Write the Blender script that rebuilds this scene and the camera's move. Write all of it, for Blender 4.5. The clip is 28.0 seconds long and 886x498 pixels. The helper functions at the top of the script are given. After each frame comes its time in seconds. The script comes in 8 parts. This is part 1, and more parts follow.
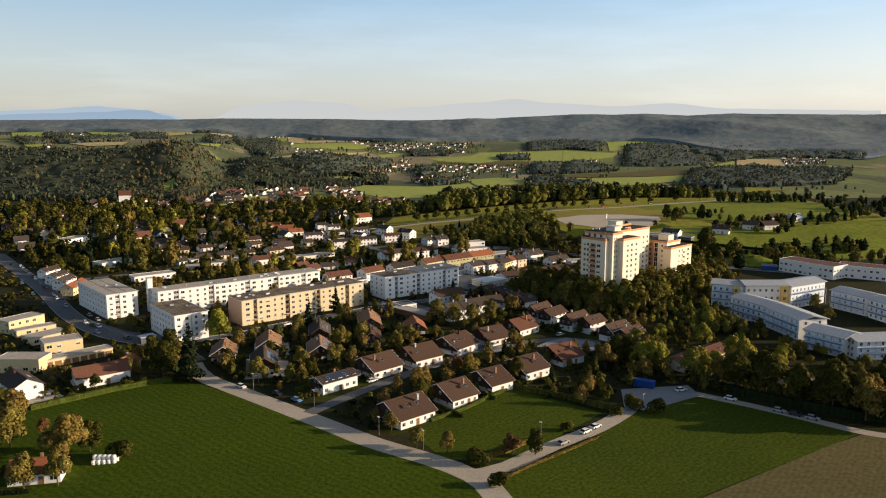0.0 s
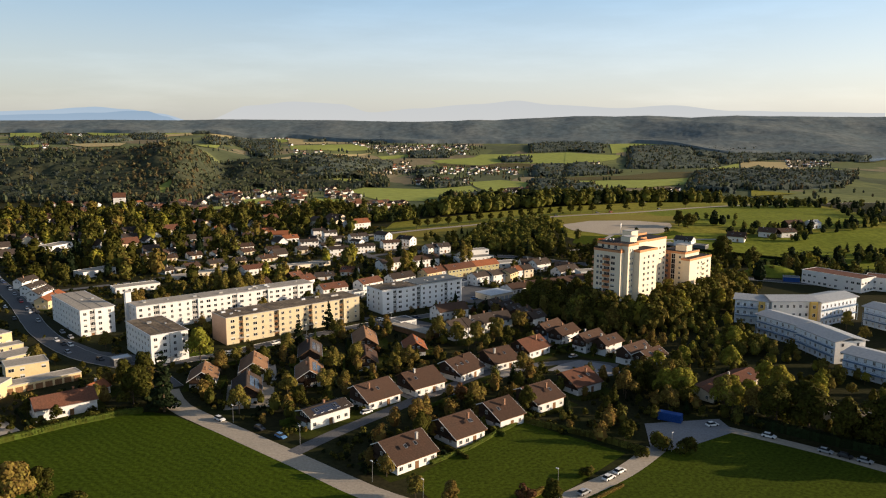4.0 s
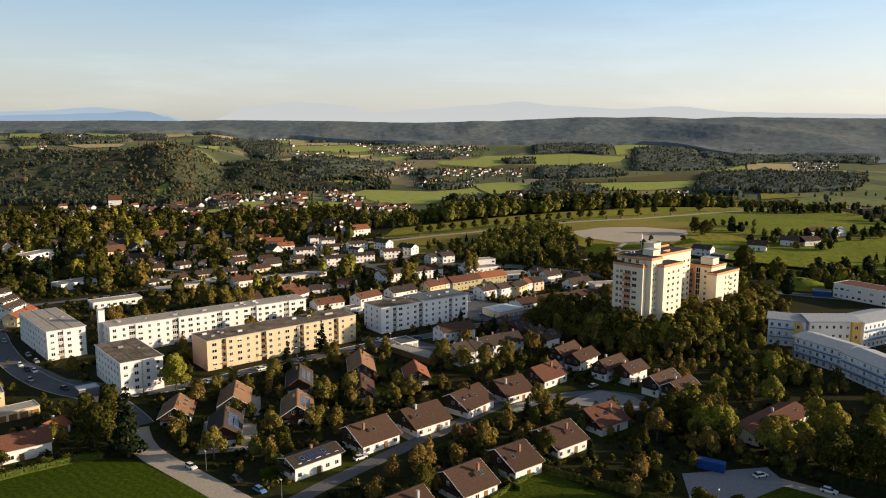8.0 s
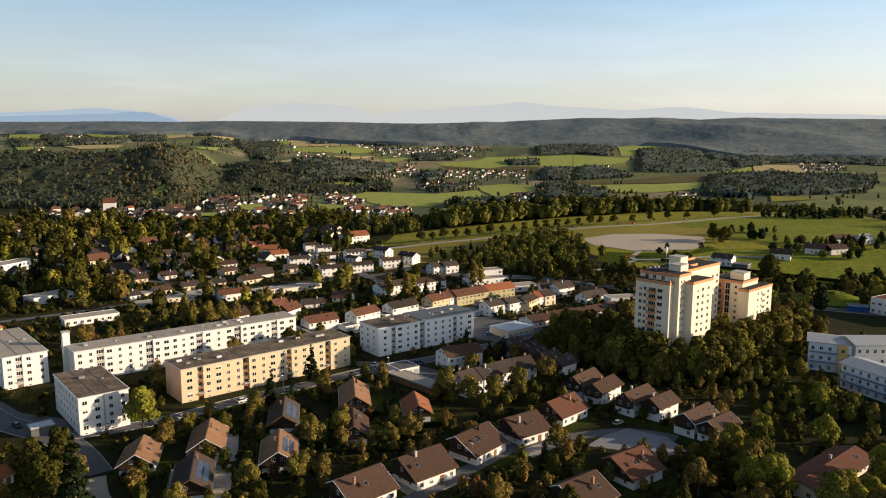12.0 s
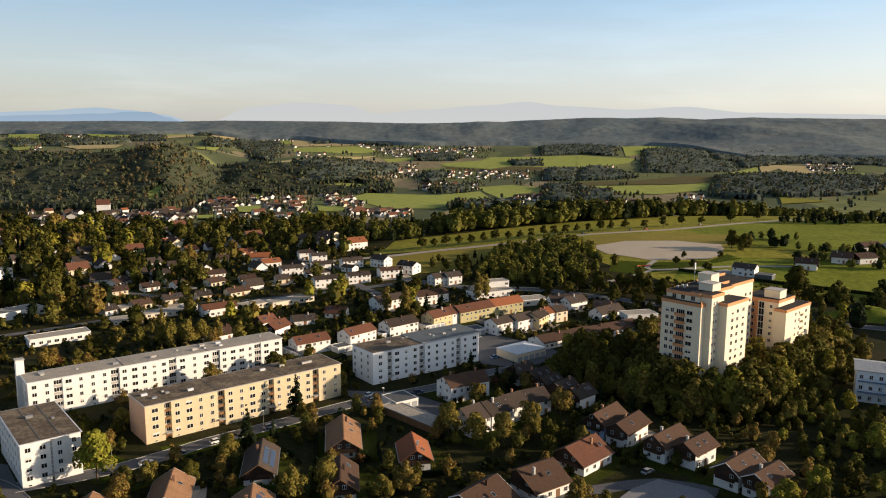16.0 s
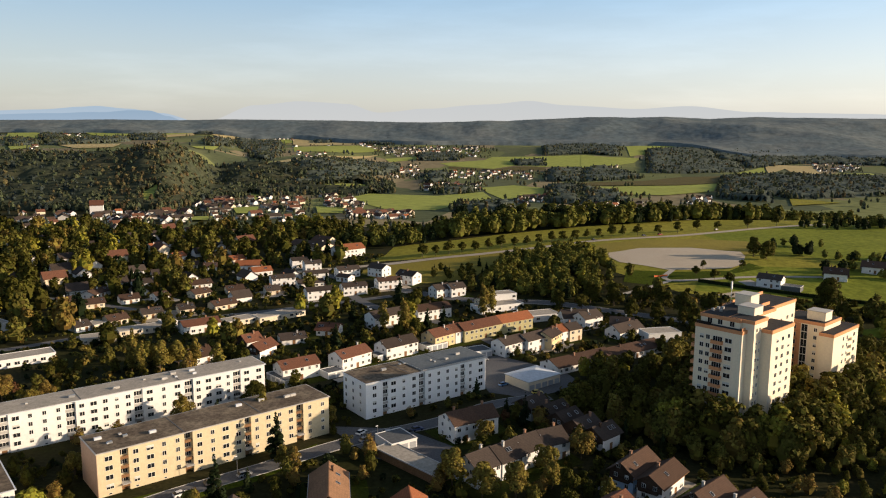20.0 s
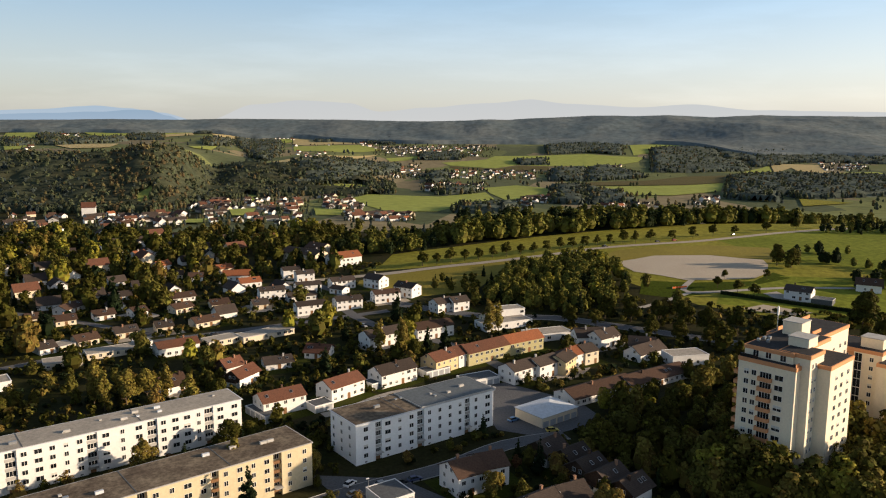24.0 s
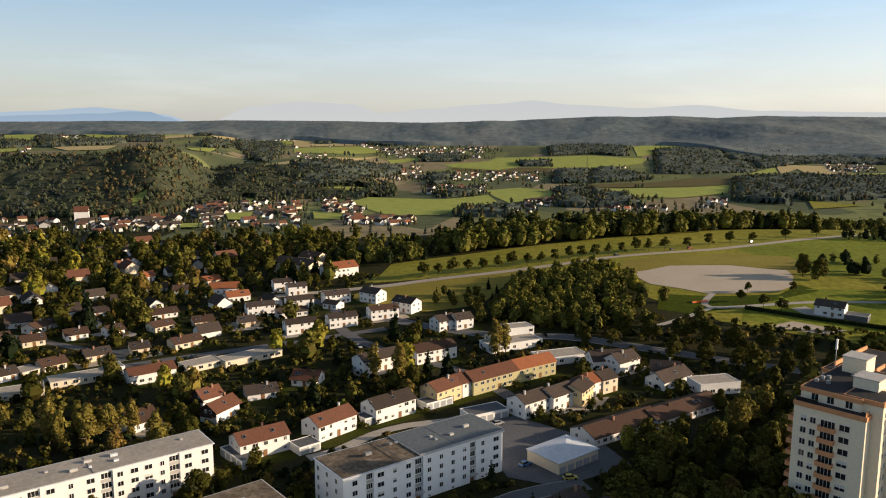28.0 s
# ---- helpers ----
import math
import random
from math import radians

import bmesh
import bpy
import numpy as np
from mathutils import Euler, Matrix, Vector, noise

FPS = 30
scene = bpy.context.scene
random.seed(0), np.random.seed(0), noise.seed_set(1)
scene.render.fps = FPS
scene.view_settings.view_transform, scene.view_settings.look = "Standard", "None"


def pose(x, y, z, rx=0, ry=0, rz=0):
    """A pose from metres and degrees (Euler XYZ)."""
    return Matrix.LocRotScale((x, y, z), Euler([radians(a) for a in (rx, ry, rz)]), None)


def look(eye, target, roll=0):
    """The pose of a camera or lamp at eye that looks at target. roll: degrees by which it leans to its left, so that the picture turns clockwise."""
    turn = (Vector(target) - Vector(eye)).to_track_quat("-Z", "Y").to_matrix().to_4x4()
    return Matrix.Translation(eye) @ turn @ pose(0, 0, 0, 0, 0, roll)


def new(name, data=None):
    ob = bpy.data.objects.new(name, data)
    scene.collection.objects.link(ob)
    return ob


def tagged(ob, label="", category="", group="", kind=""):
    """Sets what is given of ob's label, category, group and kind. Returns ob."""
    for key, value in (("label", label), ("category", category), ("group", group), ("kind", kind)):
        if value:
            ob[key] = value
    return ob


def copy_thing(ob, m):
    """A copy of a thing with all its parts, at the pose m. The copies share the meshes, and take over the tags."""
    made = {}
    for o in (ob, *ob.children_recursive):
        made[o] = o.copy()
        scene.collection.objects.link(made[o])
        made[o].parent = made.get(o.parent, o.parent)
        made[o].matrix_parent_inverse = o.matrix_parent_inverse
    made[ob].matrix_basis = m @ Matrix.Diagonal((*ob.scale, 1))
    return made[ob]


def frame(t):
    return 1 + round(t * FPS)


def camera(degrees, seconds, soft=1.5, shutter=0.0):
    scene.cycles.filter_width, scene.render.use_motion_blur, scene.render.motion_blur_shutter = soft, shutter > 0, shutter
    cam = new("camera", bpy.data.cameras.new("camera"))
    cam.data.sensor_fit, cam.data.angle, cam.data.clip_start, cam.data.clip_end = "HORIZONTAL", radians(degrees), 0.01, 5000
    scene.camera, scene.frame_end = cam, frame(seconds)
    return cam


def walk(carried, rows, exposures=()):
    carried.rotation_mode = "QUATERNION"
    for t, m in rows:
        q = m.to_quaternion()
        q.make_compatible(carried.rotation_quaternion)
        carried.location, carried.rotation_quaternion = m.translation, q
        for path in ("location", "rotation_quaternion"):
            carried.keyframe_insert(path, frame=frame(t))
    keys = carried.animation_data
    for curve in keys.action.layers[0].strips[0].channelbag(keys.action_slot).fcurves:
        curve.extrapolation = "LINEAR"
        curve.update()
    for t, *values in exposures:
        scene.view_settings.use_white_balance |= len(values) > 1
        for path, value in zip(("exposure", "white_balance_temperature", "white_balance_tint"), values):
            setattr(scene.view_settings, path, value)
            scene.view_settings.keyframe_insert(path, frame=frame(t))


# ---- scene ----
cam = camera(60.3, 28.0, 1.1)
PATH = [
    (0, (0.659, -1.758, 94.87), (0.688, 0.217, 94.557), 0.0),
    (3, (0.459, 20.392, 95.19), (0.488, 22.368, 94.879), 0.1),
    (6, (0.271, 45.465, 95.5), (0.294, 47.441, 95.193), 0.2),
    (8, (-0.14, 62.788, 95.979), (-0.119, 64.764, 95.672), 0.2),
    (9, (-0.301, 71.672, 96.116), (-0.282, 73.648, 95.809), 0.2),
    (12, (-0.42, 98.003, 96.293), (-0.405, 99.98, 95.988), 0.2),
    (15, (-0.113, 124.205, 96.886), (-0.103, 126.182, 96.581), 0.2),
    (18, (-0.216, 150.699, 97.487), (-0.209, 152.675, 97.179), 0.3),
    (21, (-0.315, 177.15, 97.756), (-0.312, 179.126, 97.448), 0.3),
    (24, (-0.233, 203.706, 98.493), (-0.233, 205.682, 98.182), 0.2),
    (27, (-0.065, 229.253, 99.08), (-0.07, 231.23, 98.773), 0.1),
    (28, (-0.194, 236.407, 99.106), (-0.199, 238.383, 98.798), 0.1),
]
walk(cam, [(t, look(eye, target, roll)) for t, eye, target, roll in PATH])

# ---------------- light ----------------
SUN_AZ, SUN_EL, SKY = (0.9998, -0.02), 13.6, 0.051
world = bpy.data.worlds.new("sky")
scene.world = world
world.use_nodes = True
wn = world.node_tree.nodes
sky = wn.new("ShaderNodeTexSky")
sky.sky_type, sky.sun_disc = "NISHITA", False
sky.sun_elevation, sky.sun_rotation = radians(SUN_EL), math.atan2(SUN_AZ[0], SUN_AZ[1])
sky.altitude, sky.air_density, sky.dust_density, sky.ozone_density = 500, 1.0, 3.0, 1.0
# evening haze: the sky pales towards the horizon all round
tc = wn.new("ShaderNodeTexCoord")
sep = wn.new("ShaderNodeSeparateXYZ")
ramp = wn.new("ShaderNodeValToRGB")
for pos, col in ((0.0, (0.35, 0.345, 0.33)), (0.035, (0.345, 0.345, 0.335)), (0.075, (0.30, 0.33, 0.36)), (0.17, (0.155, 0.25, 0.36)), (0.42, (0.085, 0.10, 0.125)), (0.75, (0.045, 0.06, 0.085))):
    e = ramp.color_ramp.elements.new(pos) if pos else ramp.color_ramp.elements[0]
    e.position, e.color = pos, (*col, 1)
ramp.color_ramp.elements.remove(ramp.color_ramp.elements[-1])
gain = wn.new("ShaderNodeMix")
gain.data_type, gain.blend_type = "RGBA", "ADD"
gain.inputs["Factor"].default_value = 1.0
dim = wn.new("ShaderNodeVectorMath")
dim.operation = "SCALE"
dim.inputs["Scale"].default_value = SKY
wl = world.node_tree.links
wl.new(tc.outputs["Generated"], sep.inputs[0])
wl.new(sep.outputs["Z"], ramp.inputs["Fac"])
wl.new(sky.outputs[0], dim.inputs[0])
wl.new(dim.outputs[0], gain.inputs["A"])
side = wn.new("ShaderNodeMapRange")
side.inputs["From Min"].default_value, side.inputs["From Max"].default_value = -1.0, 1.0
side.inputs["To Min"].default_value, side.inputs["To Max"].default_value = 0.65, 1.28
wisp = wn.new("ShaderNodeTexNoise")
wisp.inputs["Scale"].default_value, wisp.inputs["Detail"].default_value, wisp.inputs["Roughness"].default_value = 2.2, 7.0, 0.6
flat = wn.new("ShaderNodeMapping")
flat.inputs["Scale"].default_value = (1.0, 1.0, 7.0)
thin = wn.new("ShaderNodeMapRange")
thin.inputs["From Min"].default_value, thin.inputs["From Max"].default_value = 0.50, 0.78
thin.inputs["To Min"].default_value, thin.inputs["To Max"].default_value = 0.0, 0.22
both = wn.new("ShaderNodeMath")
both.operation = "ADD"
glowing = wn.new("ShaderNodeVectorMath")
glowing.operation = "SCALE"
wl.new(tc.outputs["Generated"], flat.inputs[0])
wl.new(flat.outputs[0], wisp.inputs["Vector"])
wl.new(wisp.outputs["Fac"], thin.inputs["Value"])
wl.new(sep.outputs["X"], side.inputs["Value"])
wl.new(side.outputs[0], both.inputs[0])
wl.new(thin.outputs[0], both.inputs[1])
wl.new(ramp.outputs["Color"], glowing.inputs[0])
wl.new(both.outputs[0], glowing.inputs["Scale"])
wl.new(glowing.outputs[0], gain.inputs["B"])
wl.new(gain.outputs["Result"], wn["Background"].inputs["Color"])
wn["Background"].inputs["Strength"].default_value = 1.0
sun = new("sun", bpy.data.lights.new("sun", "SUN"))
sun.data.energy, sun.data.angle, sun.data.color = 5.0, radians(0.6), (1.0, 0.775, 0.545)
sun.matrix_world = look((SUN_AZ[0] * 900, SUN_AZ[1] * 900, 900 * math.tan(radians(SUN_EL))), (0, 0, 0))
scene.view_settings.exposure = 0.62


# ---------------- materials ----------------
def node(nt, kind, **settings):
    n = nt.nodes.new(kind)
    for key, value in settings.items():
        if key in n.inputs:
            n.inputs[key].default_value = value
    return n


def material(name, color, rough=0.8, vary=0.25, grain=0.6, patch=0.08, bump=0.0, metal=0.0, spread=0.0, second=None, island=0.0, stripe=None, spec=0.1):
    """A surface with grain at two scales. vary: contrast; spread: from thing to thing; second: colour of stains; stripe: (spacing, axis)."""
    m = bpy.data.materials.new(name)
    m.use_nodes = True
    nt = m.node_tree
    b = nt.nodes["Principled BSDF"]
    b.inputs["Roughness"].default_value, b.inputs["Metallic"].default_value = rough, metal
    b.inputs["Specular IOR Level"].default_value = spec
    tc = nt.nodes.new("ShaderNodeTexCoord")
    fine = node(nt, "ShaderNodeTexNoise", Scale=grain, Detail=5.0, Roughness=0.65)
    wide = node(nt, "ShaderNodeTexNoise", Scale=patch, Detail=4.0, Roughness=0.6)
    for n in (fine, wide):
        nt.links.new(tc.outputs["Object"], n.inputs["Vector"])
    mix = nt.nodes.new("ShaderNodeMix")
    mix.data_type = "RGBA"
    c2 = second or tuple(c * 0.6 for c in color)
    mix.inputs["A"].default_value, mix.inputs["B"].default_value = (*color, 1), (*c2, 1)
    ramp = nt.nodes.new("ShaderNodeMapRange")
    ramp.inputs["From Min"].default_value, ramp.inputs["From Max"].default_value = 0.38, 0.68
    nt.links.new(wide.outputs["Fac"], ramp.inputs["Value"])
    scale = nt.nodes.new("ShaderNodeMath")
    scale.operation = "MULTIPLY"
    scale.inputs[1].default_value = min(1.0, vary * 2)
    nt.links.new(ramp.outputs[0], scale.inputs[0])
    nt.links.new(scale.outputs[0], mix.inputs["Factor"])
    hsv = nt.nodes.new("ShaderNodeHueSaturation")
    nt.links.new(mix.outputs["Result"], hsv.inputs["Color"])
    value = nt.nodes.new("ShaderNodeMapRange")
    value.inputs["From Min"].default_value, value.inputs["From Max"].default_value = 0.33, 0.67
    value.inputs["To Min"].default_value, value.inputs["To Max"].default_value = 1 - vary, 1 + vary
    nt.links.new(fine.outputs["Fac"], value.inputs["Value"])
    last = value.outputs[0]
    for amount, kind, out in ((spread, "ShaderNodeObjectInfo", "Random"), (island, "ShaderNodeNewGeometry", "Random Per Island")):
        if amount:
            src = nt.nodes.new(kind)
            r = nt.nodes.new("ShaderNodeMapRange")
            r.inputs["To Min"].default_value, r.inputs["To Max"].default_value = 1 - amount, 1 + amount
            nt.links.new(src.outputs[out], r.inputs["Value"])
            mul = nt.nodes.new("ShaderNodeMath")
            mul.operation = "MULTIPLY"
            nt.links.new(last, mul.inputs[0])
            nt.links.new(r.outputs[0], mul.inputs[1])
            last = mul.outputs[0]
    if stripe:
        wave = node(nt, "ShaderNodeTexWave", Scale=0.314 / stripe[0], Distortion=9.0 if len(stripe) > 3 else 1.5, Detail=3.0)
        wave.bands_direction = stripe[1]
        wave.inputs["Detail Scale"].default_value = 0.4
        turned = nt.nodes.new("ShaderNodeMapping")
        turned.inputs["Rotation"].default_value = (0, 0, stripe[3] if len(stripe) > 3 else 0)
        nt.links.new(tc.outputs["Object"], turned.inputs[0])
        nt.links.new(turned.outputs[0], wave.inputs["Vector"])
        r = nt.nodes.new("ShaderNodeMapRange")
        r.inputs["To Min"].default_value, r.inputs["To Max"].default_value = 1 - stripe[2], 1 + stripe[2]
        nt.links.new(wave.outputs["Fac"], r.inputs["Value"])
        mul = nt.nodes.new("ShaderNodeMath")
        mul.operation = "MULTIPLY"
        nt.links.new(last, mul.inputs[0])
        nt.links.new(r.outputs[0], mul.inputs[1])
        last = mul.outputs[0]
    nt.links.new(last, hsv.inputs["Value"])
    nt.links.new(hsv.outputs["Color"], b.inputs["Base Color"])
    if bump:
        bp = node(nt, "ShaderNodeBump", Strength=0.6, Distance=bump)
        nt.links.new(fine.outputs["Fac"], bp.inputs["Height"])
        nt.links.new(bp.outputs[0], b.inputs["Normal"])
    return m


def leaf_material(name, color, autumn, hue=0.02, var=0.35):
    """Leaves: colour differs from tree to tree and from clump to clump, and some light passes through."""
    m = bpy.data.materials.new(name)
    m.use_nodes = True
    nt = m.node_tree
    b = nt.nodes["Principled BSDF"]
    b.inputs["Roughness"].default_value, b.inputs["Specular IOR Level"].default_value = 0.75, 0.04
    info, geo = nt.nodes.new("ShaderNodeObjectInfo"), nt.nodes.new("ShaderNodeNewGeometry")
    mix = nt.nodes.new("ShaderNodeMix")
    mix.data_type = "RGBA"
    mix.inputs["A"].default_value, mix.inputs["B"].default_value = (*color, 1), (*autumn, 1)
    p = nt.nodes.new("ShaderNodeMath")
    p.operation = "POWER"
    p.inputs[1].default_value = 2.2
    nt.links.new(info.outputs["Random"], p.inputs[0])
    nt.links.new(p.outputs[0], mix.inputs["Factor"])
    hsv = nt.nodes.new("ShaderNodeHueSaturation")
    h = nt.nodes.new("ShaderNodeMapRange")
    h.inputs["To Min"].default_value, h.inputs["To Max"].default_value = 0.5 - hue, 0.5 + hue
    v = nt.nodes.new("ShaderNodeMapRange")
    v.inputs["To Min"].default_value, v.inputs["To Max"].default_value = 1 - var, 1 + var
    nt.links.new(geo.outputs["Random Per Island"], h.inputs["Value"])
    nt.links.new(geo.outputs["Random Per Island"], v.inputs["Value"])
    nt.links.new(mix.outputs["Result"], hsv.inputs["Color"])
    nt.links.new(h.outputs[0], hsv.inputs["Hue"])
    nt.links.new(v.outputs[0], hsv.inputs["Value"])
    nt.links.new(hsv.outputs[0], b.inputs["Base Color"])
    tr = nt.nodes.new("ShaderNodeBsdfTranslucent")
    nt.links.new(hsv.outputs[0], tr.inputs["Color"])
    add = nt.nodes.new("ShaderNodeMixShader")
    add.inputs[0].default_value = 0.16
    nt.links.new(b.outputs[0], add.inputs[1])
    nt.links.new(tr.outputs[0], add.inputs[2])
    nt.links.new(add.outputs[0], nt.nodes["Material Output"].inputs["Surface"])
    return m


def parcels(name):
    """Open valley land: parcels of pasture, stubble and ripe crop at their real size."""
    m = material(name, (0.12, 0.15, 0.02), 0.95, 0.2, 0.05, 0.004, spec=0.03)
    nt = m.node_tree
    tc = nt.nodes.new("ShaderNodeTexCoord")
    mp = nt.nodes.new("ShaderNodeMapping")
    mp.inputs["Rotation"].default_value, mp.inputs["Scale"].default_value = (0, 0, 0.5), (1.0, 0.45, 0)
    vo = node(nt, "ShaderNodeTexVoronoi", Scale=0.0065, Randomness=0.8)
    vo.distance = "CHEBYCHEV"
    bw = nt.nodes.new("ShaderNodeSeparateColor")
    ramp = nt.nodes.new("ShaderNodeValToRGB")
    ramp.color_ramp.interpolation = "CONSTANT"
    # parcel colours are paled and blued, with the distance's haze put in
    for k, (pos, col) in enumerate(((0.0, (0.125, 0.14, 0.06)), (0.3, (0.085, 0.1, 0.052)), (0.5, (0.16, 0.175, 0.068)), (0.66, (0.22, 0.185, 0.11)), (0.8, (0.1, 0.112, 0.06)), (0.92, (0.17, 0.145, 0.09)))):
        e = ramp.color_ramp.elements[0] if not k else ramp.color_ramp.elements.new(pos)
        e.position, e.color = pos, (*col, 1)
    nt.links.new(tc.outputs["Object"], mp.inputs[0])
    nt.links.new(mp.outputs[0], vo.inputs["Vector"])
    nt.links.new(vo.outputs["Color"], bw.inputs[0])
    nt.links.new(bw.outputs[0], ramp.inputs[0])
    hsv = [n for n in nt.nodes if n.type == "HUE_SAT"][0]
    nt.links.new(ramp.outputs[0], hsv.inputs["Color"])
    return m


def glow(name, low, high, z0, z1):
    """Far glowing backdrop beyond the land: haze-blue put into its colour, paler towards foot."""
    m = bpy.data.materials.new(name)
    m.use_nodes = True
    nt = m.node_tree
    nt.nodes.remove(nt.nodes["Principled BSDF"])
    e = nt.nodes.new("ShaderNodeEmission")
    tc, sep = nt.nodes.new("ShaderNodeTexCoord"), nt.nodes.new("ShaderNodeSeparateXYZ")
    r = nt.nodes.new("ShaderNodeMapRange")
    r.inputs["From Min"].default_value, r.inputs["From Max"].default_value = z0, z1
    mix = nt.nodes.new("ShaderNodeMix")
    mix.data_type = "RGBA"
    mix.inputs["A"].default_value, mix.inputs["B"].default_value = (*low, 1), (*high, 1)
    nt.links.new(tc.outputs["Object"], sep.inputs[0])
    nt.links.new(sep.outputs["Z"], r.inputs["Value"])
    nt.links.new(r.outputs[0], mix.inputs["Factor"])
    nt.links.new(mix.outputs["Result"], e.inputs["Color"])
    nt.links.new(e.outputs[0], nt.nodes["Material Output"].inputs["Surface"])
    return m


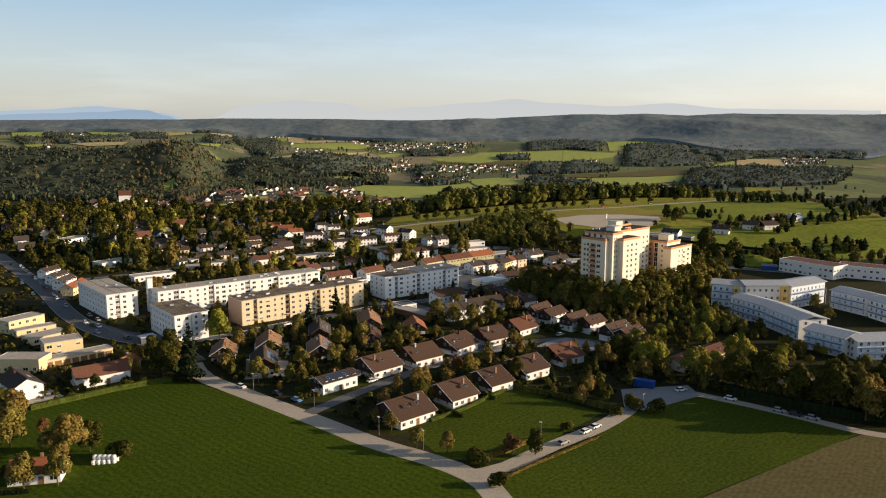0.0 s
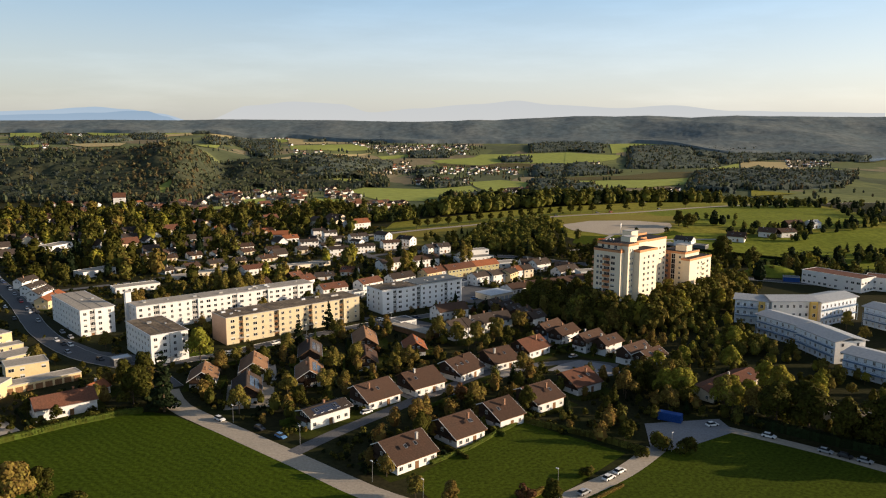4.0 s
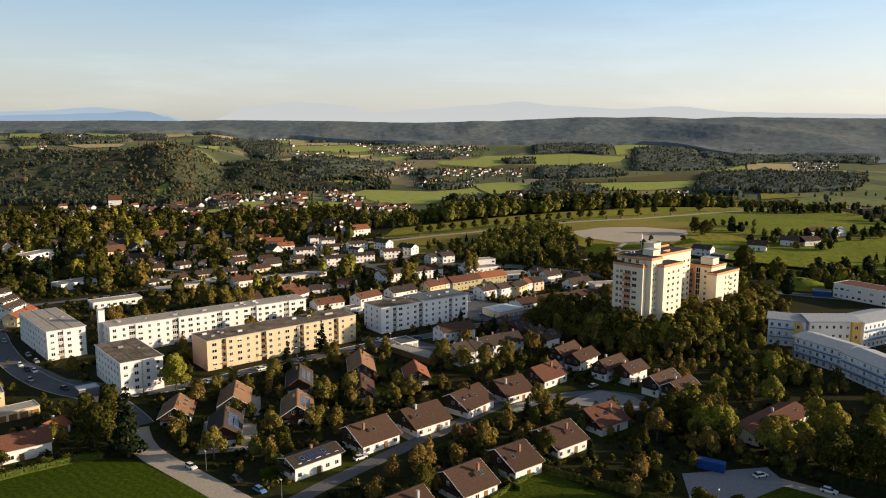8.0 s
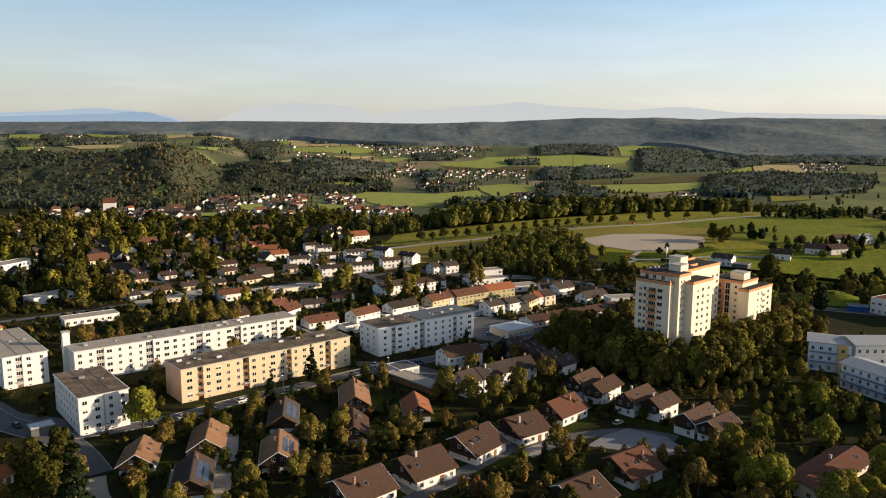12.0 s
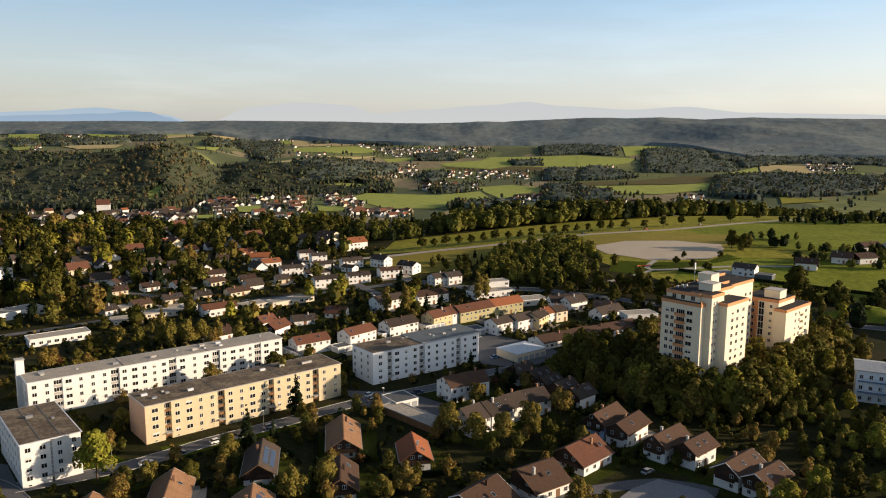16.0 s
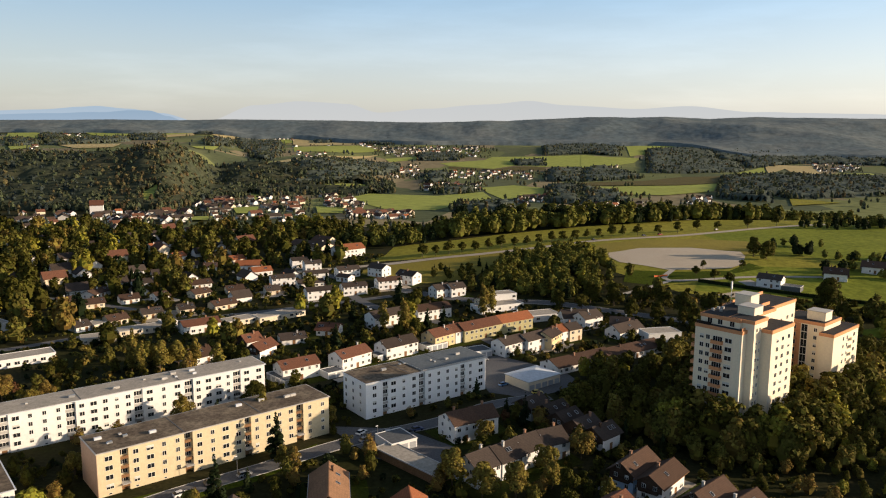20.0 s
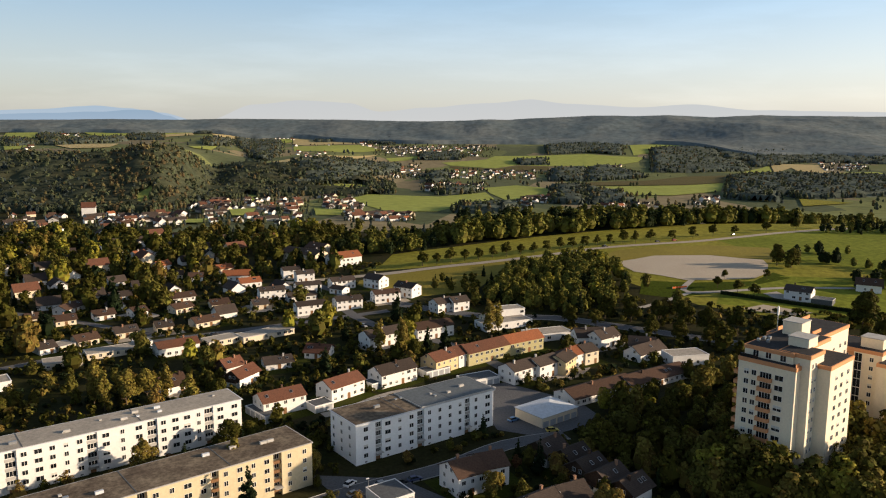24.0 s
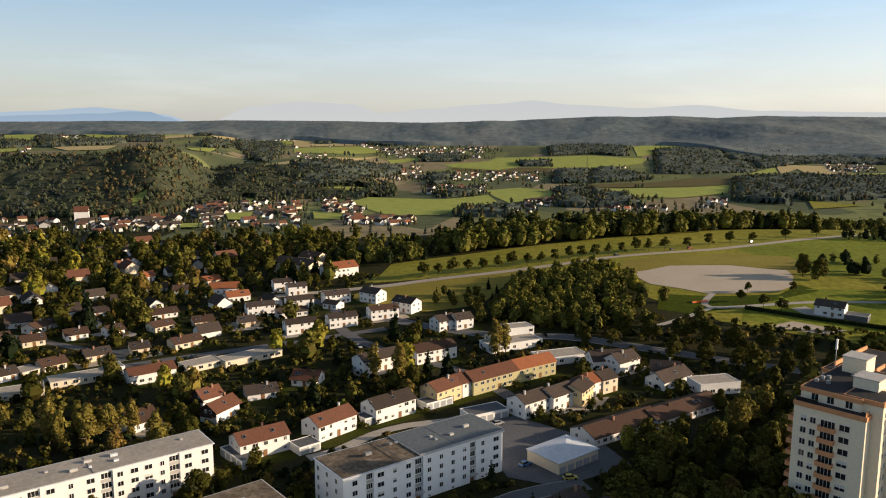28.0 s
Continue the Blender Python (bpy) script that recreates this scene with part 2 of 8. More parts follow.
M = {
    "ground": material("garden_ground", (0.022, 0.025, 0.007), 0.95, 0.35, 0.7, 0.03, 0.1, second=(0.038, 0.031, 0.016), spec=0.05),
    "meadow": material("mown_meadow", (0.046, 0.068, 0.0045), 0.95, 0.40, 0.9, 0.014, 0.16, spec=0.03, second=(0.030, 0.050, 0.004), stripe=(2.4, "X", 0.10, -0.855)),
    "lawn": material("lawn_grass", (0.052, 0.070, 0.006), 0.95, 0.42, 0.9, 0.02, 0.14, spec=0.03, second=(0.036, 0.052, 0.005), stripe=(1.7, "X", 0.06, 0.75)),
    "garden_lawn": material("garden_lawn", (0.034, 0.044, 0.006), 0.95, 0.35, 1.2, 0.08, 0.06, spec=0.03, second=(0.045, 0.045, 0.012)),
    "field": material("pasture", (0.225, 0.205, 0.035), 0.95, 0.30, 0.25, 0.018, spec=0.03, second=(0.14, 0.15, 0.02)),
    "green_field": material("green_pasture", (0.170, 0.190, 0.026), 0.95, 0.30, 0.25, 0.02, spec=0.03, second=(0.10, 0.125, 0.016)),
    # grass lightened beyond its own colour by haze put in
    "far_green": material("far_pasture_hazed", (0.27, 0.300, 0.075), 0.95, 0.15, 0.05, 0.005, second=(0.215, 0.25, 0.07), spec=0.03),
    "stubble": material("stubble_field", (0.112, 0.094, 0.040), 0.95, 0.28, 0.6, 0.025, spec=0.03, second=(0.080, 0.074, 0.030), stripe=(1.5, "X", 0.07, 0.65)),
    "straw": material("ripe_field", (0.42, 0.34, 0.17), 0.95, 0.15, 0.1, 0.01, spec=0.03),
    "gravel": material("gravel", (0.42, 0.36, 0.28), 0.95, 0.18, 1.5, 0.03, 0.05, second=(0.33, 0.27, 0.20)),
    "dry": material("dry_grass", (0.22, 0.18, 0.03), 0.95, 0.2, 0.8, 0.03),
    "asphalt": material("asphalt", (0.105, 0.106, 0.113), 0.9, 0.22, 1.5, 0.06, 0.02, second=(0.14, 0.136, 0.13)),
    "old_road": material("dusty_road", (0.37, 0.32, 0.255), 0.92, 0.16, 1.2, 0.06, 0.03, second=(0.27, 0.235, 0.19)),
    "paving": material("pale_paving", (0.36, 0.33, 0.29), 0.9, 0.2, 2.0, 0.1, 0.02),
    "valley": parcels("valley_meadows_hazed"),
    "water": material("river_water", (0.16, 0.20, 0.23), 0.08, 0.05, 0.05, 0.01),
    "white": material("white_render", (0.72, 0.71, 0.69), 0.85, 0.06, 1.5, 0.12, 0.01, second=(0.60, 0.592, 0.57)),
    "cream": material("cream_render", (0.66, 0.57, 0.43), 0.85, 0.07, 1.5, 0.1, 0.01, second=(0.60, 0.52, 0.40)),
    "tower_wall": material("pale_cream_render", (0.76, 0.675, 0.52), 0.85, 0.06, 1.5, 0.1, 0.01, second=(0.72, 0.64, 0.50)),
    "bright": material("bright_white_render", (0.80, 0.81, 0.82), 0.85, 0.05, 1.5, 0.1, 0.01, second=(0.75, 0.76, 0.77)),
    "tan": material("tan_render", (0.57, 0.485, 0.325), 0.85, 0.08, 1.2, 0.1, 0.01, second=(0.52, 0.43, 0.28)),
    # tan wall turned from the sun: its shade is put into the colour
    "rust": material("tan_render_shaded", (0.50, 0.34, 0.24), 0.85, 0.1, 1.2, 0.1, 0.01),
    "yellow": material("yellow_render", (0.64, 0.51, 0.29), 0.85, 0.07, 1.5, 0.1, 0.01),
    "olive": material("olive_render", (0.42, 0.38, 0.21), 0.85, 0.07, 1.5, 0.1, 0.01),
    "blue": material("pale_blue_render", (0.42, 0.55, 0.72), 0.85, 0.07, 1.5, 0.1, 0.01),
    "orange": material("orange_render", (0.60, 0.29, 0.14), 0.8, 0.08, 1.5, 0.1, 0.01),
    "ochre": material("ochre_render", (0.62, 0.42, 0.13), 0.85, 0.08, 1.5, 0.1, 0.01),
    "concrete": material("grey_concrete", (0.42, 0.41, 0.39), 0.9, 0.12, 1.0, 0.1, 0.02),
    "wood": material("dark_stained_wood", (0.055, 0.035, 0.025), 0.75, 0.25, 2.5, 0.3, 0.02, stripe=(0.2, "X", 0.15)),
    "timber": material("brown_timber", (0.22, 0.12, 0.06), 0.75, 0.25, 2.5, 0.3, 0.02),
    "r_brown": material("brown_tile_roof", (0.074, 0.044, 0.031), 0.8, 0.25, 2.0, 0.25, 0.03, spread=0.18, second=(0.062, 0.043, 0.033), stripe=(0.4, "Y", 0.10)),
    "r_red": material("red_brown_tile_roof", (0.135, 0.060, 0.038), 0.8, 0.25, 2.0, 0.25, 0.03, spread=0.15, second=(0.10, 0.055, 0.038), stripe=(0.4, "Y", 0.10)),
    "r_orange": material("orange_tile_roof", (0.255, 0.092, 0.042), 0.8, 0.2, 2.0, 0.25, 0.03, spread=0.12, second=(0.17, 0.075, 0.042), stripe=(0.4, "Y", 0.10)),
    "r_tan": material("weathered_tan_roof", (0.22, 0.125, 0.072), 0.85, 0.25, 2.0, 0.25, 0.03, spread=0.1, stripe=(0.4, "Y", 0.08)),
    "r_dark": material("dark_tile_roof", (0.058, 0.046, 0.040), 0.85, 0.2, 2.0, 0.25, 0.03, spread=0.2, spec=0.04, second=(0.082, 0.064, 0.052), stripe=(0.4, "Y", 0.10)),
    "r_grey": material("grey_sheet_roof", (0.33, 0.35, 0.37), 0.55, 0.12, 1.0, 0.12, 0.01, second=(0.27, 0.28, 0.30)),
    "r_light": material("pale_sheet_roof", (0.55, 0.58, 0.62), 0.6, 0.12, 1.0, 0.15, 0.01, second=(0.45, 0.47, 0.50)),
    "felt": material("bitumen_felt_roof", (0.105, 0.080, 0.058), 0.92, 0.40, 0.8, 0.16, 0.03, second=(0.235, 0.19, 0.135)),
    "sheet_blue": material("blue_grey_sheet_roof", (0.115, 0.13, 0.14), 0.7, 0.18, 1.0, 0.1, 0.02, second=(0.15, 0.165, 0.17)),
    "felt_black": material("black_felt_roof", (0.045, 0.044, 0.045), 0.9, 0.2, 1.0, 0.1, 0.02, second=(0.07, 0.068, 0.066), spec=0.03),
    "felt_grey": material("grey_felt_roof", (0.35, 0.315, 0.265), 0.9, 0.2, 1.0, 0.1, 0.02, second=(0.22, 0.205, 0.185)),
    "felt_dark": material("dark_felt_roof", (0.10, 0.105, 0.11), 0.85, 0.2, 1.0, 0.1, 0.02, second=(0.15, 0.155, 0.16)),
    "frame": material("white_window_frame", (0.72, 0.71, 0.69), 0.5, 0.04),
    "metal": material("galvanised_metal", (0.45, 0.46, 0.47), 0.4, 0.1, metal=0.8),
    "pale_blue": material("blue_white_render", (0.70, 0.76, 0.83), 0.85, 0.06, 1.5, 0.1, 0.01),
    "pale_asphalt": material("pale_asphalt", (0.23, 0.23, 0.24), 0.9, 0.16, 1.5, 0.08, 0.02, second=(0.18, 0.176, 0.17)),
    "gallery": material("blue_steel", (0.13, 0.21, 0.33), 0.6, 0.1, 1.0, 0.3),
    "brick": material("chimney_brick", (0.30, 0.17, 0.11), 0.9, 0.2, 3.0, 0.4, 0.02),
    "solar": material("solar_panel_glass", (0.03, 0.04, 0.07), 0.15, 0.1, 1.0, 0.3, spec=0.6),
    "tarp": material("blue_sheet_metal", (0.02, 0.07, 0.26), 0.5, 0.12, 1.0, 0.4),
    "bale": material("white_bale_wrap", (0.75, 0.76, 0.74), 0.35, 0.08, 2.0, 0.5),
    "bark": material("bark", (0.10, 0.075, 0.05), 0.95, 0.3, 3.0, 0.5, 0.03),
    "rubber": material("black_rubber", (0.02, 0.02, 0.02), 0.8, 0.1),
    "net": material("orange_plastic", (0.75, 0.16, 0.04), 0.6, 0.1),
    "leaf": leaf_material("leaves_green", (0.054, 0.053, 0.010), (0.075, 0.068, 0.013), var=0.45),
    # brighter copy of the green leaves: sunlight is put into the colour
    "leaf_belt": leaf_material("leaves_sunlit_tone", (0.125, 0.122, 0.026), (0.145, 0.135, 0.026), var=0.42),
    # needles blued for distance: haze is part of this colour
    "far_dark": leaf_material("far_woods_conifers_hazed", (0.038, 0.050, 0.046), (0.043, 0.054, 0.046), 0.02, 0.25),
    "leaf_autumn": leaf_material("leaves_turning", (0.165, 0.135, 0.030), (0.175, 0.115, 0.032), var=0.42),
    "leaf_hedge": leaf_material("leaves_of_hedges", (0.080, 0.105, 0.018), (0.09, 0.11, 0.02), var=0.25),
    "leaf_olive": leaf_material("leaves_olive", (0.098, 0.090, 0.020), (0.108, 0.090, 0.020), var=0.45),
    "leaf_lime": leaf_material("leaves_lime", (0.200, 0.195, 0.028), (0.225, 0.190, 0.030), var=0.30),
    "leaf_dark": leaf_material("needles_dark", (0.014, 0.022, 0.009), (0.024, 0.034, 0.012), 0.02, 0.35),
    "leaf_red": leaf_material("leaves_russet", (0.10, 0.05, 0.025), (0.16, 0.08, 0.03)),
    # far leaves greyer than near ones, haze put into the colour
    "far_leaf": leaf_material("far_woods_leaves_hazed", (0.066, 0.077, 0.042), (0.07, 0.078, 0.047), 0.03, 0.30),
    "far_brown": leaf_material("far_woods_turning_and_sunlit", (0.105, 0.085, 0.042), (0.115, 0.092, 0.044), 0.03, 0.35),
}
GLASS = bpy.data.materials.new("window_glass")
GLASS.use_nodes = True
gb = GLASS.node_tree.nodes["Principled BSDF"]
gb.inputs["Base Color"].default_value = (0.016, 0.018, 0.020, 1)
gb.inputs["Roughness"].default_value, gb.inputs["Specular IOR Level"].default_value = 0.08, 0.25
M["glass"] = GLASS
BLIND = material("lowered_blind", (0.55, 0.54, 0.50), 0.7, 0.08, stripe=(0.08, "Z", 0.12))
M["blind"] = BLIND
for i, c in enumerate(((0.70, 0.70, 0.70), (0.03, 0.03, 0.035), (0.30, 0.31, 0.33), (0.05, 0.07, 0.15), (0.35, 0.03, 0.03), (0.10, 0.22, 0.42), (0.62, 0.48, 0.10))):
    M["paint%d" % i] = material("car_paint", c, 0.3, 0.03, spec=0.5)


# ---------------- land form ----------------
def smooth(a, b, v):
    s = min(1.0, max(0.0, (v - a) / (b - a)))
    return s * s * (3 - 2 * s)


def hill_foot(u):
    """Where the wooded slope begins: nearer on the left, further behind the small side valley."""
    return 1475 + 255 * smooth(-0.36, -0.27, u) + 90 * smooth(-0.3, -0.15, u)


def land(x, y):
    """Height of the ground: town terrace, a rise by the gravel square, the valley, the wooded hill and the far ridge."""
    u = x / max(200.0, y - 120)
    rise = 13 * smooth(545, 720, y) * smooth(-220, 170, x)
    z = rise - (43 + rise) * smooth(890, 1150, y)
    left = (1 - 0.36 * smooth(-0.30, -0.24, u)) * (1 - smooth(-0.16, -0.05, u))
    foot = hill_foot(u)
    left *= 1 - 0.7 * math.exp(-((u + 0.283) / 0.026) ** 2) * (1 - smooth(1950, 2400, y))
    left *= 1 + 0.22 * math.exp(-((u + 0.355) / 0.045) ** 2) * (1 - smooth(2200, 2900, y))
    z += left * 80 * smooth(foot, foot + 420, y)
    mid = smooth(-0.16, -0.05, u)
    z += mid * 70 * smooth(2300, 4150, y) * (1 - smooth(0.22, 0.42, u))
    z += left * 25 * smooth(2300, 4300, y)
    z += smooth(0.22, 0.42, u) * 120 * smooth(3000, 4600, y)
    crest = smooth(4050, 4650, y)
    return z * (1 - crest) + (96 + 8 * smooth(-0.25, -0.1, u) + 22 * smooth(0.1, 0.36, u)) * crest


# ---------------- mesh helpers ----------------
def mesh_of(name, verts, faces, mat, smooth_shade=False):
    me = bpy.data.meshes.new(name)
    me.from_pydata(verts, [], faces)
    me.materials.append(M[mat] if isinstance(mat, str) else mat)
    if smooth_shade:
        me.polygons.foreach_set("use_smooth", [True] * len(me.polygons))
    me.update()
    return me


def part(name, me, parent, m=None, label=""):
    ob = new(name, me)
    ob.parent = parent
    if m is not None:
        ob.matrix_basis = m
    if label:
        ob["label"] = label
    return ob


def box_data(x0, x1, y0, y1, z0, z1, cut=0.0):
    """A box; cut: chamfer of its upper edges."""
    if not cut:
        v = [(x, y, z) for z in (z0, z1) for x, y in ((x0, y0), (x1, y0), (x1, y1), (x0, y1))]
        return v, [(3, 2, 1, 0), (4, 5, 6, 7), (0, 1, 5, 4), (1, 2, 6, 5), (2, 3, 7, 6), (3, 0, 4, 7)]
    v = [(x, y, z0) for x, y in ((x0, y0), (x1, y0), (x1, y1), (x0, y1))]
    v += [(x, y, z1 - cut) for x, y in ((x0, y0), (x1, y0), (x1, y1), (x0, y1))]
    v += [(x, y, z1) for x, y in ((x0 + cut, y0 + cut), (x1 - cut, y0 + cut), (x1 - cut, y1 - cut), (x0 + cut, y1 - cut))]
    f = [(3, 2, 1, 0), (8, 9, 10, 11)]
    for k in (0, 4):
        f += [(k + i, k + (i + 1) % 4, k + 4 + (i + 1) % 4, k + 4 + i) for i in range(4)]
    return v, f


def join(*pieces):
    v, f = [], []
    for pv, pf in pieces:
        n = len(v)
        v += pv
        f += [tuple(i + n for i in face) for face in pf]
    return v, f


def box(name, b, mat, parent=None, m=None, label="", cut=0.0):
    return part(name, mesh_of(name, *box_data(*b, cut), mat), parent, m, label)


def plate(xs, zs, y0, y1):
    """An upright frame in one piece: every second field between the given lines is open."""
    nx, nz = len(xs), len(zs)
    v = [(x, y, z) for y in (y0, y1) for z in zs for x in xs]
    solid = lambda i, j: 0 <= i < nx - 1 and 0 <= j < nz - 1 and not (i % 2 and j % 2)
    at = lambda k, i, j: k * nx * nz + j * nx + i
    f = []
    for j in range(nz - 1):
        for i in range(nx - 1):
            if not solid(i, j):
                continue
            f += [(at(0, i, j), at(0, i + 1, j), at(0, i + 1, j + 1), at(0, i, j + 1)), (at(1, i, j + 1), at(1, i + 1, j + 1), at(1, i + 1, j), at(1, i, j))]
            for di, dj, a, b in ((-1, 0, (i, j + 1), (i, j)), (1, 0, (i + 1, j), (i + 1, j + 1)), (0, -1, (i, j), (i + 1, j)), (0, 1, (i + 1, j + 1), (i, j + 1))):
                if not solid(i + di, j + dj):
                    f.append((at(0, *b), at(0, *a), at(1, *a), at(1, *b)))
    return v, f


def tube_data(points, radii, sides=7, cap=True):
    v, f = [], []
    for k, (p, r) in enumerate(zip(points, radii)):
        p = Vector(p)
        q = Vector(points[min(k + 1, len(points) - 1)]) - Vector(points[max(k - 1, 0)])
        rot = q.to_track_quat("Z", "Y").to_matrix()
        v += [tuple(p + rot @ Vector((r * math.cos(2 * math.pi * i / sides), r * math.sin(2 * math.pi * i / sides), 0))) for i in range(sides)]
        if k:
            a, c = (k - 1) * sides, k * sides
            f += [(a + i, a + (i + 1) % sides, c + (i + 1) % sides, c + i) for i in range(sides)]
    if cap:
        f += [tuple(range(sides))[::-1], tuple(range(len(v) - sides, len(v)))]
    return v, f


def thing(name, x, y, turn=0.0, z=None, label="", category="", group=""):
    ob = new(name)
    ob.empty_display_size = 0.5
    ob.matrix_basis = pose(x, y, land(x, y) if z is None else z, 0, 0, turn)
    return tagged(ob, label, category, group)


# ---------------- ground ----------------
GY = np.unique(np.concatenate([np.linspace(-400, 500, 37), np.linspace(500, 1200, 71), np.linspace(1200, 2400, 61), np.linspace(2400, 4900, 51)]))
GX = np.unique(np.concatenate([np.linspace(-3300, -700, 53), np.linspace(-700, 700, 71), np.linspace(700, 3300, 53)]))
GZ = np.array([[land(x, y) for x in GX] for y in GY])


def sheet(x, y):
    """Height of the ground's own faces."""
    i = min(max(int(np.searchsorted(GX, x)) - 1, 0), len(GX) - 2)
    j = min(max(int(np.searchsorted(GY, y)) - 1, 0), len(GY) - 2)
    s, t = (x - GX[i]) / (GX[i + 1] - GX[i]), (y - GY[j]) / (GY[j + 1] - GY[j])
    return (GZ[j, i] * (1 - s) + GZ[j, i + 1] * s) * (1 - t) + (GZ[j + 1, i] * (1 - s) + GZ[j + 1, i + 1] * s) * t


def ground_sheet():
    v = [(x, y, GZ[j, i]) for j, y in enumerate(GY) for i, x in enumerate(GX)]
    n = len(GX)
    f = [(j * n + i, j * n + i + 1, (j + 1) * n + i + 1, (j + 1) * n + i) for j in range(len(GY) - 1) for i in range(n - 1)]
    return tagged(new("ground", mesh_of("ground", v, f, "ground", True)), "dark green garden soil and grass of the town", "ground", kind="structure")


def valley_sheet(lift):
    """Open farmland over the valley and the plateau, on the same grid as the ground."""
    n = len(GX)
    keep = lambda x, y: y >= 1100 and (abs(x) < 3250) and not (x < -380 and y < 1470)
    v, at, f = [], {}, []
    for j in range(len(GY) - 1):
        for i in range(n - 1):
            if keep(GX[i], GY[j]) and GY[j] < 4200:
                q = []
                for a, b in ((j, i), (j, i + 1), (j + 1, i + 1), (j + 1, i)):
                    if (a, b) not in at:
                        at[a, b] = len(v)
                        v.append((GX[b], GY[a], GZ[a, b] + lift))
                    q.append(at[a, b])
                f.append(tuple(q))
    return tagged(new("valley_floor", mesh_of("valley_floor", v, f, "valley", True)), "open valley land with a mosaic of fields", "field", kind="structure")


def outline(name, points, mat, lift, label, category="field"):
    """Flat ground within an outline."""
    bm = bmesh.new()
    bm.faces.new([bm.verts.new((x, y, land(x, y) + lift)) for x, y in points])
    bmesh.ops.triangulate(bm, faces=bm.faces[:])
    for _ in range(5):
        bmesh.ops.subdivide_edges(bm, edges=[e for e in bm.edges if e.calc_length() > 16 and (max(w.co.y for w in e.verts) > 500 or e.calc_length() > 60)], cuts=1)
        bmesh.ops.triangulate(bm, faces=[q for q in bm.faces if len(q.verts) > 3])
    for w in bm.verts:
        w.co.z = land(w.co.x, w.co.y) + lift
    bmesh.ops.recalc_face_normals(bm, faces=bm.faces[:])
    me = bpy.data.meshes.new(name)
    bm.to_mesh(me)
    bm.free()
    me.materials.append(M[mat])
    ob = new(name, me)
    if sum(p.normal.z for p in me.polygons) < 0:
        me.flip_normals()
    return tagged(ob, label, category, kind="structure")


def road(name, points, width, mat, label, lift=0.07, category="road", kerb=False):
    """A strip along a line, draped over the land, with its own thin edge."""
    pts, dense = [Vector((*p, 0)) for p in points], []
    for k in range(len(pts) - 1):
        p0, p1, p2, p3 = pts[max(k - 1, 0)], pts[k], pts[k + 1], pts[min(k + 2, len(pts) - 1)]
        n = max(2, int((p2 - p1).length / 6))
        for i in range(n):
            t = i / n
            dense.append(0.5 * ((2 * p1) + (p2 - p0) * t + (2 * p0 - 5 * p1 + 4 * p2 - p3) * t * t + (3 * p1 - p0 - 3 * p2 + p3) * t ** 3))
    dense.append(pts[-1])
    v, f = [], []
    for k, p in enumerate(dense):
        d = (dense[min(k + 1, len(dense) - 1)] - dense[max(k - 1, 0)]).normalized()
        side = Vector((-d.y, d.x, 0)) * width / 2 * (1 + 0.06 * noise.noise(p * 0.11))
        for s in (1, -1):
            q = p + side * s
            v += [(q.x, q.y, land(q.x, q.y) + lift)]
        if k:
            a = 2 * k - 2
            f += [(a, a + 1, a + 3, a + 2)]
    ob = tagged(new(name, mesh_of(name, v, f, mat)), label, category, kind="structure")
    if ob.data.polygons[0].normal.z < 0:
        ob.data.flip_normals()
    if kerb:
        for s in (0, 1):
            kv, kf = [], []
            for k in range(len(dense)):
                p, q = Vector(v[2 * k + s]), Vector(v[2 * k + 1 - s])
                o = (p - q).normalized()
                kv += [tuple(p), tuple(p + Vector((0, 0, 0.12))), tuple(p + o * 0.16 + Vector((0, 0, 0.12))), tuple(p + o * 0.16 - Vector((0, 0, 0.1)))]
                if k:
                    a, c = 4 * k - 4, 4 * k
                    kf += [(a + i, a + i + 1, c + i + 1, c + i) for i in range(3)]
            part("kerb", mesh_of("kerb", kv, kf, "concrete"), ob)
    return ob


# ---------------- windows, doors, roofs ----------------
CACHE = {}


def window(parent, x, y, z, turn, w=1.2, h=1.3, blind=0.0, name="window", bars=1):
    """A framed window proud of the wall, glass set back in it; turn: where its face looks, local degrees from -y."""
    if math.cos(radians(turn) + parent.matrix_basis.to_euler().z) < -0.12:
        return None
    key, t = ("w", w, h, bars), 0.06
    cut = [-w / 2 + w * (k + 1) / (bars + 1) for k in range(bars)]
    xs = [-w / 2, -w / 2 + t] + [e for c in cut for e in (c - 0.04, c + 0.04)] + [w / 2 - t, w / 2]
    if key not in CACHE:
        CACHE[key] = mesh_of("window", *plate(xs, [0, t, h - t, h], -0.07, 0.02), "frame")
        CACHE[key, 1] = mesh_of("pane", *box_data(-w / 2 + 0.02, w / 2 - 0.02, -0.03, 0.015, 0.02, h - 0.02), "glass")
    if parent.matrix_basis.translation.y > 520:
        if (key, "far") not in CACHE:
            me = mesh_of("window", *join(plate(xs, [0, t, h - t, h], -0.07, 0.02), box_data(-w / 2 + 0.02, w / 2 - 0.02, -0.03, 0.015, 0.02, h - 0.02)), "frame")
            me.materials.append(M["glass"])
            me.polygons.foreach_set("material_index", [0] * (len(me.polygons) - 6) + [1] * 6)
            CACHE[key, "far"] = me
        return part(name, CACHE[key, "far"], parent, pose(x, y, z, 0, 0, turn))
    ob = part(name, CACHE[key], parent, pose(x, y, z, 0, 0, turn))
    part("pane", CACHE[key, 1], ob)
    if blind:
        b = round(blind * 4) / 4
        if (key, b) not in CACHE:
            CACHE[key, b] = mesh_of("blind", *box_data(-w / 2 + 0.05, w / 2 - 0.05, -0.062, -0.035, h * (1 - b), h - 0.03), "blind")
        part("blind", CACHE[key, b], ob)
    return ob


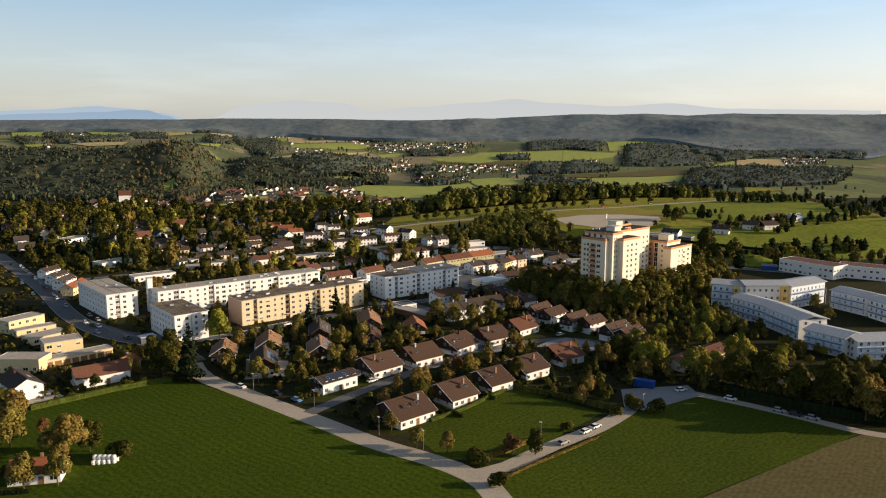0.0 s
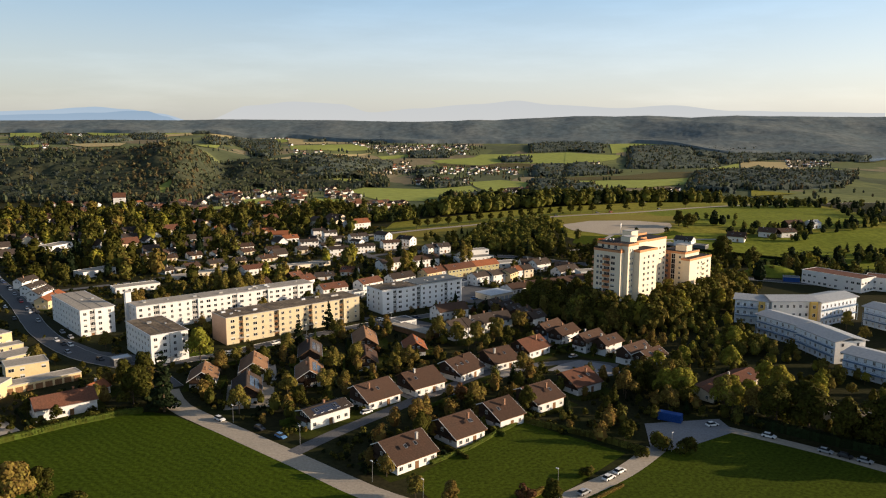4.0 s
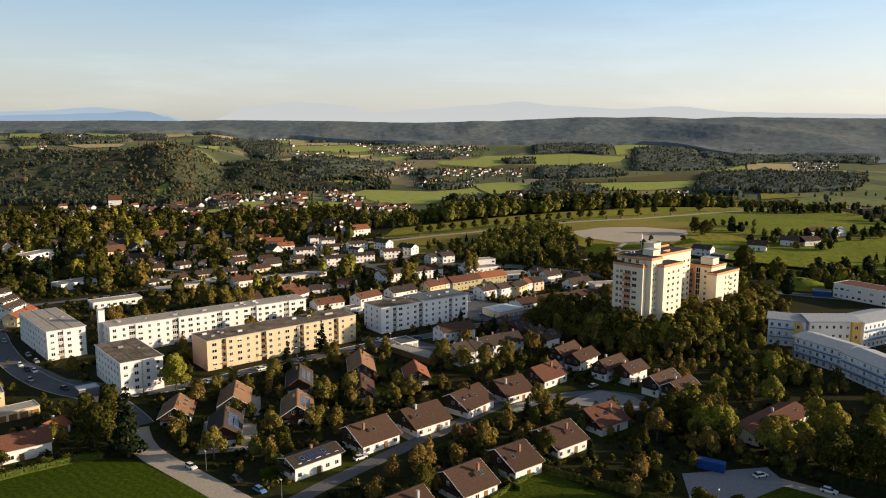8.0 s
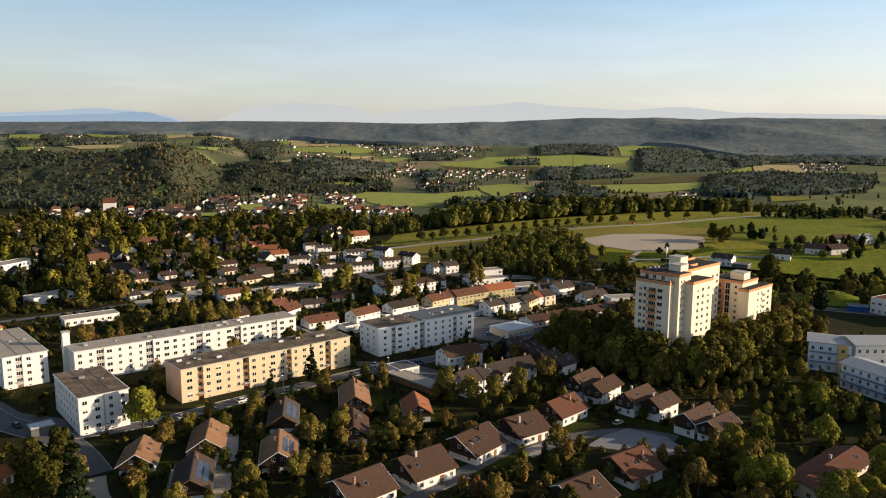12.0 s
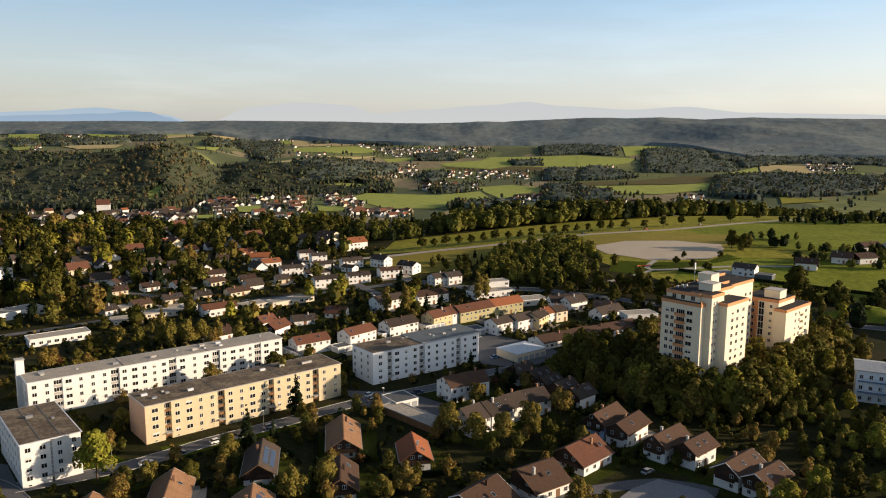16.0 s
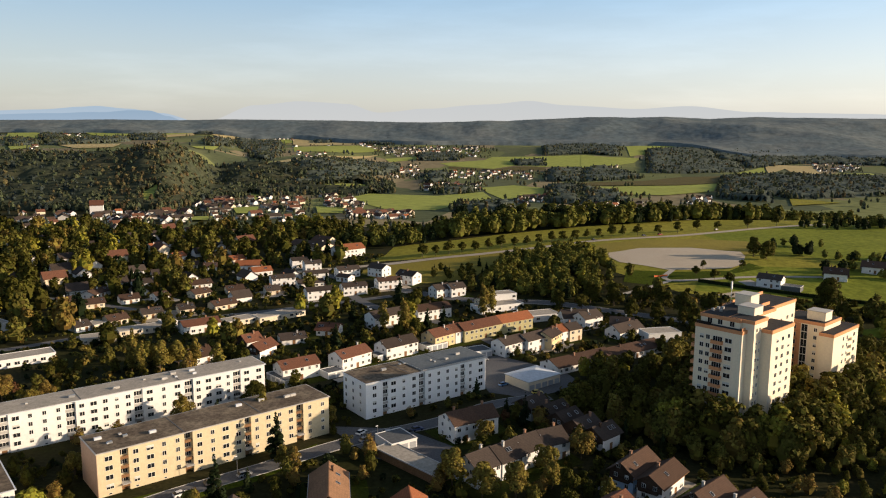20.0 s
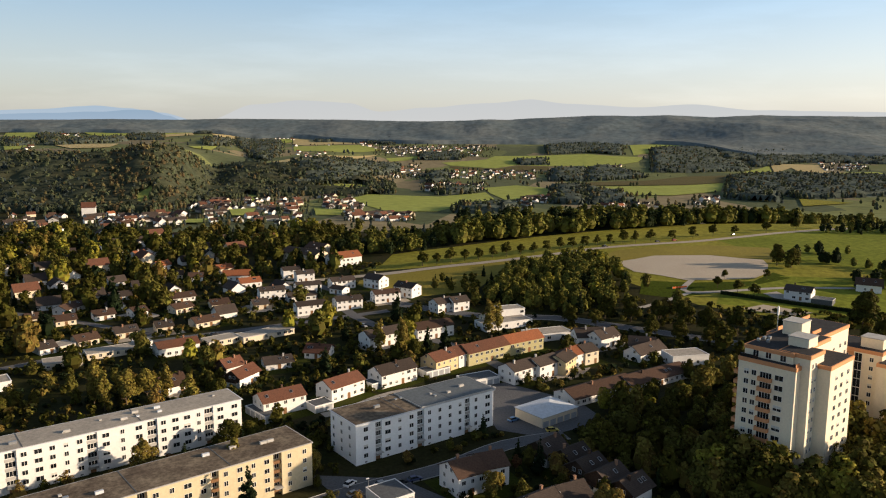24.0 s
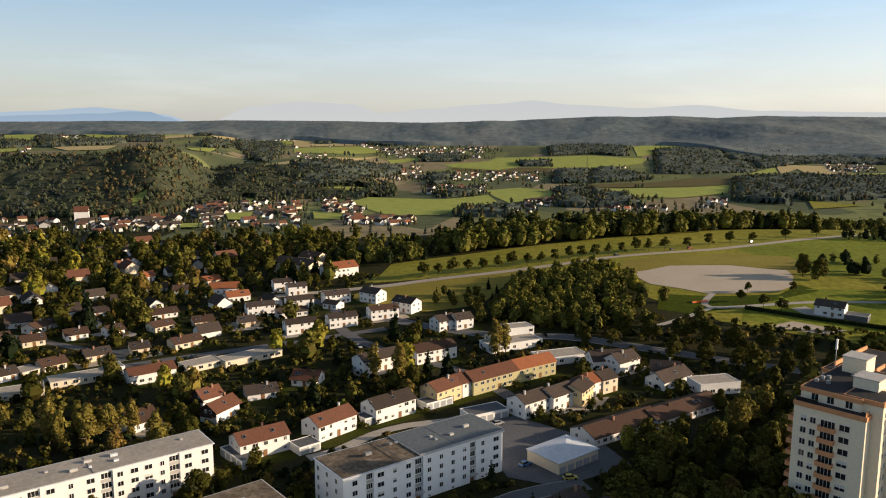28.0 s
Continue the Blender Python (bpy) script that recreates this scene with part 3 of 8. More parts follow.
def door(parent, x, y, z, turn, w=1.1, h=2.1, mat="timber"):
    key = ("d", w, h, mat)
    if key not in CACHE:
        CACHE[key] = mesh_of("door", *join(box_data(-w / 2 - 0.1, -w / 2, -0.08, 0.02, 0, h), box_data(w / 2, w / 2 + 0.1, -0.08, 0.02, 0, h), box_data(-w / 2 - 0.1, w / 2 + 0.1, -0.08, 0.02, h, h + 0.1), box_data(-w / 2, w / 2, -0.04, 0.02, 0, h)), mat)
    return part("door", CACHE[key], parent, pose(x, y, z, 0, 0, turn))


PLOTS = []


def plot(x, y, turn, L, W):
    """The garden ground round a house: lawn, paving or gravel."""
    r = random.Random(int(x * 31 + y * 17))
    mat, said = r.choice((("garden_lawn", "mown garden lawn round a house"),) * 6 + (("paving", "pale paved yard round a house"), ("old_road", "gravelled yard round a house")))
    PLOTS.append(mat)
    m, z = pose(x, y, 0, 0, 0, turn), 0.015 + 0.0006 * (len(PLOTS) % 60)
    w, d, g = L / 2 + r.uniform(1, 4.5), W / 2 + r.uniform(2, 6), r.uniform(-2, 2)
    pts = [m @ Vector(p) for p in ((-w, -d + g, 0), (0, -d - 0.5, 0), (w, -d, 0), (w + 0.6, 0, 0), (w, d * 0.8, 0), (-w, d * 0.8 + g, 0))]
    me = mesh_of("garden_plot", [(p.x, p.y, land(p.x, p.y) + z) for p in pts], [tuple(range(6))], mat)
    return tagged(new("garden_plot", me), said, "garden", kind="structure")


ROOF = {"brown": "r_brown", "red": "r_red", "orange": "r_orange", "dark": "r_dark", "tan": "r_tan", "grey": "r_grey"}
SAID = {"brown": "brown tiled", "red": "red-brown tiled", "orange": "orange tiled", "dark": "dark grey tiled", "tan": "weathered tan tiled", "grey": "grey sheet-metal"}
FOOTPRINTS = []


def slope_data(x0, x1, y_eave, z_eave, y_ridge, z_ridge, thick=0.22):
    v = [(x0, y_eave, z_eave), (x1, y_eave, z_eave), (x1, y_ridge, z_ridge), (x0, y_ridge, z_ridge)]
    v += [(x, y, z - thick) for x, y, z in v]
    f = [(0, 1, 2, 3), (7, 6, 5, 4), (0, 4, 5, 1), (1, 5, 6, 2), (2, 6, 7, 3), (3, 7, 4, 0)]
    if y_eave > y_ridge:
        f = [q[::-1] for q in f]
    return v, f


def house(x, y, turn, L, W, eave, ridge, roof="brown", wall="white", style="plain", off=0.0):
    """A gabled house; the ridge runs along its own x axis, off from the middle. L: length of the roof, W: its width; eave: of the long slope."""
    rnd = random.Random(int(x * 13 + y * 7))
    FOOTPRINTS.append((x, y, math.hypot(L, W) / 2 - 1))
    if L < 25:
        plot(x, y, turn, L, W)
    said = {"white": "white-rendered", "yellow": "yellow-rendered", "cream": "cream-rendered", "olive": "olive-green", "tan": "tan-rendered", "wood": "dark wooden", "blue": "pale blue"}[wall]
    extra = {"chalet": " and timber gable", "solar": " and solar panels", "low": " of one storey", "plain": "", "shop": " and window rows"}[style]
    ob = thing("house", x, y, turn, label=f"{said} house with {SAID[roof]} gable roof{extra}", category="house")
    ov, og = (0.45, 0.8) if off else (0.9, 0.8) if style != "plain" else (0.45, 0.4)
    hl, hw = L / 2 - og, W / 2 - ov
    pitch = (ridge - eave) / (W / 2 + off)
    back = ridge - pitch * (W / 2 - off)
    ze, zn = eave + pitch * ov - 0.05, back + pitch * ov - 0.05
    zr = ridge - 0.1
    v = [(-hl, -hw, -0.3), (hl, -hw, -0.3), (hl, hw, -0.3), (-hl, hw, -0.3), (-hl, -hw, ze), (hl, -hw, ze), (hl, hw, zn), (-hl, hw, zn), (-hl, off, zr), (hl, off, zr)]
    f = [(0, 1, 5, 4), (2, 3, 7, 6), (3, 0, 4, 8, 7), (1, 2, 6, 9, 5), (3, 2, 1, 0)]
    wmat = "white" if wall == "wood" else wall
    part("wall", mesh_of("wall", v, f, wmat), ob)
    for s in (-1, 1):
        part("roof_slope", mesh_of("roof_slope", *slope_data(-L / 2, L / 2, s * W / 2, eave if s < 0 else back, off, ridge), ROOF[roof]), ob)
        if y < 370:
            box("gutter", (-L / 2, L / 2, s * (W / 2 + 0.06) - 0.07, s * (W / 2 + 0.06) + 0.07, (eave if s < 0 else back) - 0.26, (eave if s < 0 else back) - 0.12), "metal" if roof != "brown" else "timber", ob)
    if y < 400:
        box("ridge_tile", (-L / 2, L / 2, off - 0.16, off + 0.16, ridge - 0.06, ridge + 0.06), ROOF[roof], ob)
    if style in ("chalet", "solar") or wall == "wood":
        zb = eave * 0.62 if style != "solar" else eave * 0.55
        for s in (-1, 1):
            xx = s * hl
            gv = [(xx + s * e, yy, zz) for e in (0.01, 0.07) for yy, zz in ((-hw, zb), (hw, zb), (hw, zn - 0.06), (off, zr - 0.1), (-hw, ze - 0.06))]
            gf = [(0, 1, 2, 3, 4), (9, 8, 7, 6, 5)] + [(i, (i + 1) % 5, 5 + (i + 1) % 5, 5 + i) for i in range(5)]
            part("gable_cladding", mesh_of("gable_cladding", gv, gf, "wood"), ob, label="dark-stained vertical timber boards")
            zf = max(2.6, zb)
            if y < 345:
                e = s * L / 2
                pieces = []
                for t in (-1, 1):
                    bv = [(e + s * d, t * w, z + h) for d in (0.003, 0.06) for w, z in ((W / 2 + 0.02, eave if t < 0 else back), (off * t, ridge)) for h in (-0.27, 0.02)]
                    bf = [(0, 1, 3, 2), (6, 7, 5, 4), (0, 4, 5, 1), (2, 3, 7, 6), (1, 5, 7, 3), (0, 2, 6, 4)]
                    pieces.append((bv, bf if s * t < 0 else [q[::-1] for q in bf]))
                part("verge_board", mesh_of("verge_board", *join(*pieces), "frame" if int(x) % 3 else "timber"), ob)
            bal = join(box_data(xx + s * 0.6 - 0.6, xx + s * 0.6 + 0.6, -hw * 0.75, hw * 0.75, zf - 0.15, zf), box_data(*sorted((xx + s * 1.1, xx + s * 1.2)), -hw * 0.75, hw * 0.75, zf, zf + 0.95))
            part("balcony", mesh_of("balcony", *bal, "wood"), ob, label="dark timber balcony")
    two = eave > 4.2
    storeys = [0.95] + ([3.65] if two else [])
    for zz in storeys:
        n = max(2, int(hl * 2 / 2.9))
        for s, t in ((-1, 0), (1, 180)):
            for k in range(n):
                xx = -hl + (k + 0.5) * 2 * hl / n + rnd.uniform(-0.2, 0.2)
                if zz < 1 and k == n // 2 and s == -1:
                    door(ob, xx, s * hw, 0.05, t)
                elif rnd.random() < 0.85:
                    w = rnd.choice((1.0, 1.3, 1.3, 1.8))
                    window(ob, xx, s * hw, zz, t, w, 1.25, rnd.choice((0, 0, 0, 0, 0, 0.5, 1.0)))
    for s, t in ((-1, -90), (1, 90)):
        for zz in storeys + ([storeys[-1] + 2.65] if zr - storeys[-1] > 4.3 else []):
            for yy in (-hw * 0.45, hw * 0.45):
                if rnd.random() < 0.8:
                    off = 0.07 if style in ("chalet", "solar") and zz > eave * 0.6 else 0
                    window(ob, s * (hl + off), yy * (0.6 if zz > ze - 1.3 else 1), zz, t, 1.1, 1.2, rnd.choice((0, 0, 0, 0, 0.5)))
    cx, cy = rnd.uniform(-0.25, 0.3) * L, off + rnd.choice((-1, 1)) * W * 0.09
    top = ridge + 0.75
    part("chimney", mesh_of("chimney", *join(box_data(cx - 0.32, cx + 0.32, cy - 0.32, cy + 0.32, ridge - 1.2, top), box_data(cx - 0.4, cx + 0.4, cy - 0.4, cy + 0.4, top, top + 0.1)), rnd.choice(("brick", "concrete", "r_brown"))), ob)
    ang = math.degrees(math.atan(pitch))
    if style != "plain" or rnd.random() < 0.4:
        for k in range(rnd.choice((1, 2))):
            yy = -W * 0.22
            m = pose(rnd.uniform(-0.35, 0.35) * L, yy, ridge - pitch * abs(yy - off) + 0.02, ang, 0, 0)
            if "sky" not in CACHE:
                CACHE["sky"] = mesh_of("roof_window", *join(box_data(-0.5, -0.42, -0.7, 0.7, 0, 0.14), box_data(0.42, 0.5, -0.7, 0.7, 0, 0.14), box_data(-0.5, 0.5, -0.7, -0.62, 0, 0.14), box_data(-0.5, 0.5, 0.62, 0.7, 0, 0.14)), "metal")
                CACHE["sky2"] = mesh_of("pane", *box_data(-0.42, 0.42, -0.62, 0.62, 0.02, 0.1), "glass")
            part("pane", CACHE["sky2"], part("roof_window", CACHE["sky"], ob, m))
    if style == "solar":
        yy = -W * 0.25
        n = max(3, int(L * 0.6 / 1.1))
        for k in range(n):
            for r in (0, 1):
                y2 = yy + (r - 0.5) * 1.75
                m = pose(-L * 0.3 + k * 1.1, y2, ridge - pitch * abs(y2 - off) + 0.05, ang, 0, 0)
                if "pv" not in CACHE:
                    CACHE["pv"] = mesh_of("solar_panel", *box_data(-0.5, 0.5, -0.82, 0.82, 0, 0.06, 0.02), "solar")
                part("solar_panel", CACHE["pv"], ob, m)
    return ob


def flat_house(x, y, turn, L, W, h, wall="white", roof="felt", label="", category="house", windows=True, name="house", storeys=None, cut=0.5, garage=False):
    """A flat-roofed building with parapet; x, y: its centre."""
    rnd = random.Random(int(x * 11 + y * 5))
    FOOTPRINTS.append((x, y, math.hypot(L, W) / 2 - 1))
    ob = thing(name, x, y, turn, label=label or "white-rendered house with a flat roof", category=category)
    box("wall", (-L / 2, L / 2, -W / 2, W / 2, -0.3, h - 0.25), wall, ob)
    p = join(box_data(-L / 2 - 0.1, L / 2 + 0.1, -W / 2 - 0.1, -W / 2 + 0.2, h - 0.25, h + 0.12), box_data(-L / 2 - 0.1, L / 2 + 0.1, W / 2 - 0.2, W / 2 + 0.1, h - 0.25, h + 0.12),
             box_data(-L / 2 - 0.1, -L / 2 + 0.2, -W / 2 + 0.2, W / 2 - 0.2, h - 0.25, h + 0.12), box_data(L / 2 - 0.2, L / 2 + 0.1, -W / 2 + 0.2, W / 2 - 0.2, h - 0.25, h + 0.12))
    part("parapet", mesh_of("parapet", *p, "concrete" if wall != "white" else "frame"), ob)
    box("roof", (-L / 2 + 0.2, L / 2 - 0.2, -W / 2 + 0.2, W / 2 - 0.2, h - 0.25, h - 0.02), roof, ob)
    if garage:
        n = max(1, int(L / 3))
        for k in range(n):
            box("garage_door", (-L / 2 + (k + 0.12) * L / n, -L / 2 + (k + 0.88) * L / n, -W / 2 - 0.05, -W / 2 + 0.02, 0.02, 2.15), "timber" if wall == "yellow" else "r_grey", ob)
    elif windows:
        rows = storeys or max(1, int(h / 2.8))
        for r in range(rows):
            zz = 0.95 + r * (h - 0.6) / rows
            for s, t, ln, wd in ((-1, 0, L, W), (1, 180, L, W), (-1, -90, W, L), (1, 90, W, L)):
                n = max(1, int(ln / 3.2))
                for k in range(n):
                    if rnd.random() < 0.8:
                        u = -ln / 2 + (k + 0.5) * ln / n
                        xx, yy = (u, s * W / 2) if t in (0, 180) else (s * L / 2, u)
                        window(ob, xx, yy, zz, t, rnd.choice((1.2, 1.6, 2.0)), 1.35, rnd.choice((0, 0, 0, 0, 0, 0.5)))
    return ob


# ---------------- trees ----------------
def cards(rng, n, blobs, size, droop=0.0):
    """n leaf clumps on and within the given ellipsoids (x, y, z, rx, ry, rz), as an (n, 4, 3) array."""
    b = np.array(blobs)
    vol = (b[:, 3] * b[:, 4] * b[:, 5]) ** 0.7
    pick = rng.choice(len(b), n, p=vol / vol.sum())
    d = rng.normal(size=(n, 3))
    d /= np.linalg.norm(d, axis=1)[:, None]
    d[:, 2] = np.where(d[:, 2] < -0.55, -d[:, 2], d[:, 2])
    r = rng.uniform(0.6, 1.04, n) ** 0.5
    c = b[pick, :3] + d * r[:, None] * b[pick, 3:6]
    nrm = d + rng.normal(scale=0.24, size=(n, 3)) + np.array([0, 0, 0.12 - droop])
    nrm /= np.linalg.norm(nrm, axis=1)[:, None]
    ref = rng.normal(size=(n, 3))
    u = np.cross(nrm, ref)
    u /= np.linalg.norm(u, axis=1)[:, None]
    w = np.cross(nrm, u)
    s = size * rng.uniform(0.55, 1.25, n)[:, None]
    k = rng.uniform(0.5, 1.0, n)[:, None]
    mid = nrm * s * 0.25
    return np.stack([c - u * s - w * s * k * 0.3 - mid, c - w * s * k + mid * 0.4, c + u * s + w * s * k * 0.2 - mid, c + w * s * k + mid], 1)


def card_mesh(name, q, mat):
    q = np.asarray(q).reshape(-1, 3)
    n = len(q) // 4
    me = bpy.data.meshes.new(name)
    me.vertices.add(4 * n)
    me.vertices.foreach_set("co", q.astype(np.float32).ravel())
    me.loops.add(4 * n)
    me.loops.foreach_set("vertex_index", np.arange(4 * n, dtype=np.int32))
    me.polygons.add(n)
    me.polygons.foreach_set("loop_start", np.arange(0, 4 * n, 4, dtype=np.int32))
    me.materials.append(M[mat])
    me.update(calc_edges=True)
    me.validate()
    return me


def broad_blobs(rng, h, r):
    """Lobes of a broadleaf crown of height h and radius r above its bole."""
    out = [(0, 0, h * 0.62, r * 0.62, r * 0.62, h * 0.30)]
    for k in range(9):
        a, rr = rng.uniform(0, 6.28), r * rng.uniform(0.35, 0.72)
        s = r * rng.uniform(0.28, 0.5)
        out.append((rr * math.cos(a), rr * math.sin(a), h * rng.uniform(0.26, 0.82), s, s, s * rng.uniform(0.7, 1.1)))
    for k in range(3):
        s = r * rng.uniform(0.22, 0.36)
        out.append((rng.uniform(-0.25, 0.25) * r, rng.uniform(-0.25, 0.25) * r, h * rng.uniform(0.85, 0.95), s, s, s))
    return out


def conifer_blobs(rng, h, r):
    out = []
    for k in range(11):
        t = k / 10
        rr = r * (1 - t) * rng.uniform(0.85, 1.1) + 0.15
        for j in range(4 if t < 0.8 else 2):
            a = rng.uniform(0, 6.28)
            out.append((rr * 0.5 * math.cos(a), rr * 0.5 * math.sin(a), h * (0.1 + 0.88 * t), rr * 0.55, rr * 0.55, h * 0.05))
    return out


def column_blobs(rng, h, r):
    return [(rng.uniform(-0.3, 0.3) * r, rng.uniform(-0.3, 0.3) * r, h * (0.2 + 0.75 * k / 11), r * math.sin(0.5 + 2.4 * k / 11) * rng.uniform(0.5, 0.9),) * 1 + (r * math.sin(0.5 + 2.4 * k / 11) * rng.uniform(0.5, 0.9), h * 0.085) for k in range(12)]


def trunk_data(rng, h, r0, limbs=6, reach=0.3):
    lean = rng.normal(scale=0.02 * h, size=2)
    top = h * 0.72
    spine = [(lean[0] * t * t, lean[1] * t * t, -0.3 + (top + 0.3) * t) for t in (0, 0.08, 0.3, 0.6, 1.0)]
    pieces = [tube_data(spine, [r0 * 1.5, r0, r0 * 0.82, r0 * 0.5, r0 * 0.15], 7)]
    for k in range(limbs):
        z0 = h * rng.uniform(0.22, 0.5)
        a, ln = k * 6.28 / limbs + rng.uniform(-0.4, 0.4), h * reach * rng.uniform(0.7, 1.1)
        p0 = Vector((0, 0, z0))
        p2 = Vector((ln * math.cos(a), ln * math.sin(a), z0 + ln * rng.uniform(0.5, 1.0)))
        pieces.append(tube_data([p0, (p0 + p2) / 2 + Vector((0, 0, -0.1 * ln)), p2], [r0 * 0.45, r0 * 0.3, r0 * 0.08], 5))
    return join(*pieces)


KINDS = {}
TREE_SAID = {"broad": "green broadleaf tree with a full uneven crown", "turning": "broadleaf tree turning brown and olive", "lime": "broadleaf tree with bright yellow-green leaves", "spruce": "dark green spruce with hanging boughs",
             "birch": "tall loose birch with yellowing leaves", "small": "small round green garden tree", "russet": "garden tree with russet leaves", "bush": "dense green garden bush"}


def make_kinds():
    for kind, count in (("broad", 5), ("turning", 4), ("lime", 3), ("spruce", 2), ("birch", 2), ("small", 3), ("russet", 2), ("bush", 3)):
        for i in range(count):
            rng = np.random.default_rng(sum(map(ord, kind)) * 10 + i)
            if kind in ("broad", "turning", "lime"):
                h, r, n, s, mat = 10.5, 4.6, 2900, 0.36, {"broad": "leaf", "lime": "leaf_lime"}.get(kind, "leaf_autumn")
                blobs, tr = broad_blobs(rng, h, r), (h, 0.24)
            elif kind == "spruce":
                h, r, n, s, mat = 14, 3.0, 1900, 0.38, "leaf_dark"
                blobs, tr = conifer_blobs(rng, h, r), (h * 1.25, 0.22)
            elif kind == "birch":
                h, r, n, s, mat = 14, 2.9, 1700, 0.36, "leaf_autumn"
                blobs, tr = column_blobs(rng, h, r), (h, 0.18)
            elif kind in ("small", "russet"):
                h, r, n, s, mat = 6.2, 2.5, 1100, 0.30, "leaf" if kind == "small" else "leaf_red"
                blobs, tr = broad_blobs(rng, h, r), (h, 0.13)
            else:
                h, r, n, s, mat = 2.4, 1.7, 650, 0.24, "leaf"
                blobs = [(x, y, 1.0 + 0.3 * x, 1.0, 1.0, 1.1) for x, y in rng.uniform(-0.8, 0.8, (5, 2))]
                tr = (1.6, 0.06)
            crown = card_mesh("crown", cards(rng, n, blobs, s), mat)
            trunk = mesh_of("trunk", *trunk_data(rng, *tr, limbs=3 if kind in ("spruce", "birch") else 6, reach=0.1 if kind == "spruce" else 0.3), "bark", True)
            KINDS.setdefault(kind, []).append((crown, trunk))


TREE_AT = []
tree_rnd = random.Random(5)


def tree(x, y, kind="broad", size=1.0, group=""):
    crown, trunk = tree_rnd.choice(KINDS[kind])
    if kind == "bush":
        TREE_AT.append((x, y))
        ob = tagged(new("bush", crown), TREE_SAID[kind], "bush", group)
        ob.matrix_basis = pose(x, y, land(x, y), 0, 0, tree_rnd.uniform(0, 360))
        ob.scale = (size, size, size)
        return ob
    ob = thing("bush" if kind == "bush" else "tree", x, y, tree_rnd.uniform(0, 360), label=TREE_SAID[kind], category="bush" if kind == "bush" else "tree", group=group)
    s = size * tree_rnd.uniform(0.94, 1.06)
    ob.scale = (s * tree_rnd.uniform(0.9, 1.12), s * tree_rnd.uniform(0.9, 1.12), s)
    part("trunk", trunk, ob)
    part("crown", crown, ob)
    TREE_AT.append((x, y))
    return ob


def low_blobs(rng, h, r):
    """A bush that is full down to the ground."""
    return [(0, 0, h * 0.34, r * 0.7, r * 0.7, h * 0.4)] + [(x * r * 0.6, y * r * 0.6, h * z, r * 0.42, r * 0.42, h * 0.28) for x, y, z in rng.uniform((-1, -1, 0.15), (1, 1, 0.6), (6, 3))]


def dome(rng, h, r, con):
    """The closed inner form of a crown: uneven rings of facets."""
    rows = [(0.16, 0.62), (0.42, 1.0), (0.72, 0.86), (0.96, 0.3)] if not con else [(0.06, 0.9), (0.36, 0.68), (0.7, 0.34), (1.0, 0.03)]
    ring = [[(r * k * m * math.cos(a), r * k * m * math.sin(a), h * z * rng.uniform(0.93, 1.05)) for a, m in zip(np.arange(7) * 6.2832 / 7 + rng.uniform(0, 0.6), rng.uniform(0.75, 1.2, 7))] for z, k in rows]
    return np.array([[ring[j][i], ring[j][(i + 1) % 7], ring[j + 1][(i + 1) % 7], ring[j + 1][i]] for j in range(3) for i in range(7)])


def woods(name, label, spots, mat, rng, quads=60, size=0.9, conifer=0.0, h=11.5, r=4.7, low=False, core=0.72):
    """Many trees nobody would count, as one mesh: spots is a list of (x, y, scale)."""
    protos = []
    for k in range(8):
        con = k < round(8 * conifer)
        q = cards(rng, quads, conifer_blobs(rng, h * 1.15, r * 0.7) if con else (low_blobs if low else broad_blobs)(rng, h, r), size)
        if core and not low:
            q = np.concatenate([q, dome(rng, h * (1.1 if con else 0.96) * core ** 0.5, r * (0.75 if con else 1.0) * core, con)])
        protos.append(q)
    sp = np.array([(x, y, land(x, y), s) for x, y, s in spots])
    pick = rng.integers(0, 8, len(sp))
    done = []
    for k in range(8):
        g = sp[pick == k]
        if not len(g):
            continue
        a = rng.uniform(0, 6.28, len(g))
        ca, sa = np.cos(a)[:, None, None], np.sin(a)[:, None, None]
        q = protos[k][None]
        x, y, z = q[..., 0], q[..., 1], q[..., 2]
        s = g[:, 3][:, None, None]
        done.append(np.stack([(x * ca - y * sa) * s + g[:, 0][:, None, None], (x * sa + y * ca) * s + g[:, 1][:, None, None], z * s + g[:, 2][:, None, None]], -1).reshape(-1, 4, 3))
    return tagged(new(name, card_mesh(name, np.concatenate(done), mat)), label, "trees", kind="stuff")


def inside(x, y, poly):
    hit = False
    for (x0, y0), (x1, y1) in zip(poly, poly[1:] + poly[:1]):
        if (y0 > y) != (y1 > y) and x < (x1 - x0) * (y - y0) / (y1 - y0) + x0:
            hit = not hit
    return hit


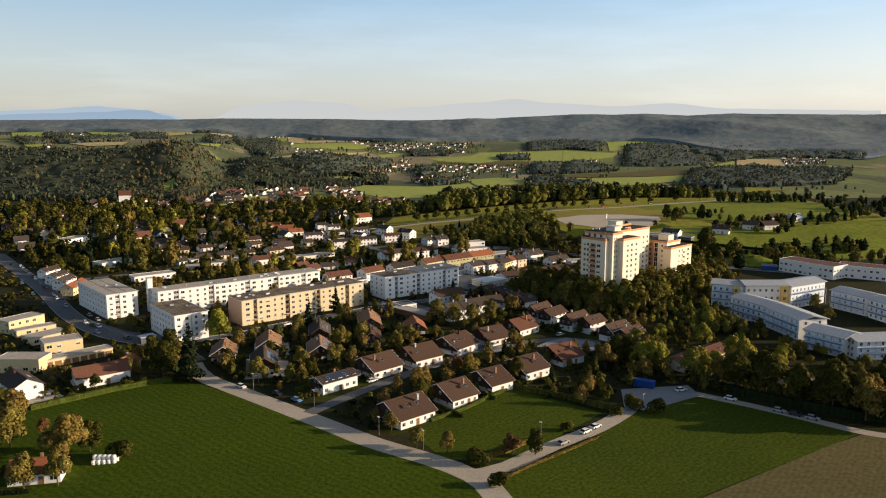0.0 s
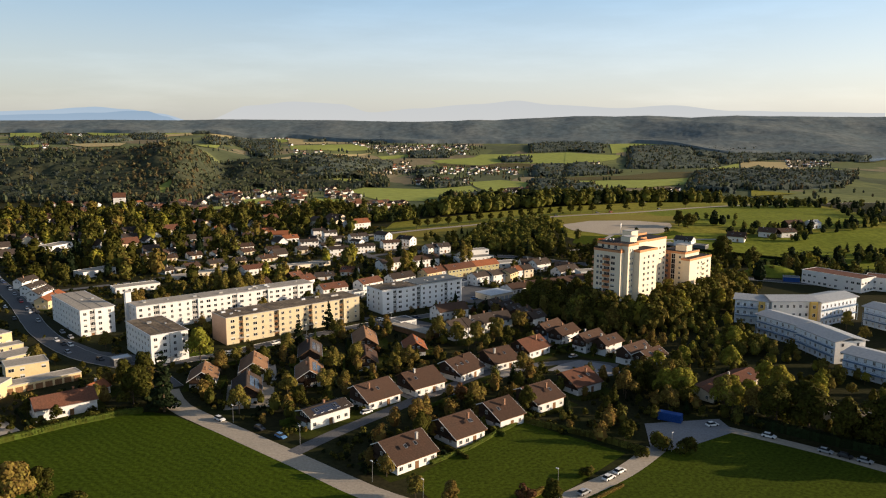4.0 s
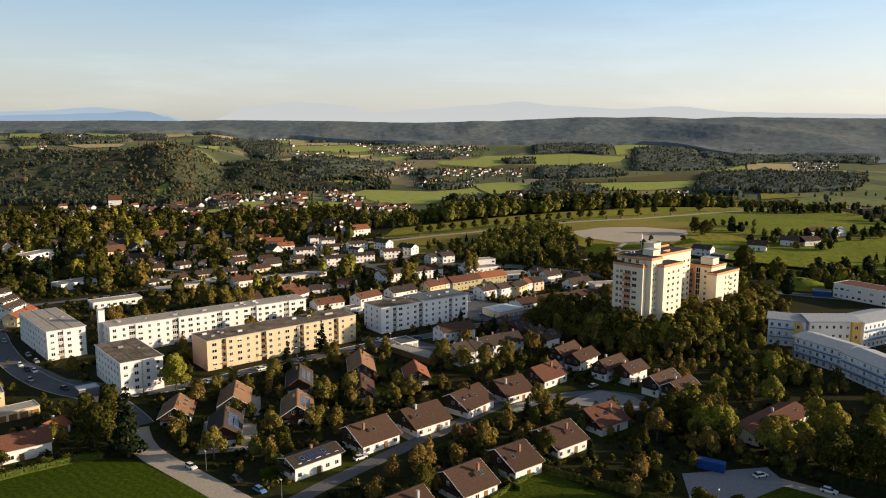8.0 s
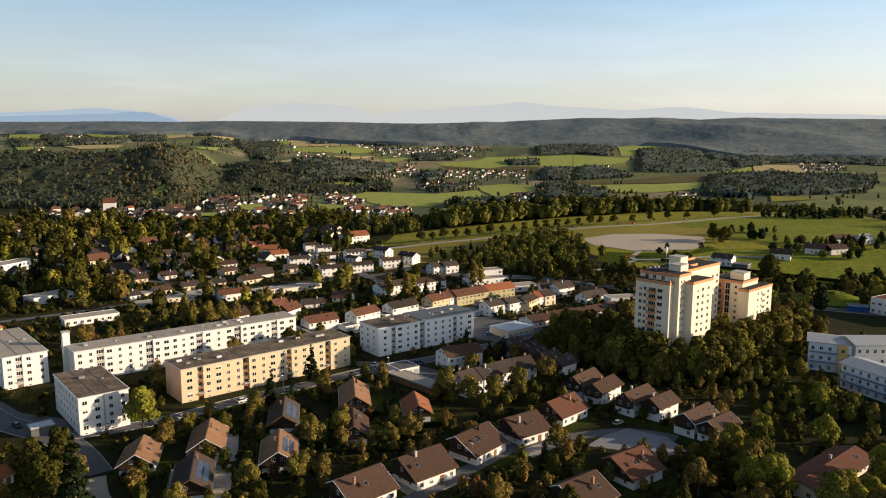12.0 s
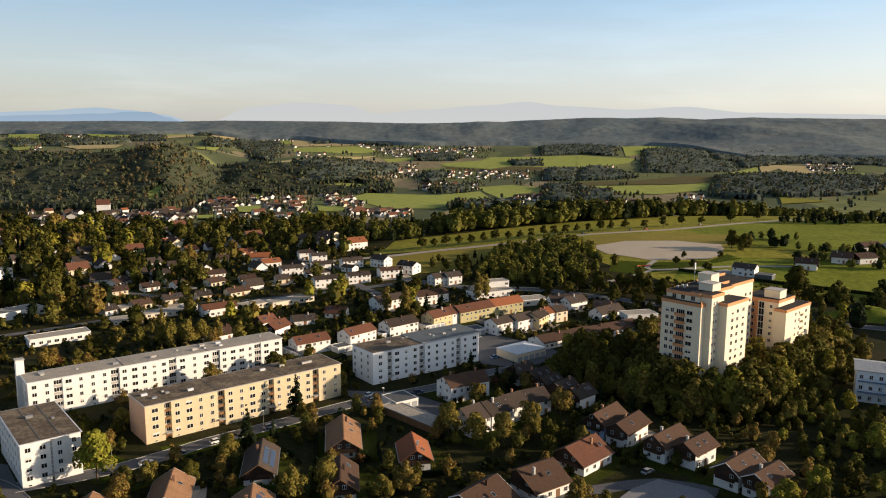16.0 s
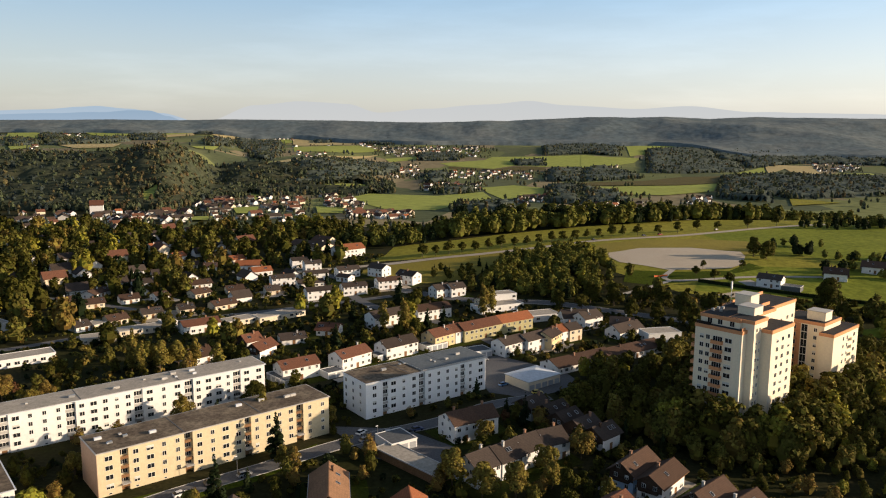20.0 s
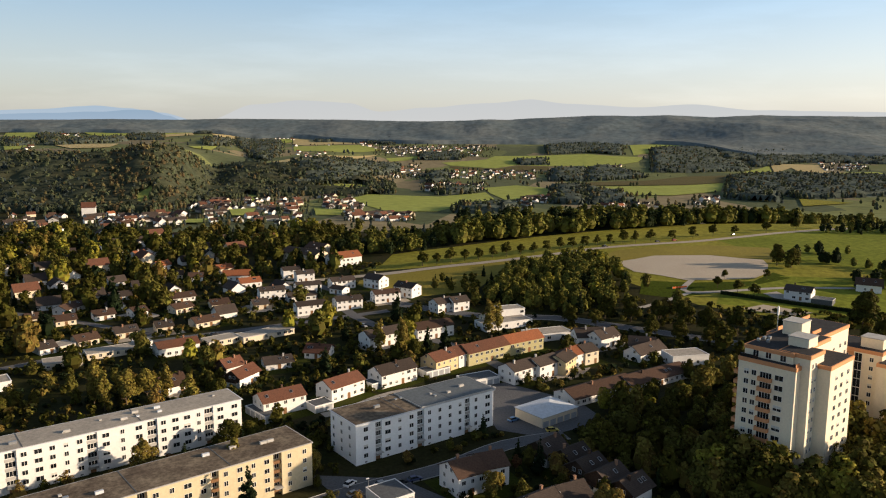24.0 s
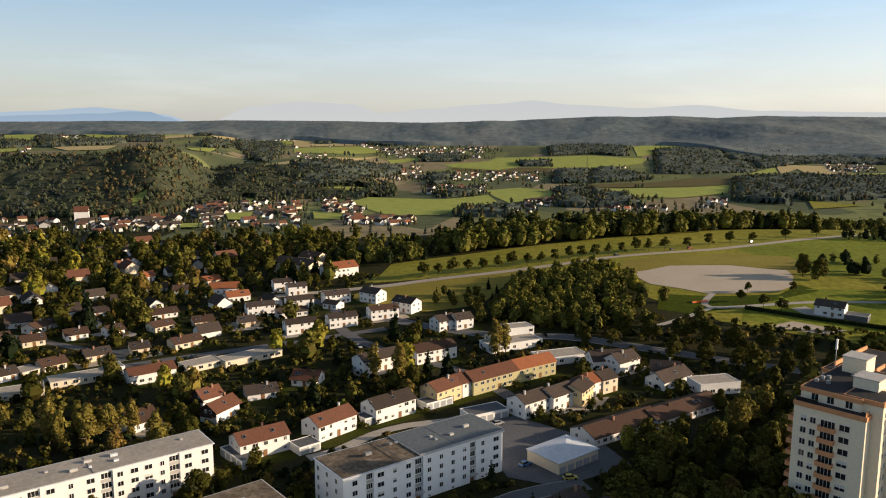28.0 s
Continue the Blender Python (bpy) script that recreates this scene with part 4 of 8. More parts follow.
def hedge(points, w=1.2, h=1.7, mat="leaf_hedge", label="clipped green hedge along a garden"):
    rng = np.random.default_rng(int(abs(points[0][0]) * 7))
    x, y = points[0]
    blobs, core = [], []
    for (x0, y0), (x1, y1) in zip(points, points[1:]):
        n = max(2, int(math.hypot(x1 - x0, y1 - y0) / 0.9))
        d = Vector((-(y1 - y0), x1 - x0)).normalized() * w * 0.34
        for k in range(n):
            a, b = [(x0 + (x1 - x0) * t, y0 + (y1 - y0) * t) for t in (k / n, (k + 1) / n)]
            z, top = land(*a), h * rng.uniform(0.76, 0.88)
            blobs.append(((a[0] + b[0]) / 2, (a[1] + b[1]) / 2, z + h * 0.48, w * 0.52, w * 0.52, h * rng.uniform(0.50, 0.56)))
            p = [(q[0] + d.x * e, q[1] + d.y * e) for q in (a, b) for e in (1, -1)]
            core += [[(*p[0], z + top), (*p[1], z + top), (*p[3], z + top), (*p[2], z + top)], [(*p[1], z), (*p[3], z), (*p[3], z + top), (*p[1], z + top)], [(*p[2], z), (*p[0], z), (*p[0], z + top), (*p[2], z + top)]]
    ob = new("hedge", card_mesh("hedge", np.concatenate([cards(rng, len(blobs) * 40, blobs, 0.30), np.array(core)]), mat))
    return tagged(ob, label, "hedge")


# ---------------- large buildings ----------------
AX = 39.0


def block(corner, turn, L, W, h, wall, roof, strips, label, gable=2, floors=4, base=1.1, left_wall=None, part_felt=0.0):
    """A slab block of flats. corner: foot of its near left corner; strips: (place, width) of the recessed stair bays, as parts of the length."""
    rnd = random.Random(int(L * 10))
    ob = thing("apartment_block", *corner, turn, label=label, category="apartment building")
    e1, e2 = Vector((math.cos(radians(turn)), math.sin(radians(turn)))), Vector((-math.sin(radians(turn)), math.cos(radians(turn))))
    for t in range(0, int(L) + 1, 8):
        for w in range(0, int(W) + 1, 8):
            FOOTPRINTS.append((corner[0] + e1.x * t + e2.x * w, corner[1] + e1.y * t + e2.y * w, 6))
    deep = 1.5 if wall == "tan" else 0.7
    box("body", (0.01, L - 0.01, deep, W, -0.4, h - 0.1), wall, ob)
    fh = (h - base - 0.7) / floors
    edges, x0 = [], 0.0
    for c, w in strips:
        edges.append((x0, c * L - w / 2))
        x0 = c * L + w / 2
    edges.append((x0, L))
    for k, (a, b) in enumerate(edges):
        step = 0.35 if k % 2 else 0.0
        box("facade_panel", (a, b, step, deep + 0.05, -0.4, h - 0.1), wall, ob)
        n = max(1, int((b - a - 0.8) / 3.3))
        for i in range(n):
            xx = a + (i + 0.5) * (b - a) / n
            wide = rnd.choice((1.15, 1.15, 1.5, 2.0))
            for f in range(floors):
                window(ob, xx, step, base + f * fh + 0.75, 0, wide, 1.35, rnd.choice((0, 0, 0, 0, 0, 0, 0, 0, 0.5, 1.0)))
            if i % 2 == 0:
                window(ob, xx, step, 0.25, 0, 0.9, 0.5, bars=0, name="cellar_window")
    for c, w in strips:
        for f in range(floors):
            window(ob, c * L, deep, base + f * fh + 0.95, 0, w * 0.84, 1.55, bars=2, name="loggia_window")
            box("balcony_front", (c * L - w / 2 + 0.03, c * L + w / 2 - 0.03, 0.35, 0.45, base + f * fh + 0.02, base + f * fh + 0.9), "concrete" if wall in ("white", "bright") else "timber", ob)
        door(ob, c * L, deep, 0.0, 0, 1.3, 2.1)
        box("canopy", (c * L - 1.2, c * L + 1.2, -1.0, deep, 2.3, 2.45), "concrete", ob)
    for i in range(gable):
        for s, t in ((0, -90), (1, 90)):
            for f in range(floors):
                window(ob, s * (L - 0.01) + (0.01 if not s else 0), deep + (i + 0.6) * (W - deep) / gable, base + f * fh + 0.75, t, 1.1, 1.35, rnd.choice((0, 0, 0, 0, 0, 0.5)))
    n = int(L / 3.4)
    for i in range(n):
        for f in range(floors):
            window(ob, (i + 0.5) * L / n, W, base + f * fh + 0.7, 180, 1.5, 1.4)
    if left_wall:
        box("end_wall", (-0.12, 0.008, 0, W, -0.4, h - 0.1), left_wall, ob)
    box("roof_slab", (-0.35, L + 0.35, -0.35, W + 0.35, h - 0.1, h + 0.12), "concrete" if wall not in ("white", "bright") else "r_light", ob)
    box("roof_covering", (0.0, L, 0.0, W, h + 0.12, h + 0.17), roof, ob)
    if part_felt:
        box("roof_felt", (0.15, L * part_felt, 0.15, W - 0.15, h + 0.165, h + 0.21), "felt", ob)
        box("roof_step", (L * part_felt, L + 0.3, -0.3, W + 0.3, h + 0.12, h + 0.55), "concrete", ob)
        box("roof_sheet", (L * part_felt + 0.3, L, 0.05, W - 0.05, h + 0.55, h + 0.6), "sheet_blue", ob)
        h += 0.43
    for i in range(int(L / 7)):
        xx, yy, s = rnd.uniform(2, L - 2), W * rnd.choice((0.35, 0.5, 0.65)), rnd.choice((0.5, 0.8, 1.2))
        box("roof_vent", (xx - s, xx + s * 0.6, yy - 0.4, yy + 0.4, h + 0.15, h + 0.3 + s * 0.5), rnd.choice(("concrete", "metal", "r_light")), ob)
    for k in (1 / 3, 2 / 3):
        box("roof_joint", (k * L - 0.15, k * L + 0.15, 0.1, W - 0.1, h + 0.165, h + 0.22), "felt_dark", ob)
    return ob


def tower():
    """High-rise of stepped wings with orange bands under its roofs."""
    ob = thing("apartment_tower", 92.8, 397.0, 42.5, label="cream high-rise of stepped wings with orange roof bands and balconies", category="apartment building")
    rnd = random.Random(3)

    def wing(a0, a1, b0, b1, h, mat="tower_wall", z0=-0.4, band=1.1):
        w = box("wing", (a0, a1, b0, b1, z0, h - band), mat, ob)
        box("roof_band", (a0 - 0.18, a1 + 0.18, b0 - 0.18, b1 + 0.18, h - band, h), "orange", w)
        box("roof_covering", (a0 + 0.2, a1 - 0.2, b0 + 0.2, b1 - 0.2, h, h + 0.06), "felt_black", w)
        return w

    def column(a, b, turn, zs, w=1.2, hh=1.4, blind=True):
        for z in zs:
            window(ob, a, b, z, turn, w, hh, rnd.choice((0, 0, 0, 0, 0, 0.5)) if blind else 0)

    fl = [0.9 + 2.83 * k for k in range(12)]
    low = [0.9 + 2.83 * k for k in range(9)]
    wing(0, 8.2, 0, 15.7, 36.6)
    wing(8.1, 24, -5.7, 6, 36.6)
    wing(3.1, 12, -2.3, 6, 39.8)
    wing(2.2, 27, 1.9, 15.2, 39.7)
    wing(24.1, 52, 5.8, 19, 38.4)
    wing(57, 72, -3, 12.5, 30.0)
    wing(54.3, 77.5, -7.4, -2.5, 27.2)
    wing(71.9, 77.4, -2.6, 9, 27.2)
    box("stair_panel", (56.85, 57.02, 5.3, 12.0, -0.3, 28.8), "orange", ob)
    for b in (11.2, 13.3):
        column(0, b, -90, fl, 1.35, 1.5)
    column(0, 4.3, -90, fl, 2.3, 1.5)
    for k in range(12):
        z = 2.83 * k + 0.05
        bal = join(box_data(-1.3, 0.02, 6.1, 9.7, z, z + 0.18), box_data(-1.3, -1.18, 6.1, 9.7, z + 0.18, z + 1.15), box_data(-1.18, 0.02, 9.6, 9.7, z + 0.18, z + 1.15), box_data(-1.18, 0.02, 6.1, 6.2, z + 0.18, z + 1.15))
        part("balcony", mesh_of("balcony", *bal, "orange"), ob, label="salmon-orange balcony")
        window(ob, 0, 7.9, z + 0.3, -90, 3.2, 2.1, bars=3, name="balcony_window")
        side = join(box_data(0.4, 4.6, 15.7, 17.1, z, z + 0.18), box_data(0.4, 4.6, 17.0, 17.1, z + 0.18, z + 1.15), box_data(0.4, 0.5, 15.7, 17.0, z + 0.18, z + 1.15))
        part("balcony", mesh_of("balcony", *side, "orange"), ob, label="salmon-orange balcony")
    for a in (4.9, 6.8):
        column(a, -2.3, 0, fl + [36.0], 0.95, 1.3)
    for a in (12.4, 16.2, 20.6):
        column(a, -5.7, 0, fl, 1.6)
    for a in (27, 31, 36, 41, 46, 50):
        column(a, 5.8, 0, fl, 1.5)
    column(57, 0.0, -90, low + [26.4], 1.2)
    for k in range(10):
        window(ob, 57, 3.9, 0.4 + 2.83 * k, -90, 2.2, 2.7, bars=1, name="stair_window")
        z = 2.83 * k + 0.1
        bal = join(box_data(55.6, 56.86, 6.2, 10.8, z, z + 0.18), box_data(55.6, 55.72, 6.2, 10.8, z + 0.18, z + 1.15))
        part("balcony", mesh_of("balcony", *bal, "orange"), ob, label="salmon-orange balcony")
        window(ob, 56.85, 7.6, z + 0.3, -90, 1.5, 2.1, name="balcony_window")
    for a in (63.5, 67, 73.6):
        column(a, -7.4, 0, low, 1.2 if a < 70 else 1.8)
    for k in range(9):
        z = 2.83 * k + 0.2
        bal = join(box_data(68.6, 72.4, -8.4, -7.38, z, z + 0.16), box_data(68.6, 72.4, -8.4, -8.3, z + 0.16, z + 1.05))
        part("balcony", mesh_of("balcony", *bal, "tower_wall"), ob)
    box("terrace_wall", (0.1, 2.2, 0.1, 0.3, 36.6, 37.5), "orange", ob)
    box("terrace_glass", (0.15, 0.25, 10.5, 15.5, 36.6, 37.6), "glass", ob)
    for b in (4.5, 8.5, 12):
        window(ob, 2.2, b, 36.9, -90, 1.6, 1.7)
    # roof structures, parapets and terrace
    for b, z in (((20.5, 26.5, 7.5, 13), 43.6), ((9.5, 15.5, 1.0, 6.5), 42.3)):
        box("plant_room", (*b, 39.6, z), "tower_wall", ob)
        box("plant_room_roof", (b[0] - 0.2, b[1] + 0.2, b[2] - 0.2, b[3] + 0.2, z, z + 0.25), "concrete", ob)
    box("plant_room", (60, 66, -2, 4.5, 29.9, 33.2), "tower_wall", ob)
    box("plant_room_roof", (59.8, 66.2, -2.2, 4.7, 33.2, 33.45), "concrete", ob)
    for b in ((30, 36, 8, 8.3), (28, 51, 17.4, 17.7)):
        box("parapet", (*b, 38.4, 39.5), "orange", ob)
    part("antenna", mesh_of("antenna", *join(tube_data([(22, 15.2, 39.7), (22, 15.2, 47.5)], [0.09, 0.06]), box_data(21.7, 22.3, 15.0, 15.4, 44.6, 47.2)), "frame"), ob)
    for k in range(6):
        a, b = rnd.uniform(5, 25), rnd.uniform(7, 15)
        box("roof_vent", (a, a + 0.8, b, b + 0.8, 39.7, 40.5), "metal", ob)
    for a in range(-2, 80, 8):
        for b in range(-4, 20, 8):
            c, s = math.cos(radians(42.5)), math.sin(radians(42.5))
            FOOTPRINTS.append((92.8 + a * c - b * s, 397 + a * s + b * c, 6))
    return ob


def residence(x0, y0, x1, y1, depth, h, floors=3, balcony=True, roof="r_grey", ochre=(), red=False, label="white three-storey residence with low grey roof and blue balconies"):
    """A wing of flats whose front foot runs from x0, y0 to x1, y1 (front on the right hand of that way)."""
    L, turn = math.hypot(x1 - x0, y1 - y0), math.degrees(math.atan2(y1 - y0, x1 - x0))
    ob = thing("residence_wing", x0, y0, turn, label=label, category="apartment building")
    c, s = math.cos(radians(turn)), math.sin(radians(turn))
    for t in range(0, int(L) + 1, 6):
        for w in (2, depth - 3):
            FOOTPRINTS.append((x0 + c * t - s * w, y0 + s * t + c * w, 6))
    rnd = random.Random(int(x0 * 3 + y0))
    box("wall", (0, L, 0, depth, -0.5, h), "white", ob)
    zr = h + depth * 0.11
    for q in ((-1.0, h - 0.11), (depth + 1.0, h - 0.11)):
        part("roof_slope", mesh_of("roof_slope", *slope_data(-0.9, L + 0.9, q[0], q[1] + 0.22, depth / 2, zr + 0.22, 0.3), roof), ob)
    if balcony:
        box("front_panel", (0.02, L - 0.02, -0.03, 0.01, -0.4, h - 0.2), "pale_blue", ob)
    fh = h / floors
    for f in range(floors):
        n = max(2, int(L / 3.1))
        for k in range(n):
            window(ob, (k + 0.5) * L / n, 0, f * fh + 0.8, 0, 1.2, 1.5, rnd.choice((0, 0, 0, 0, 0, 0.5)))
            window(ob, (k + 0.5) * L / n, depth, f * fh + 0.8, 180, 1.2, 1.5)
        for k in range(2):
            for sx, t in ((0, -90), (L, 90)):
                window(ob, sx, (k + 0.5) * depth / 2, f * fh + 0.8, t, 1.2, 1.5)
        if balcony and f:
            z = f * fh
            bal = join(box_data(0.5, L - 0.5, -1.5, 0.02, z - 0.1, z + 0.08))
            bo = part("balcony", mesh_of("balcony", *bal, "gallery"), ob)
            rail = [box_data(0.5, L - 0.5, -1.5, -1.44, z + 1.0, z + 1.07), box_data(0.5, L - 0.5, -1.5, -1.44, z + 0.18, z + 0.24)]
            rail += [box_data(0.5 + i * 0.5, 0.53 + i * 0.5, -1.49, -1.45, z + 0.24, z + 1.0) for i in range(int((L - 1) / 0.5))]
            part("railing", mesh_of("railing", *join(*rail), "gallery"), bo, label="blue metal railing")
            for k in range(max(2, int(L / 5))):
                xx = 0.6 + k * (L - 1.2) / max(1, int(L / 5) - 1)
                box("post", (xx - 0.06, xx + 0.06, -1.48, -1.36, z - fh, z - 0.1), "blue", bo)
    for a, w in ochre:
        box("stair_tower", (a, a + w, -1.6, 2.0, -0.4, h - 0.15), "ochre", ob)
        for f in range(floors):
            window(ob, a + w / 2, -1.6, f * fh + 0.7, 0, w * 0.4, 1.7)
    return ob


# ---------------- cars and street things ----------------
def car(x, y, turn, paint=0, van=False):
    key = ("car", paint, van)
    said = ("white", "black", "silver-grey", "dark blue", "red", "mid-blue", "yellow")[paint]
    ob = thing("van" if van else "car", x, y, turn, z=land(x, y) + 0.08, label=f"{said} parked {'van' if van else 'car'} on the asphalt", category="van" if van else "car", group="parked cars")
    if key not in CACHE:
        if van:
            prof, roof_prof, w = [(-2.6, 0.35), (2.5, 0.35), (2.6, 0.9), (2.2, 1.15), (-2.6, 1.2)], [(-2.6, 1.2), (2.15, 1.15), (1.3, 2.2), (-2.55, 2.3)], 0.95
        else:
            prof, roof_prof, w = [(-2.1, 0.3), (2.1, 0.3), (2.15, 0.65), (1.1, 0.9), (-1.9, 0.95), (-2.15, 0.7)], [(-1.95, 0.93), (1.05, 0.9), (0.35, 1.42), (-1.45, 1.45)], 0.88

        def extrude(p, w0, w1):
            n = len(p)
            zc = [q[1] for q in p]
            lo, hi = min(zc), max(zc)
            ww = [w0 + (w1 - w0) * (q[1] - lo) / (hi - lo) for q in p]
            v = [(q[0], -ww[i], q[1]) for i, q in enumerate(p)] + [(q[0], ww[i], q[1]) for i, q in enumerate(p)]
            return v, [tuple(range(n)), tuple(range(2 * n - 1, n - 1, -1))] + [(i, n + i, n + (i + 1) % n, (i + 1) % n) for i in range(n)]

        CACHE[key] = [mesh_of("body", *extrude(prof, w, w - 0.06), "paint%d" % paint), mesh_of("cabin", *extrude(roof_prof, w - 0.06, w - 0.24), "paint%d" % paint if van else "glass"),
                      mesh_of("roof", *box_data(roof_prof[3][0] + 0.05, roof_prof[2][0], -(w - 0.26), w - 0.26, roof_prof[2][1] - 0.02, roof_prof[2][1] + 0.05, 0.03), "paint%d" % paint),
                      mesh_of("wheel", *tube_data([(0, -0.1, 0), (0, 0.1, 0)], [0.32, 0.32], 12), "rubber")]
    b, c, r, wheel = CACHE[key]
    part("body", b, ob)
    part("cabin", c, ob)
    part("roof", r, ob)
    for sx in (-1.3, 1.35):
        for sy in (-0.82, 0.82):
            part("wheel", wheel, ob, pose(sx, sy, 0.32))
    return ob


def street_lamp(x, y, turn=0, h=6.0):
    ob = thing("street_lamp", x, y, turn, label="slim grey street lamp with a pale flat head", category="street lamp", group="street lamps")
    if "lamp" not in CACHE:
        CACHE["lamp"] = mesh_of("pole", *tube_data([(0, 0, -0.2), (0, 0, 3), (0, 0, 6.0)], [0.09, 0.07, 0.05], 8), "metal")
        CACHE["lamp2"] = mesh_of("lamp_head", *box_data(-0.15, 0.75, -0.16, 0.16, 5.92, 6.1, 0.05), "frame")
    part("pole", CACHE["lamp"], ob)
    part("lamp_head", CACHE["lamp2"], ob)


def far_kind(name, L, W, eave, ridge, wall, roof):
    hl, hw = L / 2, W / 2
    v = [(-hl, -hw, -1), (hl, -hw, -1), (hl, hw, -1), (-hl, hw, -1), (-hl, -hw, eave), (hl, -hw, eave), (hl, hw, eave), (-hl, hw, eave), (-hl, 0, ridge), (hl, 0, ridge)]
    f = [(0, 1, 5, 4), (2, 3, 7, 6), (3, 0, 4, 8, 7), (1, 2, 6, 9, 5), (3, 2, 1, 0)]
    r = join(slope_data(-hl - 0.6, hl + 0.6, -hw - 0.7, eave - 0.3, 0, ridge + 0.2, 0.3), slope_data(-hl - 0.6, hl + 0.6, hw + 0.7, eave - 0.3, 0, ridge + 0.2, 0.3))
    return mesh_of("wall", v, f, wall), mesh_of("roof", *r, ROOF[roof])


FAR = []


def far_house(x, y, turn, kind, big=1.0):
    if not FAR:
        FAR.extend([far_kind("a", 12, 9, 5, 8.5, "white", "brown"), far_kind("b", 11, 9, 3.2, 6.5, "white", "dark"), far_kind("c", 14, 10, 5.2, 9, "cream", "red"),
                    far_kind("d", 12, 9, 5, 8, "white", "orange"), far_kind("e", 22, 12, 5, 9.5, "white", "red"), far_kind("f", 30, 14, 4.5, 8, "concrete", "dark")])
    wall, roof = FAR[kind]
    said = ("white house with brown roof", "white bungalow with dark roof", "cream house with red-brown roof", "white house with orange roof", "large white farmhouse with red roof", "long grey farm hall with dark roof")[kind]
    ob = thing("house", x, y, turn, label=said + " among garden trees", category="house")
    ob.scale = (big, big, big)
    part("wall", wall, ob)
    part("roof", roof, ob)
    FOOTPRINTS.append((x, y, 7 * big))
    return ob


def far_rows(name, label, rows):
    """Houses too far and many to tell apart, as one mesh: rows of x, y, turn, kind, size."""
    v, f, slot, mats = [], [], [], []
    for x, y, turn, kind, big in rows:
        m = pose(x, y, land(x, y), 0, 0, turn)
        for me in FAR[kind]:
            mat = me.materials[0]
            if mat not in mats:
                mats.append(mat)
            n = len(v)
            v += [tuple(m @ (q.co * big)) for q in me.vertices]
            f += [tuple(i + n for i in p.vertices) for p in me.polygons]
            slot += [mats.index(mat)] * len(me.polygons)
    me = bpy.data.meshes.new(name)
    me.from_pydata(v, [], f)
    for mat in mats:
        me.materials.append(mat)
    me.polygons.foreach_set("material_index", slot)
    return tagged(new(name, me), label, "houses", kind="stuff")


# ---------------- the ground and its pieces ----------------
ground_sheet()
outline("meadow", [(-138, 247), (-127, 255.6), (-116, 265.6), (-104, 274.2), (-96, 278), (-86, 274), (-66, 258), (-40, 235), (-20, 217), (-2, 204), (9, 195), (16, 182), (21, 150), (33, -220), (-320, -220), (-320, 150), (-150, 200)], "meadow", 0.05, "mown green meadow with cutting stripes")
outline("meadow", [(17, 184), (14, 194), (26, 202), (40, 215), (57, 230), (69, 243), (80, 250), (93, 260), (106, 251), (121, 238), (135, 224), (121, 215), (70, 183), (48, 150), (48, -220), (33, -220), (21, 150)], "lawn", 0.05, "green meadow beside the lane with long shadows")
outline("stubble", [(70.5, 182.5), (121.5, 215.5), (135, 223), (150, 214), (190, 190), (330, 190), (330, -220), (48.5, -220), (48.5, 150)], "stubble", 0.06, "pale brown stubble field and painted strip of shade")
outline("lawn", [(-6, 226), (29, 269), (58, 243), (38, 221), (22, 206), (4, 207)], "lawn", 0.05, "fenced green lawn behind the houses")
road("road", [(-97, 300), (-87, 282), (-65, 262), (-37, 237), (-17, 219), (0, 207), (12, 196), (18, 182), (22, 150), (30, 20), (34, -220)], 7.5, "old_road", "dusty grey lane along the meadow")
road("road", [(-41, 244), (-31, 258), (-13, 280), (4, 300), (27, 324), (45, 330), (62, 334), (76, 328)], 5.2, "asphalt", "narrow asphalt street between the houses", 0.09)
road("road", [(12, 197), (22, 202), (37, 216), (54, 230), (68, 246)], 6.0, "old_road", "dusty grey lane beside the meadow", 0.1)
outline("parking_lot", [(70, 266), (96, 270), (97, 259), (76, 246), (66, 244)], "pale_asphalt", 0.12, "pale grey asphalt parking lot", "parking")
road("road", [(93, 263), (106, 253), (121, 240), (133, 228), (146, 220), (190, 200)], 4.6, "old_road", "grey lane below the trees", 0.08)
road("road", [(-330, 575), (-293, 527), (-233, 450), (-185, 382), (-150, 345), (-118, 326), (-97, 302)], 9.5, "asphalt", "asphalt street with parked cars", 0.08, kerb=True)
road("road", [(-116, 330), (-92, 343), (-72, 362), (-52, 378), (-36, 392), (-22, 402), (0, 415), (20, 432), (40, 440)], 6.5, "asphalt", "asphalt street in front of the blocks", 0.09, kerb=True)
outline("lawn", [(-86.4, 357.2), (-71.0, 366.8), (-57.9, 375.6), (-39.2, 395.6), (-35.8, 388.4), (-52.6, 368.9), (-68.4, 357.3), (-79.9, 348.4)], "lawn", 0.06, "strip of mown lawn in front of the tan block")
outline("lawn", [(-104.5, 344.9), (-99.9, 352.7), (-88.7, 345.0), (-88.1, 333.9), (-95.7, 332.4)], "lawn", 0.06, "mown lawn beside the white block")
outline("courtyard", [(-38, 410), (-12, 408), (6, 392), (0, 378), (-20, 385)], "asphalt", 0.12, "asphalt courtyard with parked cars", "parking")
outline("courtyard", [(18, 444), (32, 438), (56, 452), (50, 470), (24, 492), (6, 480), (14, 462)], "asphalt", 0.11, "shaded asphalt yard beside the garages", "parking")
outline("pasture", [(-60, 700), (-30, 745), (60, 815), (200, 885), (320, 935), (430, 950), (430, 560), (300, 540), (200, 575), (140, 610), (112, 650), (110, 705), (40, 722)], "field", 0.04, "open rough pasture between road and town")
